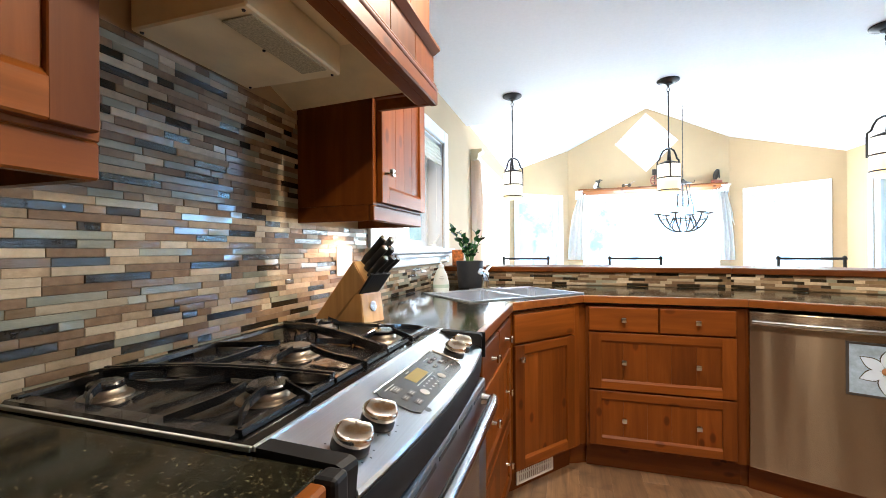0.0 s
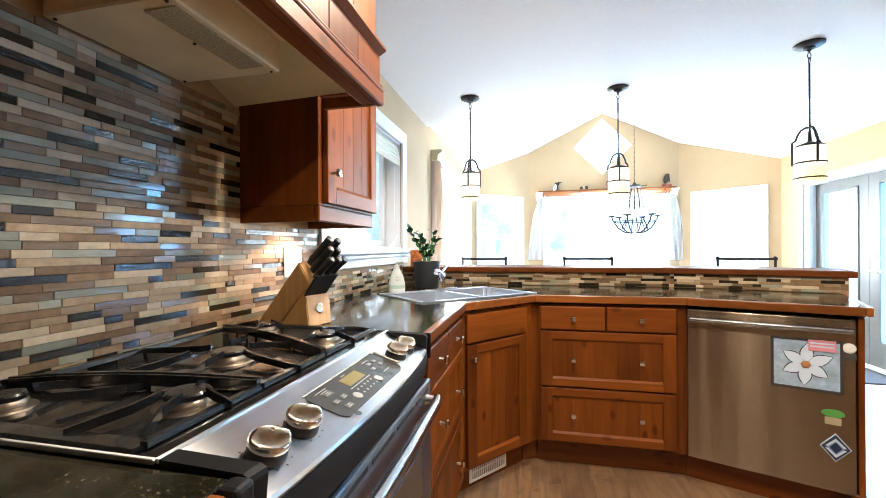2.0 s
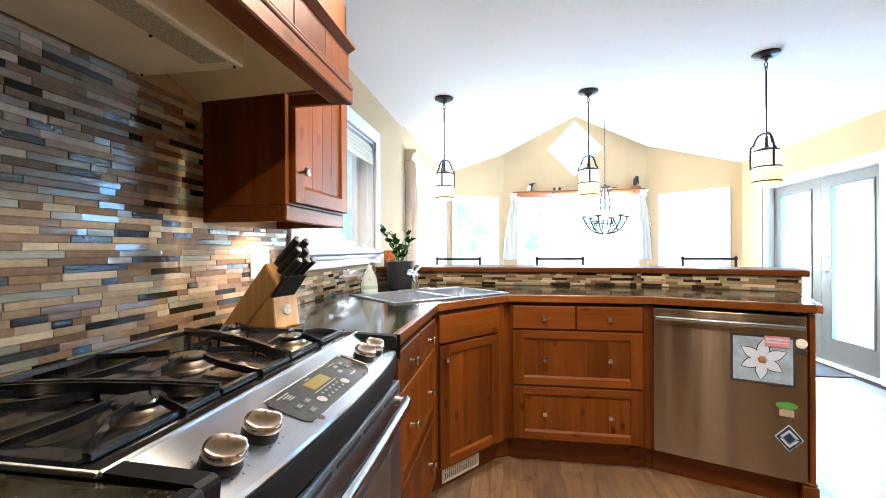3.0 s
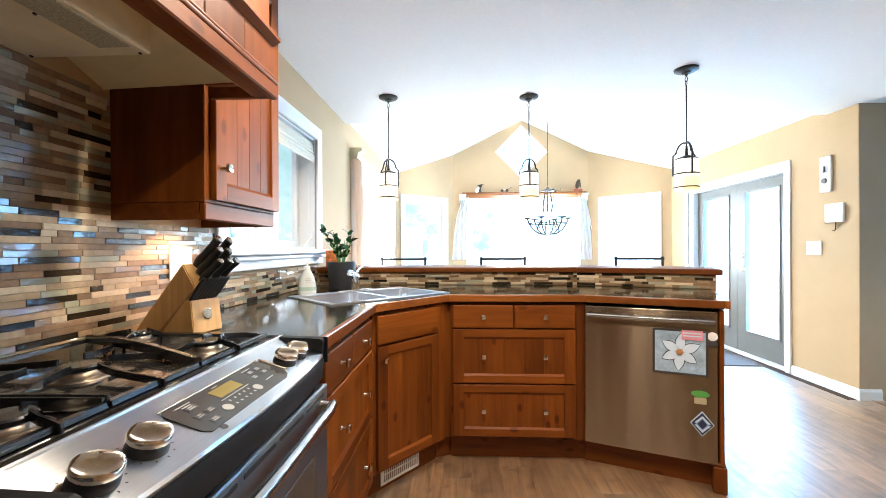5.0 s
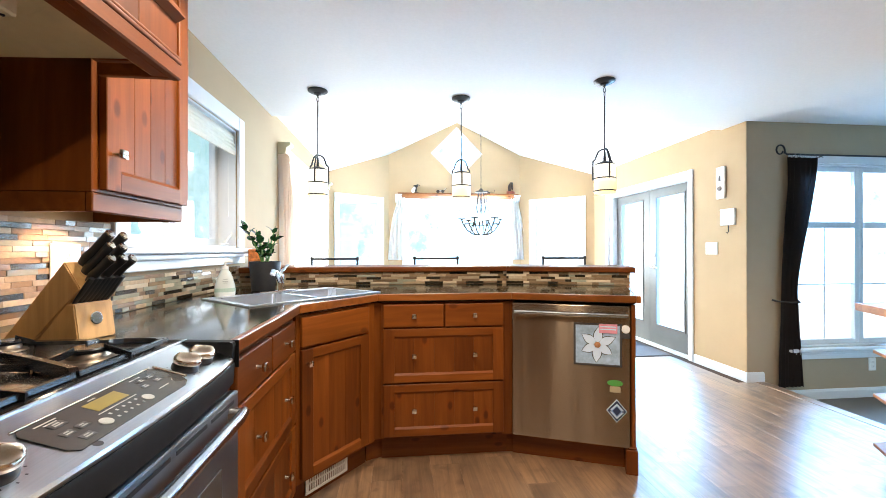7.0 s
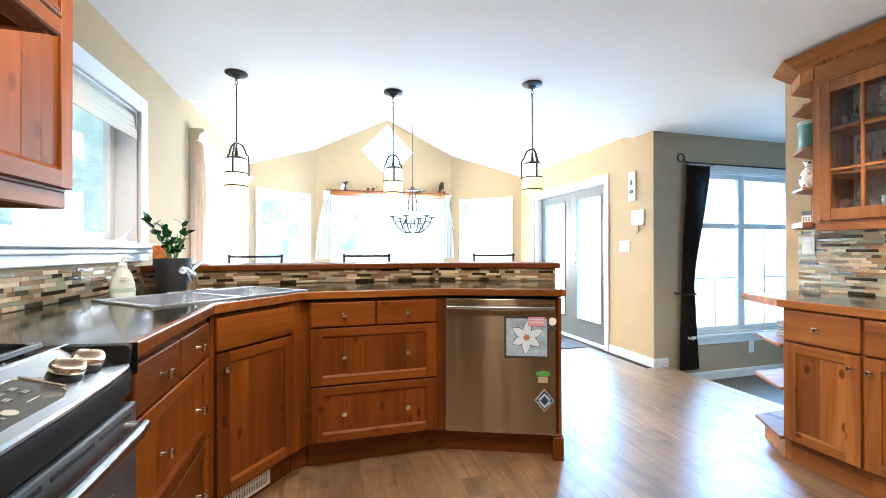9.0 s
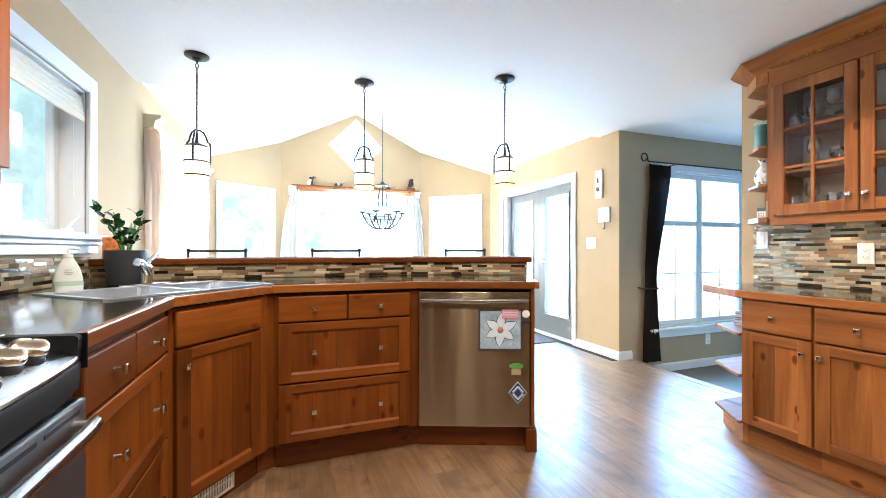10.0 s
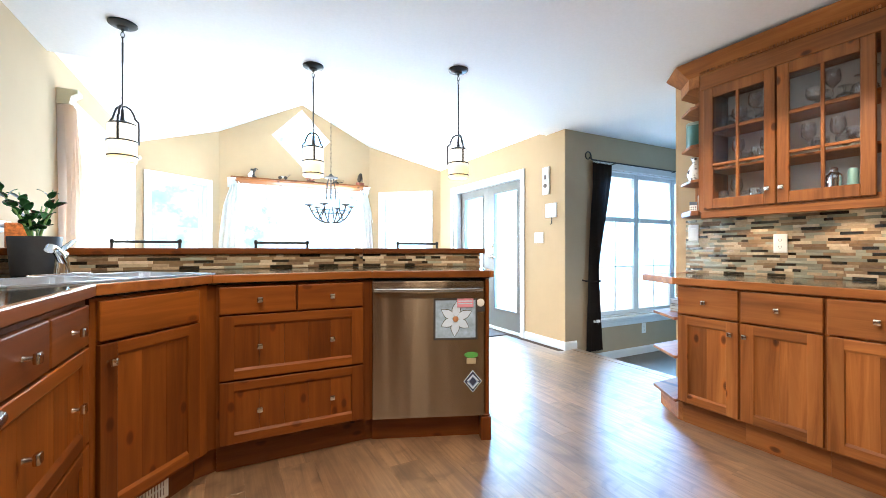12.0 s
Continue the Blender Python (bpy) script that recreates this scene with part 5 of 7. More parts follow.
bmesh.ops.recalc_face_normals(bm, faces=bm.faces)
bmesh.ops.transform(bm, matrix=pose(0, -0.0064, 0, 90, 0, 0), verts=bm.verts)
part("marking", bm, petal_w, mag)

# ---- sink and tap ----
SK = Matrix.Translation((0.014, 2.572, 0.914)) @ Matrix.Rotation(radians(46), 4, "Z")
sink = thing("kitchen_sink", SK, "double-bowl stainless sink set into the corner counter", "sink")
SW, SD = 0.735, 0.47
bowls = [(-SW / 2 + 0.028, -0.012, -SD / 2 + 0.026, SD / 2 - 0.080), (0.012, SW / 2 - 0.028, -SD / 2 + 0.026, SD / 2 - 0.080)]
bm = B()
xs = [-SW / 2, bowls[0][0], bowls[0][1], bowls[1][0], bowls[1][1], SW / 2]
ys = [-SD / 2, bowls[0][2], bowls[0][3], SD / 2]
for i in range(5):
    for j in range(3):
        if j == 1 and i in (1, 3):
            continue
        box(bm, (xs[i], ys[j], 0.0005), (xs[i + 1], ys[j + 1], 0.006))
bmesh.ops.remove_doubles(bm, verts=bm.verts, dist=1e-4)
part("rim", bm, sink_steel, sink)
for x0, x1, y0, y1 in bowls:
    bm = B()
    d = -0.16
    top = [(x0, y0, 0.005), (x1, y0, 0.005), (x1, y1, 0.005), (x0, y1, 0.005)]
    low = [(x0 + 0.02, y0 + 0.02, d), (x1 - 0.02, y0 + 0.02, d), (x1 - 0.02, y1 - 0.02, d), (x0 + 0.02, y1 - 0.02, d)]
    a, b = [bm.verts.new(v) for v in top], [bm.verts.new(v) for v in low]
    bm.faces.new(b)
    for k in range(4):
        bm.faces.new((a[k], a[(k + 1) % 4], b[(k + 1) % 4], b[k]))
    bmesh.ops.bevel(bm, geom=[e_ for e_ in bm.edges if not e_.is_boundary], offset=0.03, segments=4, affect="EDGES")
    bowl = part("bowl", bm, sink_steel, sink, smooth=True)
    bm = B()
    lathe(bm, [(0.040, d + 0.001), (0.036, d + 0.004), (0.020, d + 0.002)], 20, pose((x0 + x1) / 2, (y0 + y1) / 2, 0), close=True)
    part("drain", bm, chrome, bowl, smooth=True)
tap = thing("kitchen_tap", SK @ pose(0.02, SD / 2 - 0.040, 0.0065), "chrome single-lever kitchen tap behind the sink", "tap")
bm = B()
prism(bm, [(0.115 * math.cos(a), 0.026 * math.sin(a)) for a in [radians(15 * k) for k in range(24)]], 0.0, 0.010, 0.003)
part("base_plate", bm, chrome, tap, smooth=True)
bm = B()
lathe(bm, [(0.026, 0.010), (0.024, 0.03), (0.021, 0.075), (0.024, 0.085), (0.018, 0.098), (0.006, 0.104)], 22, close=True)
part("tap_body", bm, chrome, tap, smooth=True)
bm = B()
tube(bm, [(0, -0.008, 0.055), (-0.022, -0.022, 0.088), (-0.050, -0.042, 0.110), (-0.072, -0.058, 0.114), (-0.080, -0.064, 0.102)], [0.016, 0.0155, 0.015, 0.016, 0.015], 12)
part("spout", bm, chrome, tap, smooth=True)
bm = B()
tube(bm, [(0, 0, 0.095), (0.012, 0.005, 0.112), (0.050, 0.020, 0.140), (0.066, 0.026, 0.146)], [0.010, 0.011, 0.008, 0.006], 10)
part("lever", bm, chrome, tap, smooth=True)

# ---- soap bottle ----
soap = thing("soap_bottle", pose(-0.338, 2.565, 0.9145, 0, 0, 25), "white soap dispenser bottle with a pump", "soap bottle")
soap_p = plain("pearl_white_bottle", (0.60, 0.63, 0.60), 0.3, noise_scale=12, spread_by=0.03, coat=0.2)
bm = B()
prof = [(0.034, 0.0), (0.037, 0.006), (0.038, 0.030), (0.036, 0.060), (0.028, 0.100), (0.017, 0.128), (0.013, 0.136), (0.013, 0.142)]
lathe(bm, prof, 24, Matrix.Diagonal((1.25, 0.85, 1, 1)), close=True)
part("bottle", bm, soap_p, soap, smooth=True)
bm = B()
lathe(bm, [(0.0155, 0.1425), (0.0155, 0.156), (0.005, 0.158), (0.005, 0.176)], 16, close=True)
tube(bm, [(0, 0, 0.176), (0.012, 0, 0.180), (0.036, 0, 0.176)], [0.008, 0.008, 0.005], 8)
part("pump", bm, white_plastic, soap, smooth=True)
bm = B()
lathe(bm, [(0.0382, 0.026), (0.0388, 0.028), (0.0378, 0.044), (0.0365, 0.046)], 24, Matrix.Diagonal((1.25, 0.85, 1, 1)))
part("label_band", bm, plain("sage_label", (0.36, 0.47, 0.40), 0.5), soap, "sage green band")
bm = B()
for z, w in ((0.090, 0.020), (0.080, 0.026), (0.072, 0.018)):
    box(bm, (-w / 2, -0.0325 + (z - 0.072) * 0.25, z - 0.0014), (w / 2, -0.0275 + (z - 0.072) * 0.25, z + 0.0014))
part("marking", bm, plain("grey_print", (0.35, 0.38, 0.36), 0.6), soap)

# ---- plant ----
plant = thing("potted_plant", pose(-0.248, 2.90, 0.9145), "glossy green plant in a matte black pot", "potted plant")
bm = B()
lathe(bm, [(0.072, 0.0), (0.076, 0.004), (0.088, 0.163), (0.088, 0.169), (0.081, 0.169), (0.078, 0.138)], 36, close=True)
part("pot", bm, plain("matte_black_pot", (0.020, 0.021, 0.024), 0.5, noise_scale=25, spread_by=0.2), plant, smooth=True)
bm = B()
lathe(bm, [(0.0775, 0.128), (0.077, 0.134), (0.04, 0.139)], 24, close=True)
part("soil", bm, plain("dark_potting_soil", (0.03, 0.02, 0.014), 0.95, noise_scale=120, spread_by=0.5, bump=0.8), plant)
leaf_mat = plain("glossy_green_leaf", (0.022, 0.088, 0.026), 0.25, noise_scale=14, spread_by=0.35, coat=0.3)
stem_mat = plain("green_stem", (0.10, 0.22, 0.05), 0.4, noise_scale=30, spread_by=0.2)


def leaf_bm(length, width):
    bm = B()
    rows = []
    for i in range(8):
        s = i / 7
        w = width * math.sin(math.pi * min(1, 0.06 + 0.94 * s ** 0.75)) ** 0.8
        z = 0.18 * length * math.sin(math.pi * s * 0.8)
        rows.append([bm.verts.new((k * w, length * s, z + 0.10 * abs(k) * width)) for k in (-1, -0.5, 0, 0.5, 1)])
    for p, q in zip(rows, rows[1:]):
        for k in range(4):
            bm.faces.new((p[k], p[k + 1], q[k + 1], q[k]))
    bmesh.ops.remove_doubles(bm, verts=bm.verts, dist=2e-4)
    bmesh.ops.solidify(bm, geom=bm.faces[:], thickness=0.0008)
    return bm


leaf_meshes = [mesh_of("leaf", leaf_bm(l, w), leaf_mat, True) for l, w in ((0.052, 0.0175), (0.060, 0.020), (0.046, 0.0165))]
rnd = random.Random(7)
for az, lean, height in ((25, 10, 0.25), (165, 12, 0.23), (215, 26, 0.28), (330, 26, 0.21), (90, 18, 0.18), (250, 12, 0.19)):
    a, l = radians(az), radians(lean)
    pts = []
    for i in range(7):
        s = i / 6
        out = math.sin(l) * height * (s ** 1.5)
        pts.append(Vector((0.012 * math.cos(a) + out * math.cos(a), 0.012 * math.sin(a) + out * math.sin(a), 0.13 + height * s * math.cos(l * 0.7))))
    bm = B()
    tube(bm, pts, [0.0065, 0.006, 0.0055, 0.005, 0.0042, 0.0034, 0.002], 8)
    stem = part("stem", bm, stem_mat, plant, smooth=True)
    n = int(height / 0.046)
    for k in range(n):
        s = 0.34 + 0.66 * k / (n - 1)
        p = pts[min(5, int(s * 6))].lerp(pts[min(6, int(s * 6) + 1)], s * 6 - int(s * 6))
        for side in (-1, 1):
            if k == n - 1 and side == 1:
                continue
            turn = math.degrees(a) - 90 + side * rnd.uniform(55, 80) + (90 if k % 2 else 0)
            lf = new("leaf", leaf_meshes[rnd.randrange(3)])
            lf.parent = stem
            lf.matrix_local = Matrix.Translation(p) @ Matrix.Rotation(radians(turn), 4, "Z") @ Matrix.Rotation(radians(rnd.uniform(15, 50)), 4, "X") @ Matrix.Rotation(radians(rnd.uniform(-20, 20)), 4, "Y")

# amber stained-glass block behind the plant
solid("amber_glass_ornament", box(B(), (-0.042, -0.014, 0), (0.042, 0.014, 0.120), 0.004), plain("amber_mosaic_glass", (0.62, 0.19, 0.05), 0.3, noise_scale=60, spread_by=0.6), "small amber mosaic glass ornament on the bar top", "ornament", m=pose(-0.412, 3.216, 1.0365, 0, 0, 15))

# ---- knife block ----
kb = thing("knife_block", pose(-0.505, 1.592, 0.9145, 0, 0, -14), "slanted beech knife block full of black-handled knives", "knife block")
BW = 0.105
XYZ = Matrix(((0, 1, 0, 0), (1, 0, 0, 0), (0, 0, 1, 0), (0, 0, 0, 1)))
bm = B()
extrude(bm, [(0.0, 0.0), (0.100, 0.0), (0.240, 0.136), (0.190, 0.208)], BW, XYZ)
bmesh.ops.recalc_face_normals(bm, faces=bm.faces)
bmesh.ops.bevel(bm, geom=bm.edges[:], offset=0.003, segments=2, affect="EDGES")
part("block", bm, beech, kb)
bm = B()
extrude(bm, [(0.106, 0.0), (0.235, 0.0), (0.221, 0.098), (0.200, 0.0985)], BW, XYZ)
bmesh.ops.recalc_face_normals(bm, faces=bm.faces)
bmesh.ops.bevel(bm, geom=bm.edges[:], offset=0.003, segments=2, affect="EDGES")
part("front_block", bm, beech, kb)
bm = B()
lathe(bm, [(0.017, 0), (0.017, 0.002), (0.015, 0.003)], 24, pose(0.2282, BW / 2, 0.055, 0, 82, 0), close=True)
part("badge", bm, chrome, kb, "round steel badge")
ax = Vector((0.140, 0, 0.136)).normalized()
across = Vector((-0.050, 0, 0.072))
base_ = Vector((0.240, 0, 0.136))
for s, t_, ln in ((0.16, 0.22, 0.10), (0.16, 0.55, 0.10), (0.18, 0.85, 0.095), (0.48, 0.25, 0.115), (0.48, 0.62, 0.11), (0.80, 0.30, 0.125), (0.80, 0.72, 0.12)):
    p0 = base_ + across * s + Vector((0, BW * t_, 0)) + ax * 0.001
    m = Matrix.Translation(p0) @ ax.to_track_quat("Z", "Y").to_matrix().to_4x4()
    bm = B()
    box(bm, (-0.0035, -0.009, 0), (0.0035, 0.009, 0.010), 0.001)
    part("bolster", bm, chrome, kb, m=m)
    bm = B()
    tube(bm, [(0, 0, 0.010), (0, 0.002, 0.03), (0, 0.0, 0.06), (0, -0.003, ln)], [0.0105, 0.0125, 0.0105, 0.0125], 10, Matrix.Diagonal((0.75, 1.1, 1, 1)))
    hd_ = part("knife_handle", bm, black_plastic, kb, "black riveted knife handle", smooth=True, m=m)
    bm = B()
    lathe(bm, [(0.0115, 0.0), (0.0118, 0.004), (0.008, 0.007)], 12, pose(0, -0.003, ln + 0.0003) @ Matrix.Diagonal((0.75, 1.1, 1, 1)), close=True)
    part("end_cap", bm, chrome, hd_, "steel end cap", smooth=True)
for k in range(8):
    p0 = Vector((0.211, 0.010 + k * 0.0122, 0.0985))
    d = Vector((0.62, 0, 0.78))
    m = Matrix.Translation(p0) @ d.to_track_quat("Z", "Y").to_matrix().to_4x4()
    bm = B()
    tube(bm, [(0, 0, 0.0), (0, 0, 0.03), (0, 0, 0.085)], [0.0045, 0.0062, 0.0068], 8, Matrix.Diagonal((1.4, 0.8, 1, 1)))
    part("steak_knife_handle", bm, black_plastic, kb, smooth=True, m=m)

# ---- outlets and switches ----


def plate(name, m, w, h, label, kind):
    ob = thing(name, m, label, "wall plate")
    bm = B()
    box(bm, (-w / 2, -0.006, -h / 2), (w / 2, 0, h / 2), 0.0025, segments=2)
    part("plate", bm, white_plastic, ob)
    if kind == "outlet":
        for z in (-0.02, 0.02):
            bm = B()
            box(bm, (-0.016, -0.0085, z - 0.014), (0.016, -0.0062, z + 0.014), 0.002)
            o = part("socket", bm, white_plastic, ob)
            bm = B()
            box(bm, (-0.008, -0.0088, z - 0.004), (-0.006, -0.0086, z + 0.006))
            box(bm, (0.006, -0.0088, z - 0.004), (0.008, -0.0086, z + 0.006))
            box(bm, (-0.002, -0.0088, z - 0.011), (0.002, -0.0086, z - 0.007))
            part("slot", bm, black_plastic, o)
    else:
        for x in ([0] if w < 0.09 else [-0.023, 0.023]):
            bm = B()
            box(bm, (x - 0.016, -0.0095, -0.032), (x + 0.016, -0.0062, 0.032), 0.0015)
            part("rocker", bm, white_plastic, ob)
    return ob


plate("outlet", pose(XW + 0.009, 1.79, 1.115, 0, 0, 90), 0.115, 0.115, "white double outlet on the mosaic wall", "outlet")
plate("outlet", pose(XE - 0.009, 1.772, 1.065, 0, 0, -90), 0.072, 0.115, "white outlet on the mosaic wall over the hutch", "outlet")
plate("light_switch", pose(XE - 0.009, 2.30, 1.150, 0, 0, -90), 0.072, 0.115, "white rocker switch beside the hutch", "switch")
plate("light_switch", pose(XD - 0.001, 4.02, 1.16, 0, 0, -90), 0.150, 0.118, "white double rocker switch by the glass doors", "switch")
plate("outlet", pose(4.75, CORNER - 0.001, 0.12, 0, 0, 0), 0.072, 0.115, "white outlet low on the living room wall", "outlet")
# wall ornament and intercom
art = thing("wall_plaque", pose(XD - 0.001, 3.892, 1.62, 0, 0, -90), "tall narrow cream plaque on the wall", "plaque")
bm = B()
box(bm, (-0.052, -0.022, 0), (0.052, 0, 0.298), 0.004)
part("plaque", bm, plain("cream_plaque", (0.72, 0.68, 0.60), 0.6, noise_scale=16, spread_by=0.08), art)
bm = B()
box(bm, (-0.026, -0.0245, 0.13), (0.026, -0.0222, 0.255), 0.001)
part("picture", bm, plain("pale_grey_picture", (0.60, 0.59, 0.57), 0.6), art)
bm = B()
tube(bm, [(0, -0.026, 0.165), (0, -0.026, 0.215)], [0.011, 0.006], 8)
part("bottle_relief", bm, plain("grey_relief", (0.16, 0.13, 0.12), 0.6), art, smooth=True)
bm = B()
lathe(bm, [(0.022, 0), (0.02, 0.012)], 16, pose(0, -0.0225, 0.095, 90, 0, 0), close=True)
part("dish_relief", bm, plain("brown_grey_relief", (0.16, 0.13, 0.12), 0.6), art, smooth=True)
art = thing("message_board", pose(XD - 0.001, 3.817, 1.369, 0, 0, -90), "small square white wall panel with a hook", "wall panel")
bm = B()
box(bm, (-0.083, -0.02, 0), (0.083, 0, 0.152), 0.004)
part("panel", bm, white_plastic, art)
part("frame", frame_bm(-0.062, 0.062, 0.02, 0.132, -0.0225, 0.008, 0.0022, 0.0005), plain("grey_bevel", (0.55, 0.54, 0.50), 0.5), art)
bm = B()
tube(bm, [(0.01, -0.01, 0.0), (0.01, -0.012, -0.06), (0.006, -0.02, -0.072), (-0.004, -0.022, -0.066)], 0.004, 8)
part("hook", bm, iron, art)

# ---- pendants ----
def pendant_glass():
    m, t, b = shader("lit_alabaster_shade")
    co = t.nodes.new("ShaderNodeTexCoord")
    sep = t.nodes.new("ShaderNodeSeparateXYZ")
    t.links.new(co.outputs["Object"], sep.inputs[0])
    mr = t.nodes.new("ShaderNodeMapRange")
    mr.inputs["From Min"].default_value, mr.inputs["From Max"].default_value = -0.745, -0.56
    t.links.new(sep.outputs["Z"], mr.inputs["Value"])
    r = ramp(t, [(0.0, (1.0, 0.76, 0.30)), (0.38, (1.0, 0.83, 0.40)), (0.55, (1.0, 0.96, 0.86)), (1.0, (1.0, 0.97, 0.90))])
    t.links.new(mr.outputs[0], r.inputs[0])
    t.links.new(r.outputs[0], b.inputs["Emission Color"])
    b.inputs["Emission Strength"].default_value = 0.62
    b.inputs["Base Color"].default_value = (0.80, 0.74, 0.60, 1)
    b.inputs["Roughness"].default_value = 0.45
    return m


shade_mat = pendant_glass()


def pendant(x, y, label):
    ob = thing("pendant_lamp", pose(x, y, CEIL - 0.001), label, "pendant lamp", "pendants over the bar")
    bm = B()
    lathe(bm, [(0.007, -0.040), (0.010, -0.032), (0.024, -0.028), (0.028, -0.020), (0.056, -0.014), (0.067, -0.007), (0.068, 0.0)], 30, close=True)
    part("canopy", bm, iron, ob, smooth=True)
    bm = B()
    for k, z in enumerate((-0.062, -0.088)):
        pts = [(0.008 * math.cos(a), 0, z + 0.016 * math.sin(a)) for a in [radians(30 * i) for i in range(13)]]
        tube(bm, pts, 0.0022, 6, pose(0, 0, 0, 0, 0, 90 * k))
    tube(bm, [(0, 0, -0.034), (0, 0, -0.048)], 0.004, 8)
    part("chain", bm, iron, ob)
    bm = B()
    tube(bm, [(0, 0, -0.103), (0, 0, -0.470)], 0.0045, 8)
    part("rod", bm, iron, ob)
    for k in range(3):
        a = 120 * k + 25
        bm = B()
        tube(bm, [(0.004, 0, -0.452), (0.016, 0, -0.450), (0.038, 0, -0.462), (0.052, 0, -0.490), (0.058, 0, -0.512), (0.073, 0, -0.524), (0.074, 0, -0.550), (0.074, 0, -0.650)], 0.0054, 8, pose(0, 0, 0, 0, 0, a))
        part("arm", bm, iron, ob, smooth=True)
    bm = B()
    lathe(bm, [(0.066, -0.556), (0.062, -0.548), (0.030, -0.535), (0.010, -0.528), (0.006, -0.470)], 30, close=True)
    part("cap", bm, iron, ob, smooth=True)
    bm = B()
    lathe(bm, [(0.066, -0.745), (0.0675, -0.740), (0.0675, -0.562), (0.066, -0.557)], 36, close=True)
    part("shade", bm, shade_mat, ob, "cream alabaster cylinder, lit", smooth=True)
    for z in (-0.648, -0.730):
        bm = B()
        lathe(bm, [(0.0678, z), (0.0720, z + 0.001), (0.0720, z + 0.007), (0.0678, z + 0.008)], 36)
        part("band", bm, iron, ob, smooth=True)
    return ob


pendant(-0.023, 3.300, "black iron pendant lamp with a cream glass cylinder")
pendant(0.992, 3.345, "black iron pendant lamp with a cream glass cylinder")
pendant(1.885, 2.945, "black iron pendant lamp with a cream glass cylinder")

# ---- chandelier ----
bronze_iron = plain("brown_bronze_iron", (0.050, 0.036, 0.026), 0.55, noise_scale=40, spread_by=0.3)
chand = thing("chandelier", pose(1.49, 5.10, 1.38), "black iron chandelier hanging on a long chain", "chandelier")
bm = B()
z = 0.45
top_z = vault(1.49) - 1.38 - 0.01
pts = [(0.001 * math.sin(i * 1.3), 0.001 * math.cos(i * 1.7), z + (top_z - z) * i / 60) for i in range(61)]
tube(bm, pts, [0.0050 if i % 2 else 0.003 for i in range(61)], 6)
part("chain", bm, bronze_iron, chand)
bm = B()
lathe(bm, [(0.06, top_z - 0.03), (0.062, top_z)], 20, close=True)
part("canopy", bm, bronze_iron, chand)
bm = B()
lathe(bm, [(0.02, 0.43), (0.075, 0.44), (0.078, 0.448), (0.03, 0.462), (0.01, 0.49)], 20, close=True)
part("crown_plate", bm, bronze_iron, chand, smooth=True)
for k in range(6):
    a = 60 * k + 15
    bm = B()
    tube(bm, [(0.03, 0, 0.435), (0.045, 0, 0.36), (0.060, 0, 0.27), (0.050, 0, 0.20)], 0.0055, 6, pose(0, 0, 0, 0, 0, a))
    part("drop_wire", bm, bronze_iron, chand)
bm = B()
tube(bm, [(0.06, 0.0, 0.43), (0.075, 0.02, 0.30), (0.10, 0.03, 0.22), (0.105, 0.03, 0.10), (0.13, 0.02, -0.03), (0.09, 0.01, -0.04)], 0.0035, 6)
part("cable", bm, bronze_iron, chand)
for k in range(6):
    a = 60 * k
    bm = B()
    tube(bm, [(0.040, 0, -0.055), (0.10, 0, -0.045), (0.165, 0, 0.0), (0.215, 0, 0.075), (0.23, 0, 0.12)], 0.0078, 8, pose(0, 0, 0, 0, 0, a))
    arm = part("arm", bm, bronze_iron, chand, smooth=True)
    bm = B()
    lathe(bm, [(0.008, 0.118), (0.048, 0.132), (0.050, 0.136), (0.012, 0.136)], 16, pose(0, 0, 0, 0, 0, a) @ pose(0.23, 0, 0), close=True)
    part("candle_cup", bm, bronze_iron, arm, smooth=True)
    bm = B()
    tube(bm, [(0.135, 0, -0.040), (0.125, 0, 0.02), (0.095, 0, 0.08), (0.085, 0, 0.11)], [0.003, 0.006, 0.008, 0.005], 8, pose(0, 0, 0, 0, 0, a + 30))
    part("iron_leaf", bm, bronze_iron, chand, smooth=True)
bm = B()
pts = [(0.214 * math.cos(radians(10 * i)), 0.214 * math.sin(radians(10 * i)), 0.070) for i in range(37)]
tube(bm, pts, 0.0055, 6)
part("ring", bm, bronze_iron, chand, smooth=True)

# ---- bar stools ----


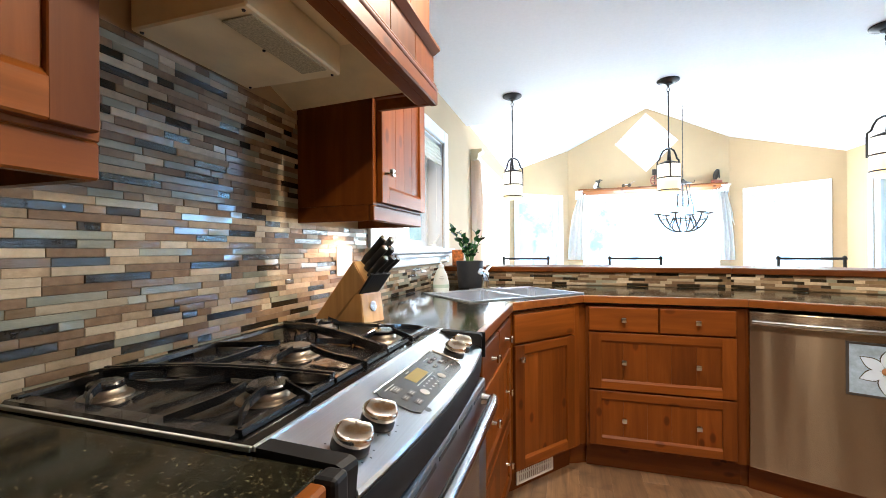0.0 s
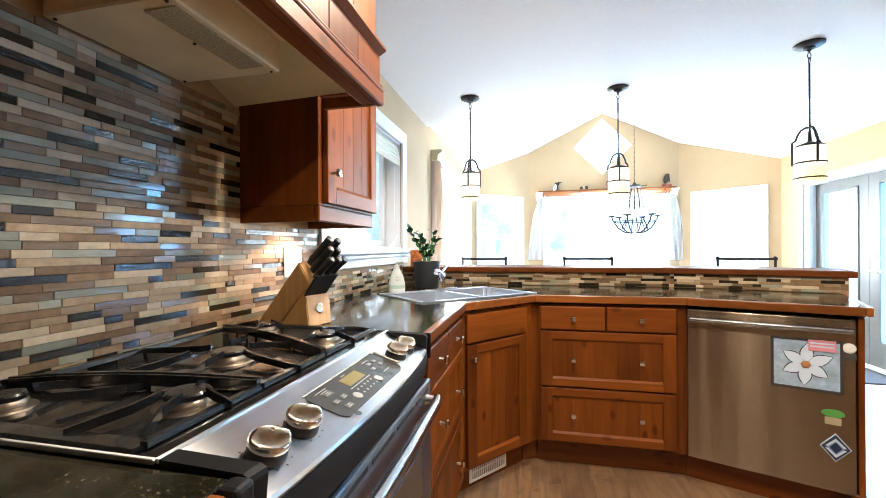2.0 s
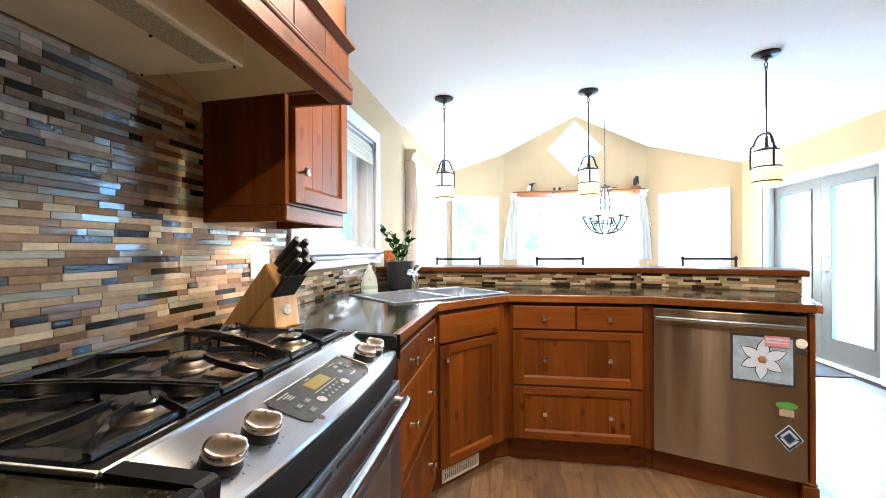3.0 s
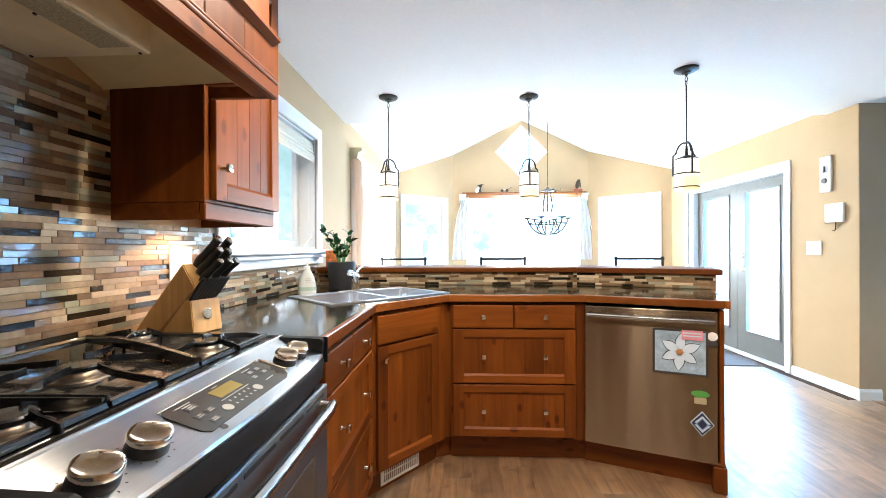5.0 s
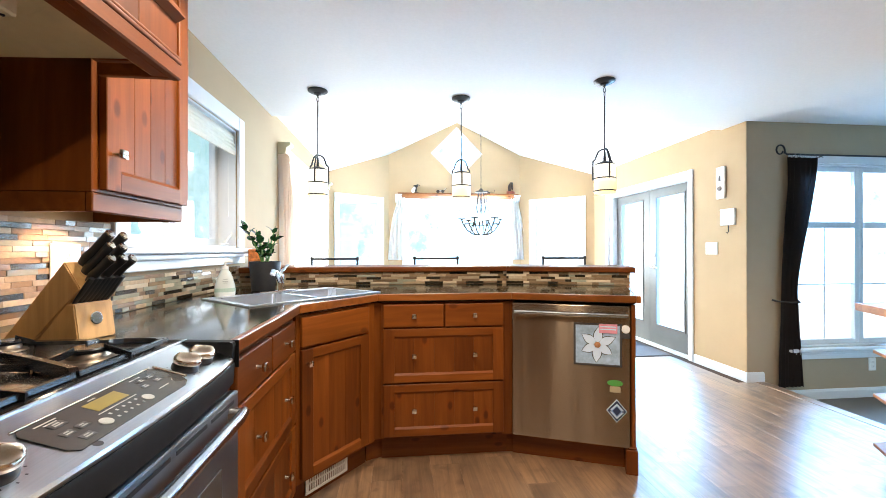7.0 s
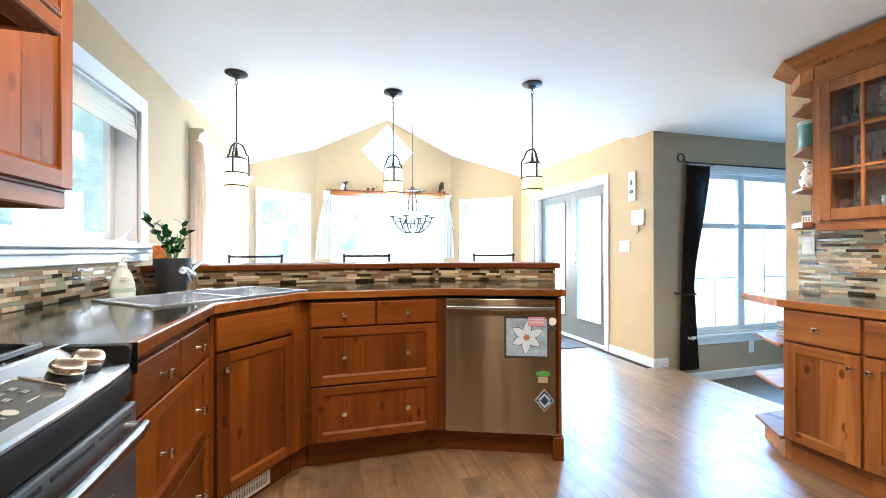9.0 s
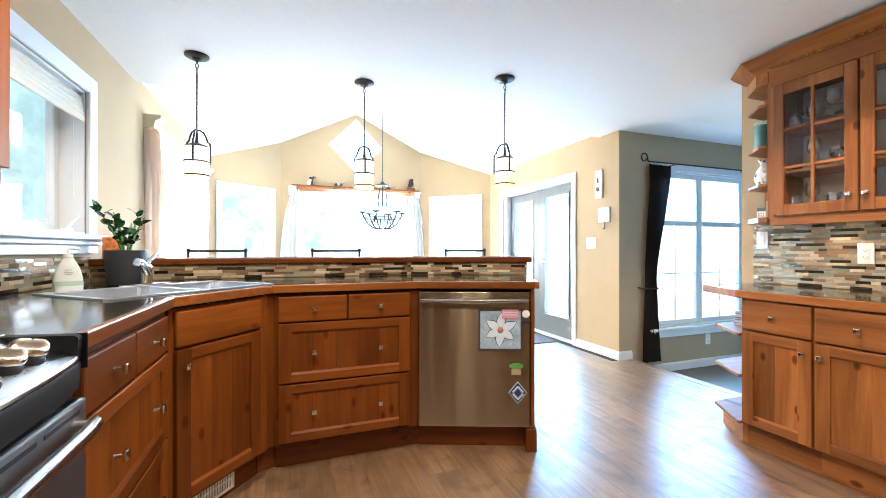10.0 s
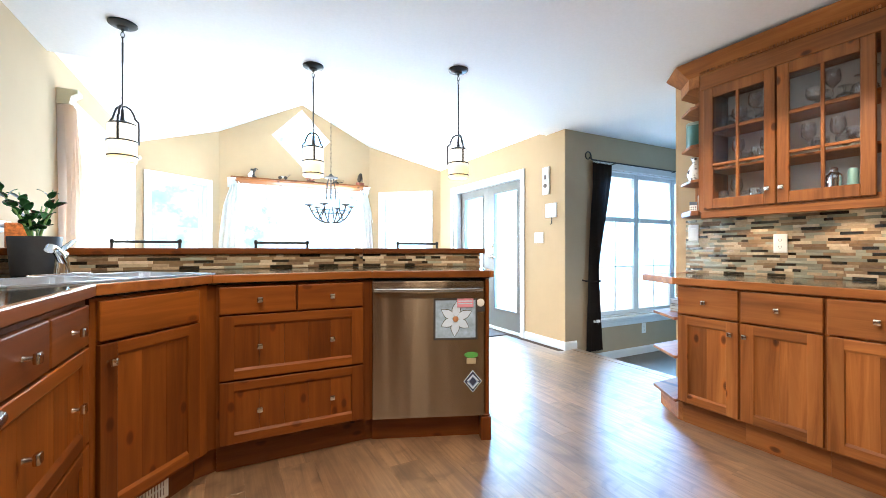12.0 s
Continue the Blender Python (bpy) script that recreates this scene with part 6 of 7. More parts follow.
def stool(p, turn):
    ob = thing("bar_stool", pose(p[0], p[1], 0, 0, 0, turn), "black iron bar stool drawn up to the bar", "bar stool", "stools at the bar")
    w = 0.18
    for sx in (-1, 1):
        bm = B()
        tube(bm, [(sx * 0.20, 0.21, 0), (sx * 0.185, 0.19, 0.66), (sx * w, 0.215, 0.90), (sx * w, 0.222, 1.072)], 0.0095, 8)
        part("back_leg", bm, iron, ob, smooth=True)
        bm = B()
        tube(bm, [(sx * 0.20, -0.20, 0), (sx * 0.17, -0.17, 0.66)], 0.0095, 8)
        part("front_leg", bm, iron, ob, smooth=True)
        bm = B()
        lathe(bm, [(0.004, -0.016), (0.013, -0.008), (0.013, 0.006), (0.004, 0.014)], 12, pose(sx * w, 0.222, 1.084), close=True)
        part("finial", bm, iron, ob, smooth=True)
    bm = B()
    tube(bm, [(-w - 0.012, 0.222, 1.078), (w + 0.012, 0.222, 1.078)], 0.0085, 8)
    part("top_rail", bm, iron, ob, smooth=True)
    bm = B()
    tube(bm, [(-w, 0.219, 0.98), (0, 0.230, 0.985), (w, 0.219, 0.98)], 0.006, 8)
    part("back_rail", bm, iron, ob, smooth=True)
    bm = B()
    box(bm, (-0.20, -0.19, 0.665), (0.20, 0.20, 0.715), 0.018, segments=3)
    part("seat", bm, plain("dark_seat_leather", (0.03, 0.022, 0.018), 0.5, noise_scale=60, spread_by=0.2, bump=0.1), ob, smooth=True)
    for z in (0.22,):
        bm = B()
        tube(bm, [(-0.19, -0.19, z), (0.19, -0.19, z), (0.19, 0.2, z), (-0.19, 0.2, z), (-0.19, -0.19, z)], 0.006, 8)
        part("foot_ring", bm, iron, ob)
    return ob


stool((0.02, 3.53), 0)
stool((0.845, 3.56), 0)
stool((1.925, 3.53), -4)


def dining_chair(p, turn):
    ob = thing("dining_chair", pose(p[0], p[1], 0, 0, 0, turn), "black iron dining chair in the nook", "chair", "dining chairs")
    for sx in (-1, 1):
        bm = B()
        tube(bm, [(sx * 0.20, -0.20, 0), (sx * 0.195, -0.20, 0.45), (sx * 0.19, -0.235, 0.955)], 0.009, 8)
        part("back_leg", bm, iron, ob, smooth=True)
        bm = B()
        tube(bm, [(sx * 0.20, 0.20, 0), (sx * 0.195, 0.19, 0.45)], 0.009, 8)
        part("front_leg", bm, iron, ob, smooth=True)
    for z in (0.95, 0.80, 0.66):
        bm = B()
        tube(bm, [(-0.205, -0.235, z), (0, -0.25, z - 0.008), (0.205, -0.235, z)], 0.0085, 8)
        part("back_rail", bm, iron, ob, smooth=True)
    bm = B()
    box(bm, (-0.21, -0.21, 0.452), (0.21, 0.21, 0.492), 0.015, segments=2)
    part("seat", bm, plain("dark_chair_leather", (0.03, 0.022, 0.018), 0.5, noise_scale=60, spread_by=0.2, bump=0.1), ob, smooth=True)
    return ob


dining_chair((1.00, 5.55), 0)
dining_chair((1.58, 5.55), 0)

# ---- hutch ----
PINE = (pale_v, pale_h)
HX, HTOP = 2.86, 0.860
HM = Matrix.Translation((HX, 2.016, 0)) @ Matrix.Rotation(radians(-90), 4, "Z")
HD = XE - HX - 0.001
edges = [0.0, 0.335, 0.679, 1.023]
for k in range(3):
    x0, x1 = edges[k], edges[k + 1]
    ob = thing("hutch_cabinet", HM @ pose(x0, 0, 0), "honey pine base cabinet with a drawer over a door", "cabinet", "hutch base cabinets")
    w = x1 - x0
    bm = B()
    box(bm, (0.0003, 0.001, 0.13), (w - 0.0003, HD, HTOP - 0.040))
    part("body", bm, pale_v, ob)
    bm = B()
    box(bm, (0.0003, 0.045, 0.0), (w - 0.0003, 0.065, 0.1295))
    part("toe_kick", bm, pale_h, ob)
    slab_front("drawer", ob, 0.007, w - 0.007, 0.652, 0.810, [(w / 2, 0.732)], PINE)
    kx = w - 0.035 if k in (0, 2) else 0.035
    panel_front("door", ob, 0.007, w - 0.007, 0.140, 0.642, [(kx, 0.580)], stile=0.058, rail=0.055, boards=2, mats=PINE)
# angled open shelves at the hutch's end
ENDY = 2.016
es = thing("end_shelf", Matrix.Identity(4), "open honey pine corner shelves at the hutch's end", "shelf")


def corner_poly(out, x0):
    return [(x0, ENDY + 0.0006), (XE - 0.001, ENDY + 0.0006), (XE - 0.001, ENDY + out), (x0 + 0.16, ENDY + out), (x0, ENDY + 0.03)]


bm = B()
box(bm, (HX + 0.02, ENDY + 0.0008, 0.1305), (XE - 0.001, ENDY + 0.016, 0.819))
part("side_panel", bm, pale_v, es)
for z in (0.115, 0.375, 0.605):
    bm = B()
    pts = corner_poly(0.275, HX)
    pts[0] = (HX, ENDY + 0.0165)
    pts[1] = (XE - 0.001, ENDY + 0.0165)
    prism(bm, pts, z, z + 0.018, 0.003)
    part("shelf", bm, pale_h, es)
bm = B()
pts = [(HX + 0.045, ENDY + 0.0006), (XE - 0.001, ENDY + 0.0006), (XE - 0.001, ENDY + 0.25), (HX + 0.20, ENDY + 0.25), (HX + 0.045, ENDY + 0.03)]
prism(bm, pts, 0.0, 0.1145, 0.003)
part("plinth", bm, pale_h, es)
# books on the end shelf
bz = 0.6235
for k, (w, d, h, c) in enumerate(((0.20, 0.15, 0.016, (0.30, 0.28, 0.26)), (0.19, 0.145, 0.020, (0.62, 0.60, 0.56)), (0.20, 0.14, 0.012, (0.09, 0.08, 0.09)), (0.18, 0.14, 0.022, (0.50, 0.46, 0.42)), (0.19, 0.135, 0.014, (0.22, 0.20, 0.2)))):
    bkm = plain("book_cover", c, 0.5, noise_scale=20, spread_by=0.1)
    bk = thing("book", pose(3.18, 2.145, bz, 0, 0, (4, -3, 6, 0, -5)[k]), "flat book in a stack on the corner shelf", "book", "books on the corner shelf")
    bm = B()
    box(bm, (-w / 2, -d / 2, 0), (w / 2, d / 2, 0.002))
    box(bm, (-w / 2, -d / 2, h - 0.002), (w / 2, d / 2, h - 0.0002))
    box(bm, (w / 2 - 0.002, -d / 2, 0.002), (w / 2, d / 2, h - 0.002))
    part("cover", bm, bkm, bk)
    bm = B()
    box(bm, (-w / 2 + 0.004, -d / 2 + 0.003, 0.0021), (w / 2 - 0.0022, d / 2 - 0.003, h - 0.0021))
    part("pages", bm, white_trim, bk)
    bz += h
# worktop
wt = thing("countertop", Matrix.Identity(4), "grey counter with a pine edge on the hutch", "countertop")
yb = 0.99
outer_ = [Vector((HX - 0.025, yb)), Vector((HX - 0.025, ENDY + 0.02)), Vector((HX + 0.13, ENDY + 0.335)), Vector((XE - 0.001, ENDY + 0.335))]
inner_ = offset_line(outer_, -0.022)
bm = B()
prism(bm, [(p.x, p.y) for p in inner_[::-1]] + [(XE - 0.001, yb)], HTOP - 0.0395, HTOP)
part("slab", bm, counter_stone, wt)
for i in range(3):
    bm = B()
    a, b, b2, a2 = outer_[i], outer_[i + 1], inner_[i + 1], inner_[i]
    prism(bm, [(a.x, a.y), (a2.x, a2.y), (b2.x, b2.y), (b.x, b.y)], HTOP - 0.0395, HTOP + 0.0012, 0.004)
    part("edge_strip", bm, pale_h if i else wood("honey_pine_edge", 1, *PIN), wt)
# glazed wall cabinet
UXF = 3.205
UZ0, UZ1 = 1.272, 2.055
UM = Matrix.Translation((UXF, 2.085, 0)) @ Matrix.Rotation(radians(-90), 4, "Z")
UD = XE - UXF - 0.001
UWD = 0.845
gc = thing("glazed_cabinet", UM, "honey pine wall cabinet with glazed doors and glassware", "cabinet")
bm = B()
box(bm, (0.0, 0.001, UZ0 + 0.0005), (0.018, UD, UZ1 + 0.03))
box(bm, (UWD - 0.018, 0.001, UZ0 + 0.0005), (UWD, UD, UZ1 + 0.03))
box(bm, (0.0185, 0.001, UZ0 + 0.0005), (UWD - 0.0185, UD, UZ0 + 0.028))
box(bm, (0.0185, 0.001, UZ1 + 0.0), (UWD - 0.0185, UD, UZ1 + 0.03))
box(bm, (UWD / 2 - 0.02, 0.001, UZ0 + 0.0285), (UWD / 2 + 0.02, 0.02, UZ1 - 0.0005))
part("body", bm, pale_v, gc)
inner_paint = plain("greyish_cabinet_back", (0.62, 0.58, 0.52), 0.6, noise_scale=6, spread_by=0.1)
bm = B()
box(bm, (0.0185, UD - 0.010, UZ0 + 0.0285), (UWD - 0.0185, UD, UZ1 - 0.0005))
part("back_panel", bm, inner_paint, gc)
SHELF_Z = [UZ0 + 0.028, 1.545, 1.800]
for z in SHELF_Z[1:]:
    bm = B()
    box(bm, (0.019, 0.03, z - 0.014), (UWD - 0.019, UD - 0.0105, z))
    part("shelf", bm, pale_h, gc)
bm = B()
box(bm, (0.001, -0.006, UZ0 - 0.045), (UWD, 0.016, UZ0), 0.004)
box(bm, (0.001, 0.0165, UZ0 - 0.03), (0.018, UD, UZ0 - 0.0005))
part("light_rail", bm, pale_h, gc)
bm = B()
box(bm, (0.0, -0.004, UZ1 + 0.0005), (UWD, 0.0, UZ1 + 0.1015), 0.002)
part("frieze", bm, pale_h, gc)
gm = glass("cabinet_glass", (0.98, 0.98, 0.98), 0.06)
for k, (x0, x1, kx) in enumerate(((0.030, 0.416, 0.388), (0.424, 0.815, 0.452))):
    zb, zt = UZ0 + 0.012, UZ1 - 0.008
    bm = B()
    sw, rw = 0.055, 0.062
    box(bm, (x0, -0.022, zb), (x0 + sw, -0.002, zt), 0.003)
    box(bm, (x1 - sw, -0.022, zb), (x1, -0.002, zt), 0.003)
    box(bm, (x0 + sw - 0.0005, -0.0215, zb), (x1 - sw + 0.0005, -0.0025, zb + rw), 0.003)
    box(bm, (x0 + sw - 0.0005, -0.0215, zt - rw), (x1 - sw + 0.0005, -0.0025, zt), 0.003)
    dr = part("glazed_door", bm, pale_v, gc)
    a0, a1, b0, b1 = x0 + sw, x1 - sw, zb + rw, zt - rw
    bm = B()
    xm = (a0 + a1) / 2
    box(bm, (xm - 0.008, -0.0205, b0), (xm + 0.008, -0.0055, b1), 0.002)
    part("glazing_bar", bm, pale_v, dr)
    for j in (1, 2):
        zz = b0 + (b1 - b0) * j / 3
        for q0, q1 in ((a0, xm - 0.0085), (xm + 0.0085, a1)):
            bm = B()
            box(bm, (q0, -0.020, zz - 0.008), (q1, -0.006, zz + 0.008), 0.002)
            part("glazing_bar", bm, pale_h, dr)
    for j in range(3):
        for q0, q1 in ((a0, xm - 0.008), (xm + 0.008, a1)):
            bm = B()
            box(bm, (q0 - 0.003, -0.011, b0 + (b1 - b0) * j / 3 + 0.006), (q1 + 0.003, -0.009, b0 + (b1 - b0) * (j + 1) / 3 - 0.006))
            g_ = part("pane", bm, gm, dr)
            g_.visible_shadow = False
    knob(dr, kx, zb + 0.085, -0.022)
# crown moulding with a notched band, round the angled end
cr = [Vector((UXF - 0.004, 1.235)), Vector((UXF - 0.004, 2.160)), Vector((UXF + 0.125, 2.295)), Vector((XE - 0.001, 2.295))]
CZ = UZ1 + 0.106
for i in range(3):
    d0 = [0.0, 0.018, 0.026, 0.066, 0.084]
    zs = [CZ - 0.004, CZ + 0.010, CZ + 0.018, CZ + 0.054, CZ + 0.074]
    bm = B()
    lines = [offset_line(cr, d) for d in d0]
    backl = offset_line(cr, -0.02)
    a = [bm.verts.new((l[i].x, l[i].y, z)) for l, z in zip(lines, zs)] + [bm.verts.new((backl[i].x, backl[i].y, zs[-1])), bm.verts.new((backl[i].x, backl[i].y, zs[0]))]
    b = [bm.verts.new((l[i + 1].x, l[i + 1].y, z)) for l, z in zip(lines, zs)] + [bm.verts.new((backl[i + 1].x, backl[i + 1].y, zs[-1])), bm.verts.new((backl[i + 1].x, backl[i + 1].y, zs[0]))]
    n = len(a)
    bm.faces.new(a)
    bm.faces.new(b[::-1])
    for k in range(n):
        bm.faces.new((a[k], a[(k + 1) % n], b[(k + 1) % n], b[k]))
    bmesh.ops.recalc_face_normals(bm, faces=bm.faces)
    part("crown_moulding", bm, wood("pine_crown_%s" % "abc"[i], 1 if i == 0 else 0, *PIN, knots=0), gc, m=UM.inverted())
dent = mesh_of("dentil", box(B(), (-0.004, -0.008, -0.007), (0.004, 0.0, 0.006)), pale_v)
for k in range(66):
    o = new("dentil", dent)
    o.parent = gc
    o.matrix_local = pose(0.01 + k * 0.0126, -0.0205, CZ + 0.001)
# open corner shelves beside the glazed doors
us = thing("corner_shelf", Matrix.Identity(4), "open angled pine shelves beside the glazed cabinet", "shelf")
bm = B()
box(bm, (UXF + 0.003, 2.0855, UZ0 + 0.002), (XE - 0.001, 2.100, UZ1 + 0.03))
part("side_panel", bm, pale_v, us)
bm = B()
box(bm, (XE - 0.014, 2.1005, UZ0 + 0.002), (XE - 0.001, 2.285, UZ1 + 0.03))
part("back_panel", bm, pale_v, us)
UPZ = [UZ0 - 0.022, 1.470, 1.700, 1.952]
for k, z in enumerate(UPZ):
    bm = B()
    prism(bm, [(UXF - 0.002, 2.1006), (XE - 0.0145, 2.1006), (XE - 0.0145, 2.290), (UXF + 0.125, 2.290), (UXF - 0.002, 2.150)], z, z + (0.034 if k == 0 else 0.018), 0.003)
    part("shelf", bm, pale_h, us)
bm = B()
prism(bm, [(UXF - 0.004, 2.091), (XE - 0.002, 2.091), (XE - 0.002, 2.293), (UXF + 0.124, 2.293), (UXF - 0.004, 2.158)], UZ1 + 0.0305, UZ1 + 0.1015)
part("frieze", bm, pale_h, us)

# things on the corner shelves
jar_m = plain("teal_glazed_jar", (0.05, 0.19, 0.17), 0.35, noise_scale=10, spread_by=0.2)
jar = thing("storage_jar", pose(3.335, 2.185, UPZ[2] + 0.0185), "teal cylindrical jar with a pale band", "jar")
bm = B()
lathe(bm, [(0.060, 0), (0.063, 0.004), (0.063, 0.150), (0.060, 0.153)], 30, close=True)
part("jar", bm, jar_m, jar, smooth=True)
bm = B()
lathe(bm, [(0.0625, 0.1535), (0.065, 0.155), (0.065, 0.170), (0.060, 0.174)], 30, close=True)
part("lid", bm, plain("pale_teal_lid", (0.30, 0.42, 0.38), 0.4), jar, smooth=True)
vase_m, t, b = shader("floral_porcelain")
co, _ = spread(t, (1, 1, 1))
vo = node(t, "ShaderNodeTexVoronoi", Scale=38.0)
t.links.new(co, vo.inputs["Vector"])
rr = ramp(t, [(0.15, (0.04, 0.04, 0.05)), (0.3, (0.35, 0.33, 0.33)), (0.45, (0.80, 0.79, 0.76))])
t.links.new(vo.outputs["Distance"], rr.inputs[0])
t.links.new(rr.outputs[0], b.inputs["Base Color"])
b.inputs["Roughness"].default_value = 0.25
vase = thing("porcelain_vase", pose(3.315, 2.18, UPZ[1] + 0.0185), "white porcelain jug with dark flowers", "vase")
bm = B()
lathe(bm, [(0.034, 0), (0.036, 0.004), (0.050, 0.040), (0.052, 0.065), (0.040, 0.100), (0.024, 0.122), (0.022, 0.140), (0.032, 0.164), (0.028, 0.162), (0.018, 0.140)], 28, close=True)
part("body", bm, vase_m, vase, smooth=True)
bm = B()
tube(bm, [(0.045, 0, 0.06), (0.072, 0, 0.085), (0.070, 0, 0.115), (0.030, 0, 0.138)], 0.005, 8)
part("handle", bm, vase_m, vase, smooth=True)
roof_m = plain("dark_blue_glaze", (0.05, 0.07, 0.11), 0.3)
for x, y, w, h in ((3.275, 2.175, 0.042, 0.066), (3.33, 2.15, 0.046, 0.110)):
    hs = thing("model_house", pose(x, y, UPZ[0] + 0.0345, 0, 0, -60), "tiny white porcelain house on the shelf", "ornament", "miniature houses")
    bm = B()
    box(bm, (-w / 2, -w / 2.6, 0), (w / 2, w / 2.6, h * 0.62), 0.001)
    bmesh.ops.recalc_face_normals(bm, faces=bm.faces)
    part("wall", bm, white_plastic, hs)
    bm = B()
    extrude(bm, [(-w / 2.4, h * 0.622), (w / 2.4, h * 0.622), (0.006, h), (-0.006, h)], w * 1.02, pose(-w * 0.51, 0, 0))
    part("roof", bm, roof_m if h < 0.08 else white_plastic, hs)
    for i in (-0.28, 0.0, 0.28):
        for j in (0.2, 0.42):
            bm = B()
            box(bm, (i * w - 0.003, -w / 2.6 - 0.0006, j * h - 0.005), (i * w + 0.003, -w / 2.6 - 0.0001, j * h + 0.005))
            part("window", bm, roof_m, hs)

# glassware behind the glazed doors


def stemware(x, y, z, kind, flip=False):
    m = UM @ pose(x, y, z + 0.0006)
    if kind == "wine":
        prof = [(0.030, 0.0), (0.030, 0.002), (0.004, 0.006), (0.0035, 0.070), (0.012, 0.078), (0.030, 0.100), (0.034, 0.125), (0.028, 0.165), (0.0268, 0.165), (0.0325, 0.125), (0.0285, 0.101), (0.008, 0.081)]
        label, h = "clear stemmed wine glass in the hutch", 0.165
    elif kind == "bowl":
        prof = [(0.028, 0.0), (0.028, 0.003), (0.006, 0.008), (0.006, 0.03), (0.034, 0.046), (0.042, 0.070), (0.038, 0.100), (0.0365, 0.100), (0.040, 0.070), (0.032, 0.049), (0.004, 0.035)]
        label, h = "clear round goblet in the hutch", 0.100
    else:
        prof = [(0.026, 0.0), (0.027, 0.003), (0.031, 0.100), (0.0295, 0.100), (0.0255, 0.008)]
        label, h = "clear tumbler in the hutch", 0.100
    bm = B()
    lathe(bm, prof, 18, close=True)
    if flip:
        bmesh.ops.transform(bm, matrix=Matrix.Translation((0, 0, h)) @ Matrix.Rotation(math.pi, 4, "X"), verts=bm.verts)
    bmesh.ops.recalc_face_normals(bm, faces=bm.faces)
    g = solid("drinking_glass", bm, cup_glass, label, "glass", "", "glassware in the hutch", m, True)
    g.visible_shadow = False
    return g


rnd = random.Random(11)
rows_ = {0: ("wine", "bowl", "tumbler"), 1: ("bowl", "wine", "bowl"), 2: ("bowl", "wine", "bowl")}
for level, z in enumerate(SHELF_Z):
    for k in range(8):
        x = 0.085 + k * 0.092 + rnd.uniform(-0.012, 0.012)
        if abs(x - UWD / 2) < 0.04 or (level == 0 and 4 < k):
            continue
        for y in (0.085, 0.19):
            if rnd.random() < (0.97 if x > 0.42 else 0.85):
                stemware(x + rnd.uniform(-0.01, 0.01), y + rnd.uniform(-0.01, 0.01), z, rows_[level][rnd.randrange(3)], level == 2 and rnd.random() < 0.6)
shaker = thing("cocktail_shaker", UM @ pose(0.625, 0.10, SHELF_Z[0] + 0.0006), "steel cocktail shaker among the glasses", "shaker")
bm = B()
lathe(bm, [(0.030, 0), (0.032, 0.004), (0.036, 0.095), (0.036, 0.100)], 24, close=True)
part("cup", bm, chrome, shaker, smooth=True)
bm = B()
lathe(bm, [(0.036, 0.1005), (0.033, 0.118), (0.018, 0.132), (0.018, 0.150), (0.012, 0.156)], 24, close=True)
part("cap", bm, chrome, shaker, smooth=True)
bm = B()
lathe(bm, [(0.020, 0), (0.021, 0.003), (0.021, 0.125), (0.016, 0.140)], 20, close=True)
solid("canister", bm, plain("aqua_tin", (0.30, 0.52, 0.45), 0.3), "slim aqua canister beside the shaker", "canister", m=UM @ pose(0.70, 0.095, SHELF_Z[0] + 0.0006), smooth=True)
puck(3.36, 1.865, 1.2715, "small warm puck light under the glazed cabinet", 1.5)
puck(3.36, 1.435, 1.2715, "small warm puck light under the glazed cabinet", 1.5)

# ---- kitchen window blind and latch ----
linen = plain("cream_linen", (0.72, 0.68, 0.58), 0.9, noise_scale=160, spread_by=0.06, bump=0.3)
blind = thing("roman_blind", pose(XW - 0.03, KW[0] + 0.016, KW[3] - 0.013, 0, 0, 90), "cream roman blind pulled up in folds", "blind")
wb = KW[1] - KW[0] - 0.032
for k in range(5):
    bm = B()
    z1_ = -k * 0.024
    extrude(bm, [(0.0, z1_), (-0.012 - 0.003 * k, z1_ - 0.012), (-0.022 - 0.003 * k, z1_ - 0.034), (-0.016 - 0.003 * k, z1_ - 0.052), (-0.004, z1_ - 0.044), (0.012, z1_ - 0.02)], wb)
    part("fold", bm, linen, blind, smooth=True)
bm = B()
tube(bm, [(wb - 0.05, -0.005, -0.16), (wb - 0.05, -0.005, -0.52)], 0.0015, 6)
tube(bm, [(wb - 0.05, -0.005, -0.52), (wb - 0.05, -0.005, -0.545)], [0.003, 0.005], 8)
part("cord", bm, white_plastic, blind)
latch = thing("window_crank", pose(XW - 0.055, 3.10, KW[2] + 0.013, 0, 0, 90), "white casement crank on the window ledge", "crank")
bm = B()
box(bm, (-0.05, -0.012, 0), (0.05, 0.012, 0.018), 0.005, segments=2)
tube(bm, [(0.0, -0.005, 0.015), (0.02, -0.02, 0.05), (0.05, -0.03, 0.075)], [0.009, 0.007, 0.006], 8)
lathe(bm, [(0.007, 0), (0.010, 0.01), (0.007, 0.022)], 12, pose(0.052, -0.03, 0.070), close=True)
part("crank", bm, white_plastic, latch, smooth=True)

# ---- curtains ----


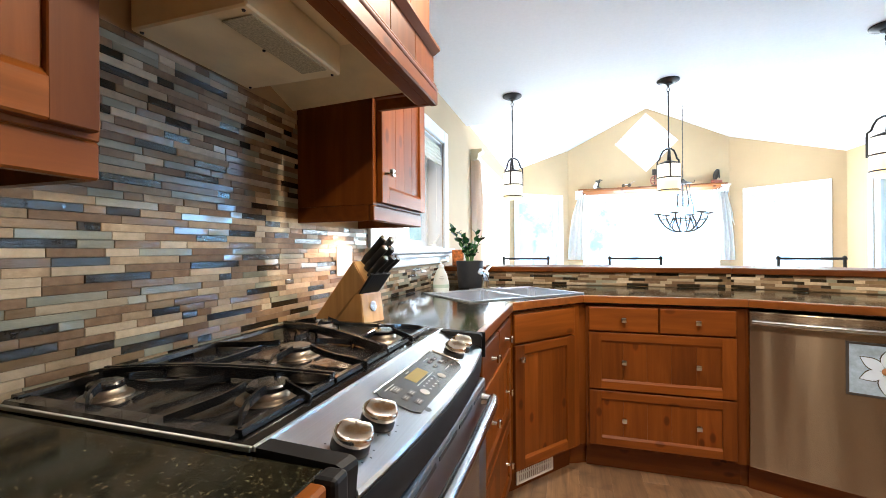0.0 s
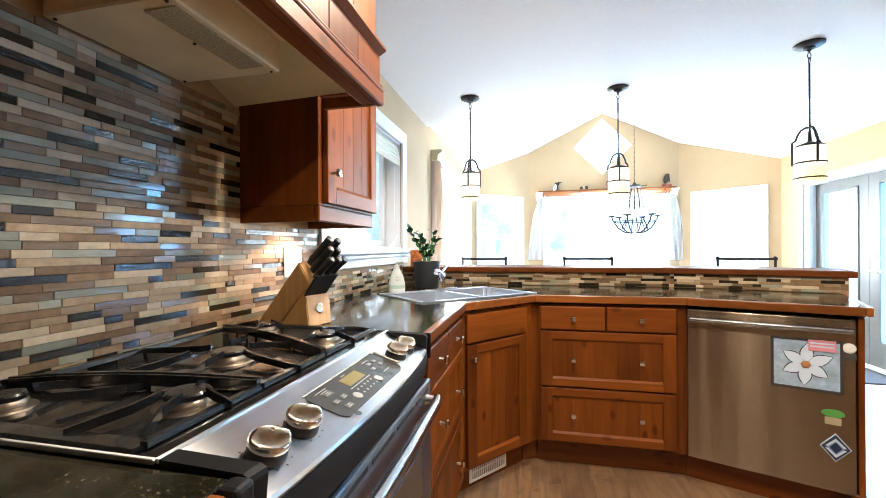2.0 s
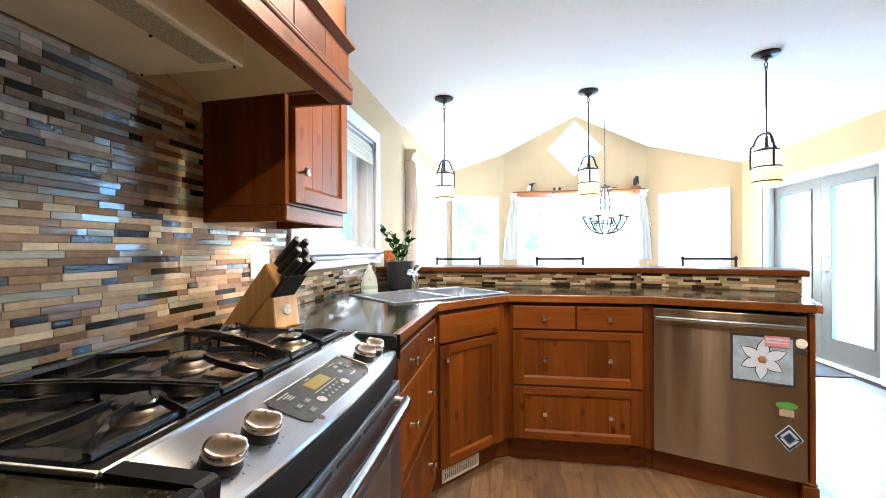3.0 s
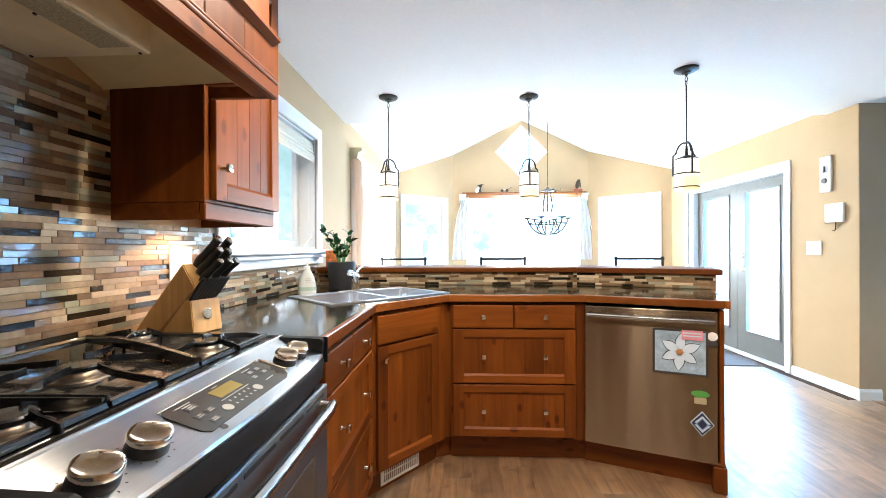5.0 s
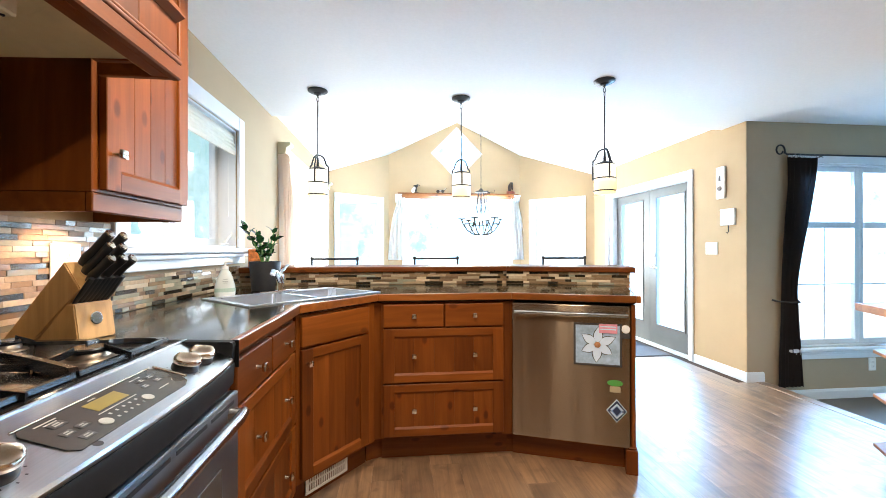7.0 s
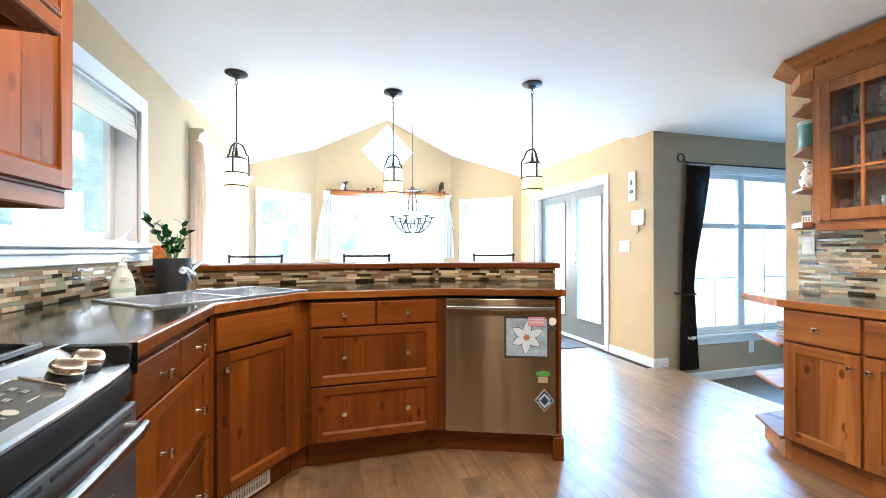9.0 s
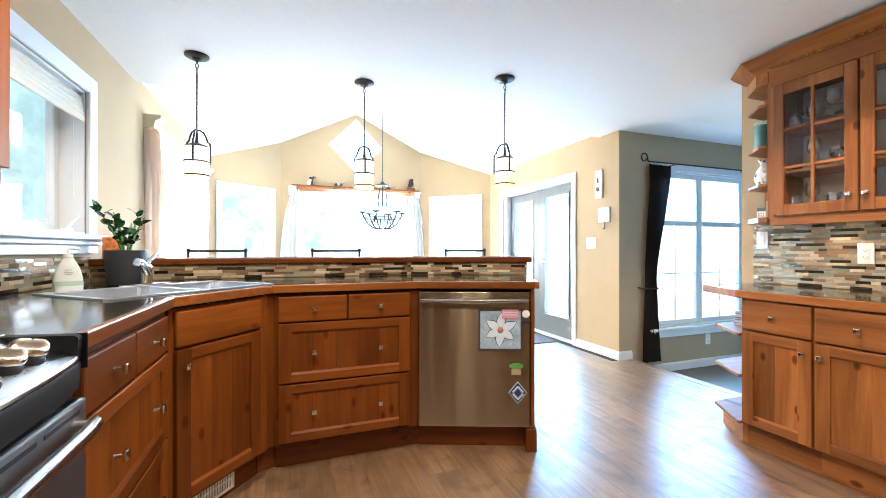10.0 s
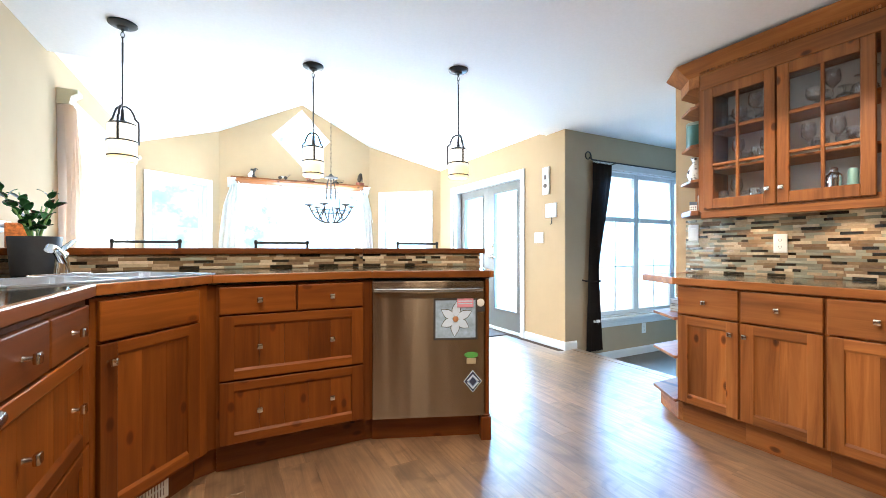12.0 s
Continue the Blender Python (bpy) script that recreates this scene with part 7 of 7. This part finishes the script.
def curtain(name, m, top_w, mid_w, bottom_w, shift, drop, folds, mat, label, mid_at=0.6, amp=0.02, swing=0.0):
    """A pleated cloth; local x along the wall, y into the room (negative), z down from 0. mid_w: its width where it is tied."""
    ob = thing(name, m, label, "curtain")
    bm = B()
    n, rows = folds * 10, 36
    grid = []
    for j in range(rows + 1):
        s = j / rows
        if s < mid_at:
            k = s / mid_at
            e2 = k * k * (3 - 2 * k)
            w, off = top_w + (mid_w - top_w) * e2, shift * e2
        else:
            k = (s - mid_at) / (1 - mid_at)
            e2 = k ** 0.7
            w, off = mid_w + (bottom_w - mid_w) * e2, shift + (swing - shift) * e2
        row = []
        for i in range(n + 1):
            u = i / n
            a = amp * (0.6 + 0.4 * min(1, w / top_w))
            y = -0.035 - a * math.sin(u * folds * math.tau + 0.5 * math.sin(3 * s + u * 5)) - 0.006 * math.sin(u * 23 + s * 9)
            row.append(bm.verts.new((off + u * w, y, -drop * s)))
        grid.append(row)
    for p, q in zip(grid, grid[1:]):
        for i in range(n):
            bm.faces.new((p[i], p[i + 1], q[i + 1], q[i]))
    bmesh.ops.solidify(bm, geom=bm.faces[:], thickness=0.0015)
    part("cloth", bm, mat, ob, smooth=True)
    return ob


brown_cloth = plain("dark_brown_cloth", (0.020, 0.013, 0.012), 0.75, noise_scale=140, spread_by=0.2, bump=0.2)
c = curtain("curtain", pose(3.875, CORNER - 0.008, 1.945), 0.30, 0.155, 0.235, -0.062, 1.985, 6, brown_cloth, "dark brown curtain tied back beside the window", 0.60, 0.018, -0.095)
bm = B()
tube(bm, [(-0.115, 0.0, -1.235), (-0.09, -0.03, -1.245), (-0.03, -0.075, -1.25), (0.08, -0.07, -1.25), (0.115, -0.03, -1.245)], 0.008, 8)
part("tieback", bm, brown_cloth, c)
rod = thing("curtain_rod", pose(3.845, CORNER - 0.070, 1.965), "black iron curtain rod with a scrolled end", "curtain rod")
bm = B()
tube(bm, [(-0.02, 0, 0.012), (0, 0, 0), (2.1, 0, 0)], 0.008, 10)
part("rod", bm, iron, rod, smooth=True)
bm = B()
pts = [(-0.02 - 0.045 + 0.045 * math.cos(a) * (1 - a / 14) , 0, 0.012 + 0.02 + 0.05 * math.sin(a) * (1 - a / 14)) for a in [radians(-30 + 20 * i) for i in range(20)]]
tube(bm, [(-0.02, 0, 0.012)] + pts, [0.007] * 14 + [0.006] * 7, 8)
part("scroll", bm, iron, rod, smooth=True)
for k in range(7):
    bm = B()
    x = 0.065 + k * 0.046
    pts = [(x, 0.014 * math.cos(radians(30 * i)), -0.006 + 0.016 * math.sin(radians(30 * i))) for i in range(13)]
    tube(bm, pts, 0.0016, 6)
    part("ring", bm, nickel, rod)
for x in (0.36, 1.4):
    bm = B()
    tube(bm, [(x, 0, 0), (x, 0.035, -0.004), (x, 0.0685, -0.01)], 0.006, 8)
    part("bracket", bm, iron, rod)


def sheer_cloth(name, colour, through_):
    """Thin cloth that lets daylight through."""
    m = plain(name, colour, 0.9, noise_scale=150, spread_by=0.05, bump=0.15)
    t = m.node_tree
    b = t.nodes["Principled BSDF"]
    tr = node(t, "ShaderNodeBsdfTranslucent", Color=(*colour, 1))
    mix = t.nodes.new("ShaderNodeMixShader")
    mix.inputs[0].default_value = through_
    t.links.new(b.outputs[0], mix.inputs[1])
    t.links.new(tr.outputs[0], mix.inputs[2])
    t.links.new(mix.outputs[0], t.nodes["Material Output"].inputs[0])
    return m


peach = sheer_cloth("sheer_peach_cloth", (0.93, 0.81, 0.70), 0.55)
sheer = sheer_cloth("sheer_white_cloth", (0.97, 0.965, 0.95), 0.72)


def holder(m):
    ob = thing("curtain_holder", m, "cream corbel that holds a curtain", "curtain holder", "curtain holders")
    bm = B()
    extrude(bm, [(0, 0), (-0.065, 0.012), (-0.075, 0.060), (-0.108, 0.082), (-0.108, 0.105), (0, 0.105)], 0.11, pose(-0.055, 0, 0))
    part("corbel", bm, cream_trim, ob)
    return ob


holder(pose(XW + 0.001, 4.10, 1.985, 0, 0, 90))
curtain("curtain", pose(XW + 0.001, 4.04, 1.985, 0, 0, 90), 0.12, 0.30, 0.42, 0.0, 1.95, 4, peach, "sheer peach curtain hanging from a corbel", 0.3, 0.045, 0.0)
holder(pose(XW + 0.001, 6.20, 1.985, 0, 0, 90))
curtain("curtain", pose(XW + 0.001, 6.12, 1.985, 0, 0, 90), 0.12, 0.26, 0.36, -0.10, 1.95, 4, sheer, "sheer white curtain hanging from a corbel", 0.3, 0.02, -0.18)
curtain("curtain", pose(XW - 0.05, NW[0] + 0.02, NW[3] - 0.02, 0, 0, 90), NW[1] - NW[0] - 0.04, NW[1] - NW[0] - 0.04, NW[1] - NW[0] - 0.04, 0.0, 1.52, 16, sheer, "thin white net drawn across the nook window", 0.5, 0.012, 0.0)
curtain("curtain", pose(0.50, 7.199, 2.03), 0.13, 0.24, 0.32, -0.10, 1.05, 4, sheer, "sheer white curtain swagged at the bay window", 0.45, 0.02, -0.16)
curtain("curtain", pose(2.42, 7.199, 2.03), 0.13, 0.22, 0.26, -0.02, 1.05, 4, sheer, "sheer white curtain swagged at the bay window", 0.45, 0.02, 0.0)

# ---- shelf over the bay window, with ornaments ----
shelf = thing("display_shelf", pose(0.505, 7.199, 2.035), "long fir shelf over the bay window", "shelf")
SL = 2.02
# paler pine puts the light on this fir shelf into its colour
bm = B()
box(bm, (0, -0.135, 0.028), (SL, 0, 0.052), 0.004)
part("board", bm, pale_h, shelf)
bm = B()
extrude(bm, [(-0.02, -0.03), (-0.10, 0.010), (-0.115, 0.0275), (0, 0.0275), (0, -0.03)], SL - 0.1, pose(0.05, 0, 0))
part("moulding", bm, pale_h, shelf)
for x in (-0.04, SL - 0.07):
    bm = B()
    extrude(bm, [(0, -0.10), (-0.05, -0.06), (-0.07, 0.0), (-0.14, 0.02), (-0.14, 0.0275), (0, 0.0275)], 0.11, pose(x, 0, 0))
    part("corbel", bm, white_trim, shelf)
SHZ = 2.0875
dark_bronze = plain("dark_bronze", (0.05, 0.035, 0.025), 0.4, 0.5, noise_scale=30, spread_by=0.3)
red_wood = plain("red_lacquer", (0.30, 0.08, 0.05), 0.4, noise_scale=20, spread_by=0.2)
orn = thing("hand_mill", pose(0.80, 7.11, SHZ, 0, 0, 20), "small dark metal mill with a handle", "ornament")
bm = B()
lathe(bm, [(0.045, 0), (0.045, 0.012), (0.018, 0.025), (0.018, 0.08), (0.035, 0.10), (0.04, 0.125)], 16, close=True)
part("body", bm, dark_bronze, orn, smooth=True)
bm = B()
tube(bm, [(0, 0, 0.12), (0.03, 0, 0.14), (0.07, 0, 0.13)], 0.007, 8)
part("crank", bm, dark_bronze, orn)
bm = B()
tube(bm, [(-0.05, -0.02, 0.0), (-0.055, -0.02, 0.03), (-0.03, -0.01, 0.07), (-0.02, 0, 0.095)], [0.026, 0.03, 0.022, 0.014], 10)
part("horn", bm, white_plastic, orn, smooth=True)
orn = thing("model_cart", pose(1.21, 7.11, SHZ, 0, 0, -15), "small pale metal cart ornament", "ornament")
bm = B()
box(bm, (-0.06, -0.02, 0.025), (0.06, 0.02, 0.05), 0.004)
tube(bm, [(0.06, 0, 0.04), (0.09, 0, 0.075), (0.11, 0, 0.08)], 0.006, 8)
part("body", bm, nickel, orn)
for x in (-0.04, 0.04):
    bm = B()
    lathe(bm, [(0.026, -0.004), (0.026, 0.004)], 16, pose(x, -0.026, 0.026, 90, 0, 0), close=True)
    part("wheel", bm, dark_bronze, orn)
orn = thing("spinning_wheel", pose(1.61, 7.11, SHZ), "small red and dark wooden spinning wheel", "ornament")
bm = B()
pts = [(0.068 * math.cos(radians(15 * i)), 0, 0.085 + 0.068 * math.sin(radians(15 * i))) for i in range(25)]
tube(bm, pts, 0.009, 8)
for i in range(8):
    a = radians(45 * i)
    tube(bm, [(0, 0, 0.085), (0.064 * math.cos(a), 0, 0.085 + 0.064 * math.sin(a))], 0.005, 6)
part("wheel", bm, red_wood, orn, smooth=True)
bm = B()
box(bm, (-0.06, -0.025, 0), (0.06, 0.025, 0.016), 0.003)
box(bm, (-0.02, 0.012, 0.016), (-0.008, 0.024, 0.17))
box(bm, (-0.045, 0.0, 0.170), (0.03, 0.03, 0.255), 0.008)
part("stand", bm, dark_bronze, orn)
orn = thing("oil_lamp", pose(2.0, 7.11, SHZ), "small dark metal lamp with a crank", "ornament")
bm = B()
lathe(bm, [(0.05, 0), (0.05, 0.02), (0.02, 0.035), (0.02, 0.05)], 16, close=True)
tube(bm, [(0.05, 0, 0.03), (0.12, 0, 0.03), (0.12, 0, 0.06)], 0.006, 8)
part("body", bm, dark_bronze, orn)
orn = thing("bird_figure", pose(2.40, 7.11, SHZ, 0, 0, 30), "dark carved bird on a red base", "ornament")
bm = B()
box(bm, (-0.065, -0.035, 0), (0.065, 0.035, 0.045), 0.005)
part("base", bm, red_wood, orn)
bm = B()
tube(bm, [(-0.03, 0, 0.045), (-0.02, 0, 0.09), (0.0, 0, 0.14), (0.02, 0, 0.185), (0.045, 0, 0.195)], [0.018, 0.035, 0.04, 0.026, 0.008], 10)
tube(bm, [(0.0, 0, 0.16), (0.04, 0, 0.13), (0.05, 0, 0.07)], [0.02, 0.016, 0.006], 8)
part("bird", bm, dark_bronze, orn, smooth=True)
bm = B()
box(bm, (-0.38, -0.55, 0), (0.38, 0.55, 0.012), 0.004)
solid("door_mat", bm, plain("dark_grey_mat", (0.05, 0.05, 0.055), 0.95, noise_scale=200, spread_by=0.4, bump=0.6), "dark grey mat inside the glass doors", "mat", m=pose(3.08, 5.05, 0.0005))

# ---- kitchen ceiling fixtures ----
for lx, ly, _, _ in KITCHEN_LAMP:
    bm = B()
    lathe(bm, [(0.082, -0.008), (0.088, -0.005), (0.088, 0.0)], 28, close=False)
    ob = thing("recessed_light", pose(lx, ly, CEIL - 0.0005), "white trimmed recessed ceiling light", "light", "ceiling lights")
    part("trim_ring", bm, white_trim, ob)
    bm = B()
    lathe(bm, [(0.020, -0.040), (0.034, -0.030), (0.040, -0.0085)], 24, close=True)
    part("bulb", bm, bulb_glow, ob, "frosted lit bulb", smooth=True)

# ---- mosaic tiles ----
HTS = 0.0165
LENS = [0.040, 0.065, 0.095, 0.125, 0.150]


def tile_bm(length, h):
    bm = B()
    box(bm, (0.0003, -0.0045, 0.0003), (length - 0.0003, 0.0, h - 0.0003))
    top = [f for f in bm.faces if f.normal.y < -0.5 or all(abs(v.co.y + 0.0045) < 1e-6 for v in f.verts)]
    bmesh.ops.bevel(bm, geom=list({e_ for f in top for e_ in f.edges}), offset=0.0009, segments=1, affect="EDGES")
    return bm


tile_mesh = {(l, k): mesh_of("tile", tile_bm(l, HTS), TILES[k]) for l in LENS for k in range(len(TILES))}
WEIGHT = [0, 0, 0, 1, 1, 2, 2, 2, 3, 3, 4, 4, 4, 4, 5, 5]


def mosaic(name, m, length, z0, z1, rnd, label, singles=lambda x, z: False, cut=lambda x, z: False, weight=WEIGHT):
    """A grout bed with strip tiles on it; local x along the wall, y out of the wall is negative. The tiles where singles() holds are parts of their own."""
    ob = thing(name, m, label, "tiling", kind="structure")
    bm = B()
    box(bm, (0, -0.003, z0), (length, -0.0006, z1))
    part("grout_bed", bm, grout, ob)
    rest = {k: B() for k in range(len(TILES))}
    rows_n = int(round((z1 - z0) / HTS))
    count = 0
    new_darks = []
    for r in range(rows_n):
        z = z0 + r * HTS
        x = -rnd.choice(LENS) * rnd.random()
        darks, new_darks, last = new_darks, [], -1
        while x < length:
            l = rnd.choice(LENS)
            k = rnd.choice(weight)
            # no two dark pieces touch, and neighbours differ
            while k == last or (k == 4 and any(a < x + l and x < b for a, b in darks)):
                k = rnd.choice(weight)
            last = k
            if k == 4:
                new_darks.append((x - 0.004, x + l + 0.004))
            if x >= -0.001 and x + l <= length + 0.001 and not cut(x + l / 2, z + HTS / 2):
                lift = -0.003 - rnd.choice((0, 0, 0.0006, 0.0012))
                lean = rnd.gauss(0, 3.2 if k > 2 else 1.2)
                turn = rnd.gauss(0, 0.8)
                if singles(x, z) and count < 300:
                    o = new("tile", tile_mesh[(l, k)])
                    o.parent = ob
                    o.matrix_local = Matrix.Translation((x + l / 2, lift, z + HTS / 2)) @ pose(0, 0, 0, lean, 0, turn) @ Matrix.Translation((-l / 2, 0, -HTS / 2))
                    count += 1
                else:
                    box(rest[k], (-l / 2 + 0.0003, -0.0045, 0.0003 - HTS / 2), (l / 2 - 0.0003, 0.0, HTS / 2 - 0.0003), 0, pose(x + l / 2, lift, z + HTS / 2, lean, 0, turn))
            elif not cut(x + l / 2, z + HTS / 2):
                a, b_ = max(0, x), min(length, x + l)
                if b_ - a > 0.008:
                    box(rest[k], (a + 0.0003, -0.0075, z + 0.0003), (b_ - 0.0003, -0.003, z + HTS - 0.0003))
            x += l
    for k, bb in rest.items():
        if len(bb.verts):
            o = part("tile_field", bb, TILES[k], ob)
            o["kind"] = "stuff"
        else:
            bb.free()
    return ob


BAR = [0, 0, 1, 1, 2, 2, 3, 4, 4, 4, 5]
PALE = [0, 0, 1, 1, 2, 3, 3, 3, 3, 4, 4, 4, 5]
rnd = random.Random(3)
mosaic("tiling_counter", pose(XW, -0.10, 0, 0, 0, 90), 2.096, 0.9165, 1.2465, rnd, "strip mosaic of stone and glass over range and counters", singles=lambda x, z: 0.75 < x < 1.95)
mosaic("tiling_range", pose(XW, 0.735, 0, 0, 0, 90), 0.770, 1.2465, 1.6095, rnd, "strip mosaic of stone and glass behind the range", singles=lambda x, z: True)
mosaic("tiling_window", pose(XW, 1.9965, 0, 0, 0, 90), 1.20, 0.9165, 1.0485, rnd, "strip mosaic of stone and glass under the window", singles=lambda x, z: True, weight=PALE)
mosaic("tiling_hutch", pose(XE, 2.36, 0, 0, 0, -90), 1.37, 0.8615, 1.2410, rnd, "strip mosaic of stone and glass over the hutch", singles=lambda x, z: x < 0.95, weight=PALE)
b1_ = BARF[1]
mosaic("tiling_bar", pose(XW + 0.002, 3.20, 0, 0, 0, 0), b1_.x - XW - 0.003, 0.9165, 0.9990, rnd, "strip mosaic of stone and glass on the bar's upstand", singles=lambda x, z: True, weight=BAR)
mosaic("tiling_bar", pose(b1_.x, b1_.y, 0, 0, 0, math.degrees(PEN)), 0.797, 0.9165, 0.9990, rnd, "strip mosaic of stone and glass on the angled upstand", singles=lambda x, z: True, weight=BAR)

# ---- floor planks ----
PLW, PLL = 0.152, 1.22
rnd = random.Random(5)
plank_mesh = {}
for l in (1.22,):
    bm = B()
    box(bm, (0.0002, 0.0002, -0.005), (l - 0.0002, PLW - 0.0002, 0.0))
    tp = [f for f in bm.faces if all(abs(v.co.z) < 1e-6 for v in f.verts)]
    bmesh.ops.bevel(bm, geom=list({e_ for f in tp for e_ in f.edges}), offset=0.0003, segments=1, affect="EDGES")
    plank_mesh[l] = mesh_of("plank", bm, plank)
# boards run along the range wall
x = XW + 0.001
while x < 3.604:
    w = min(PLW, 3.604 - x)
    y = BACK - rnd.uniform(0, 1.2)
    while y < 7.2:
        a, b_ = max(y, BACK + 0.001), min(y + PLL, 7.199)
        far = min(7.199, 6.5 + (x - XW) * 0.807, 6.40 + (XD - x - w) * 0.85)
        if x + w > XE:
            a, b_ = max(a, 2.441), min(b_, CORNER - 0.001 if x + w > XD else b_)
        b_ = min(b_, far)
        if b_ - a > 0.05:
            o = new("plank", plank_mesh[1.22])
            o.parent = floor
            o.matrix_local = Matrix.Translation((x + w, a, 0)) @ Matrix.Rotation(radians(90), 4, "Z") @ Matrix.Diagonal(((b_ - a) / PLL, w / PLW, 1, 1))
        y += PLL
    x += PLW
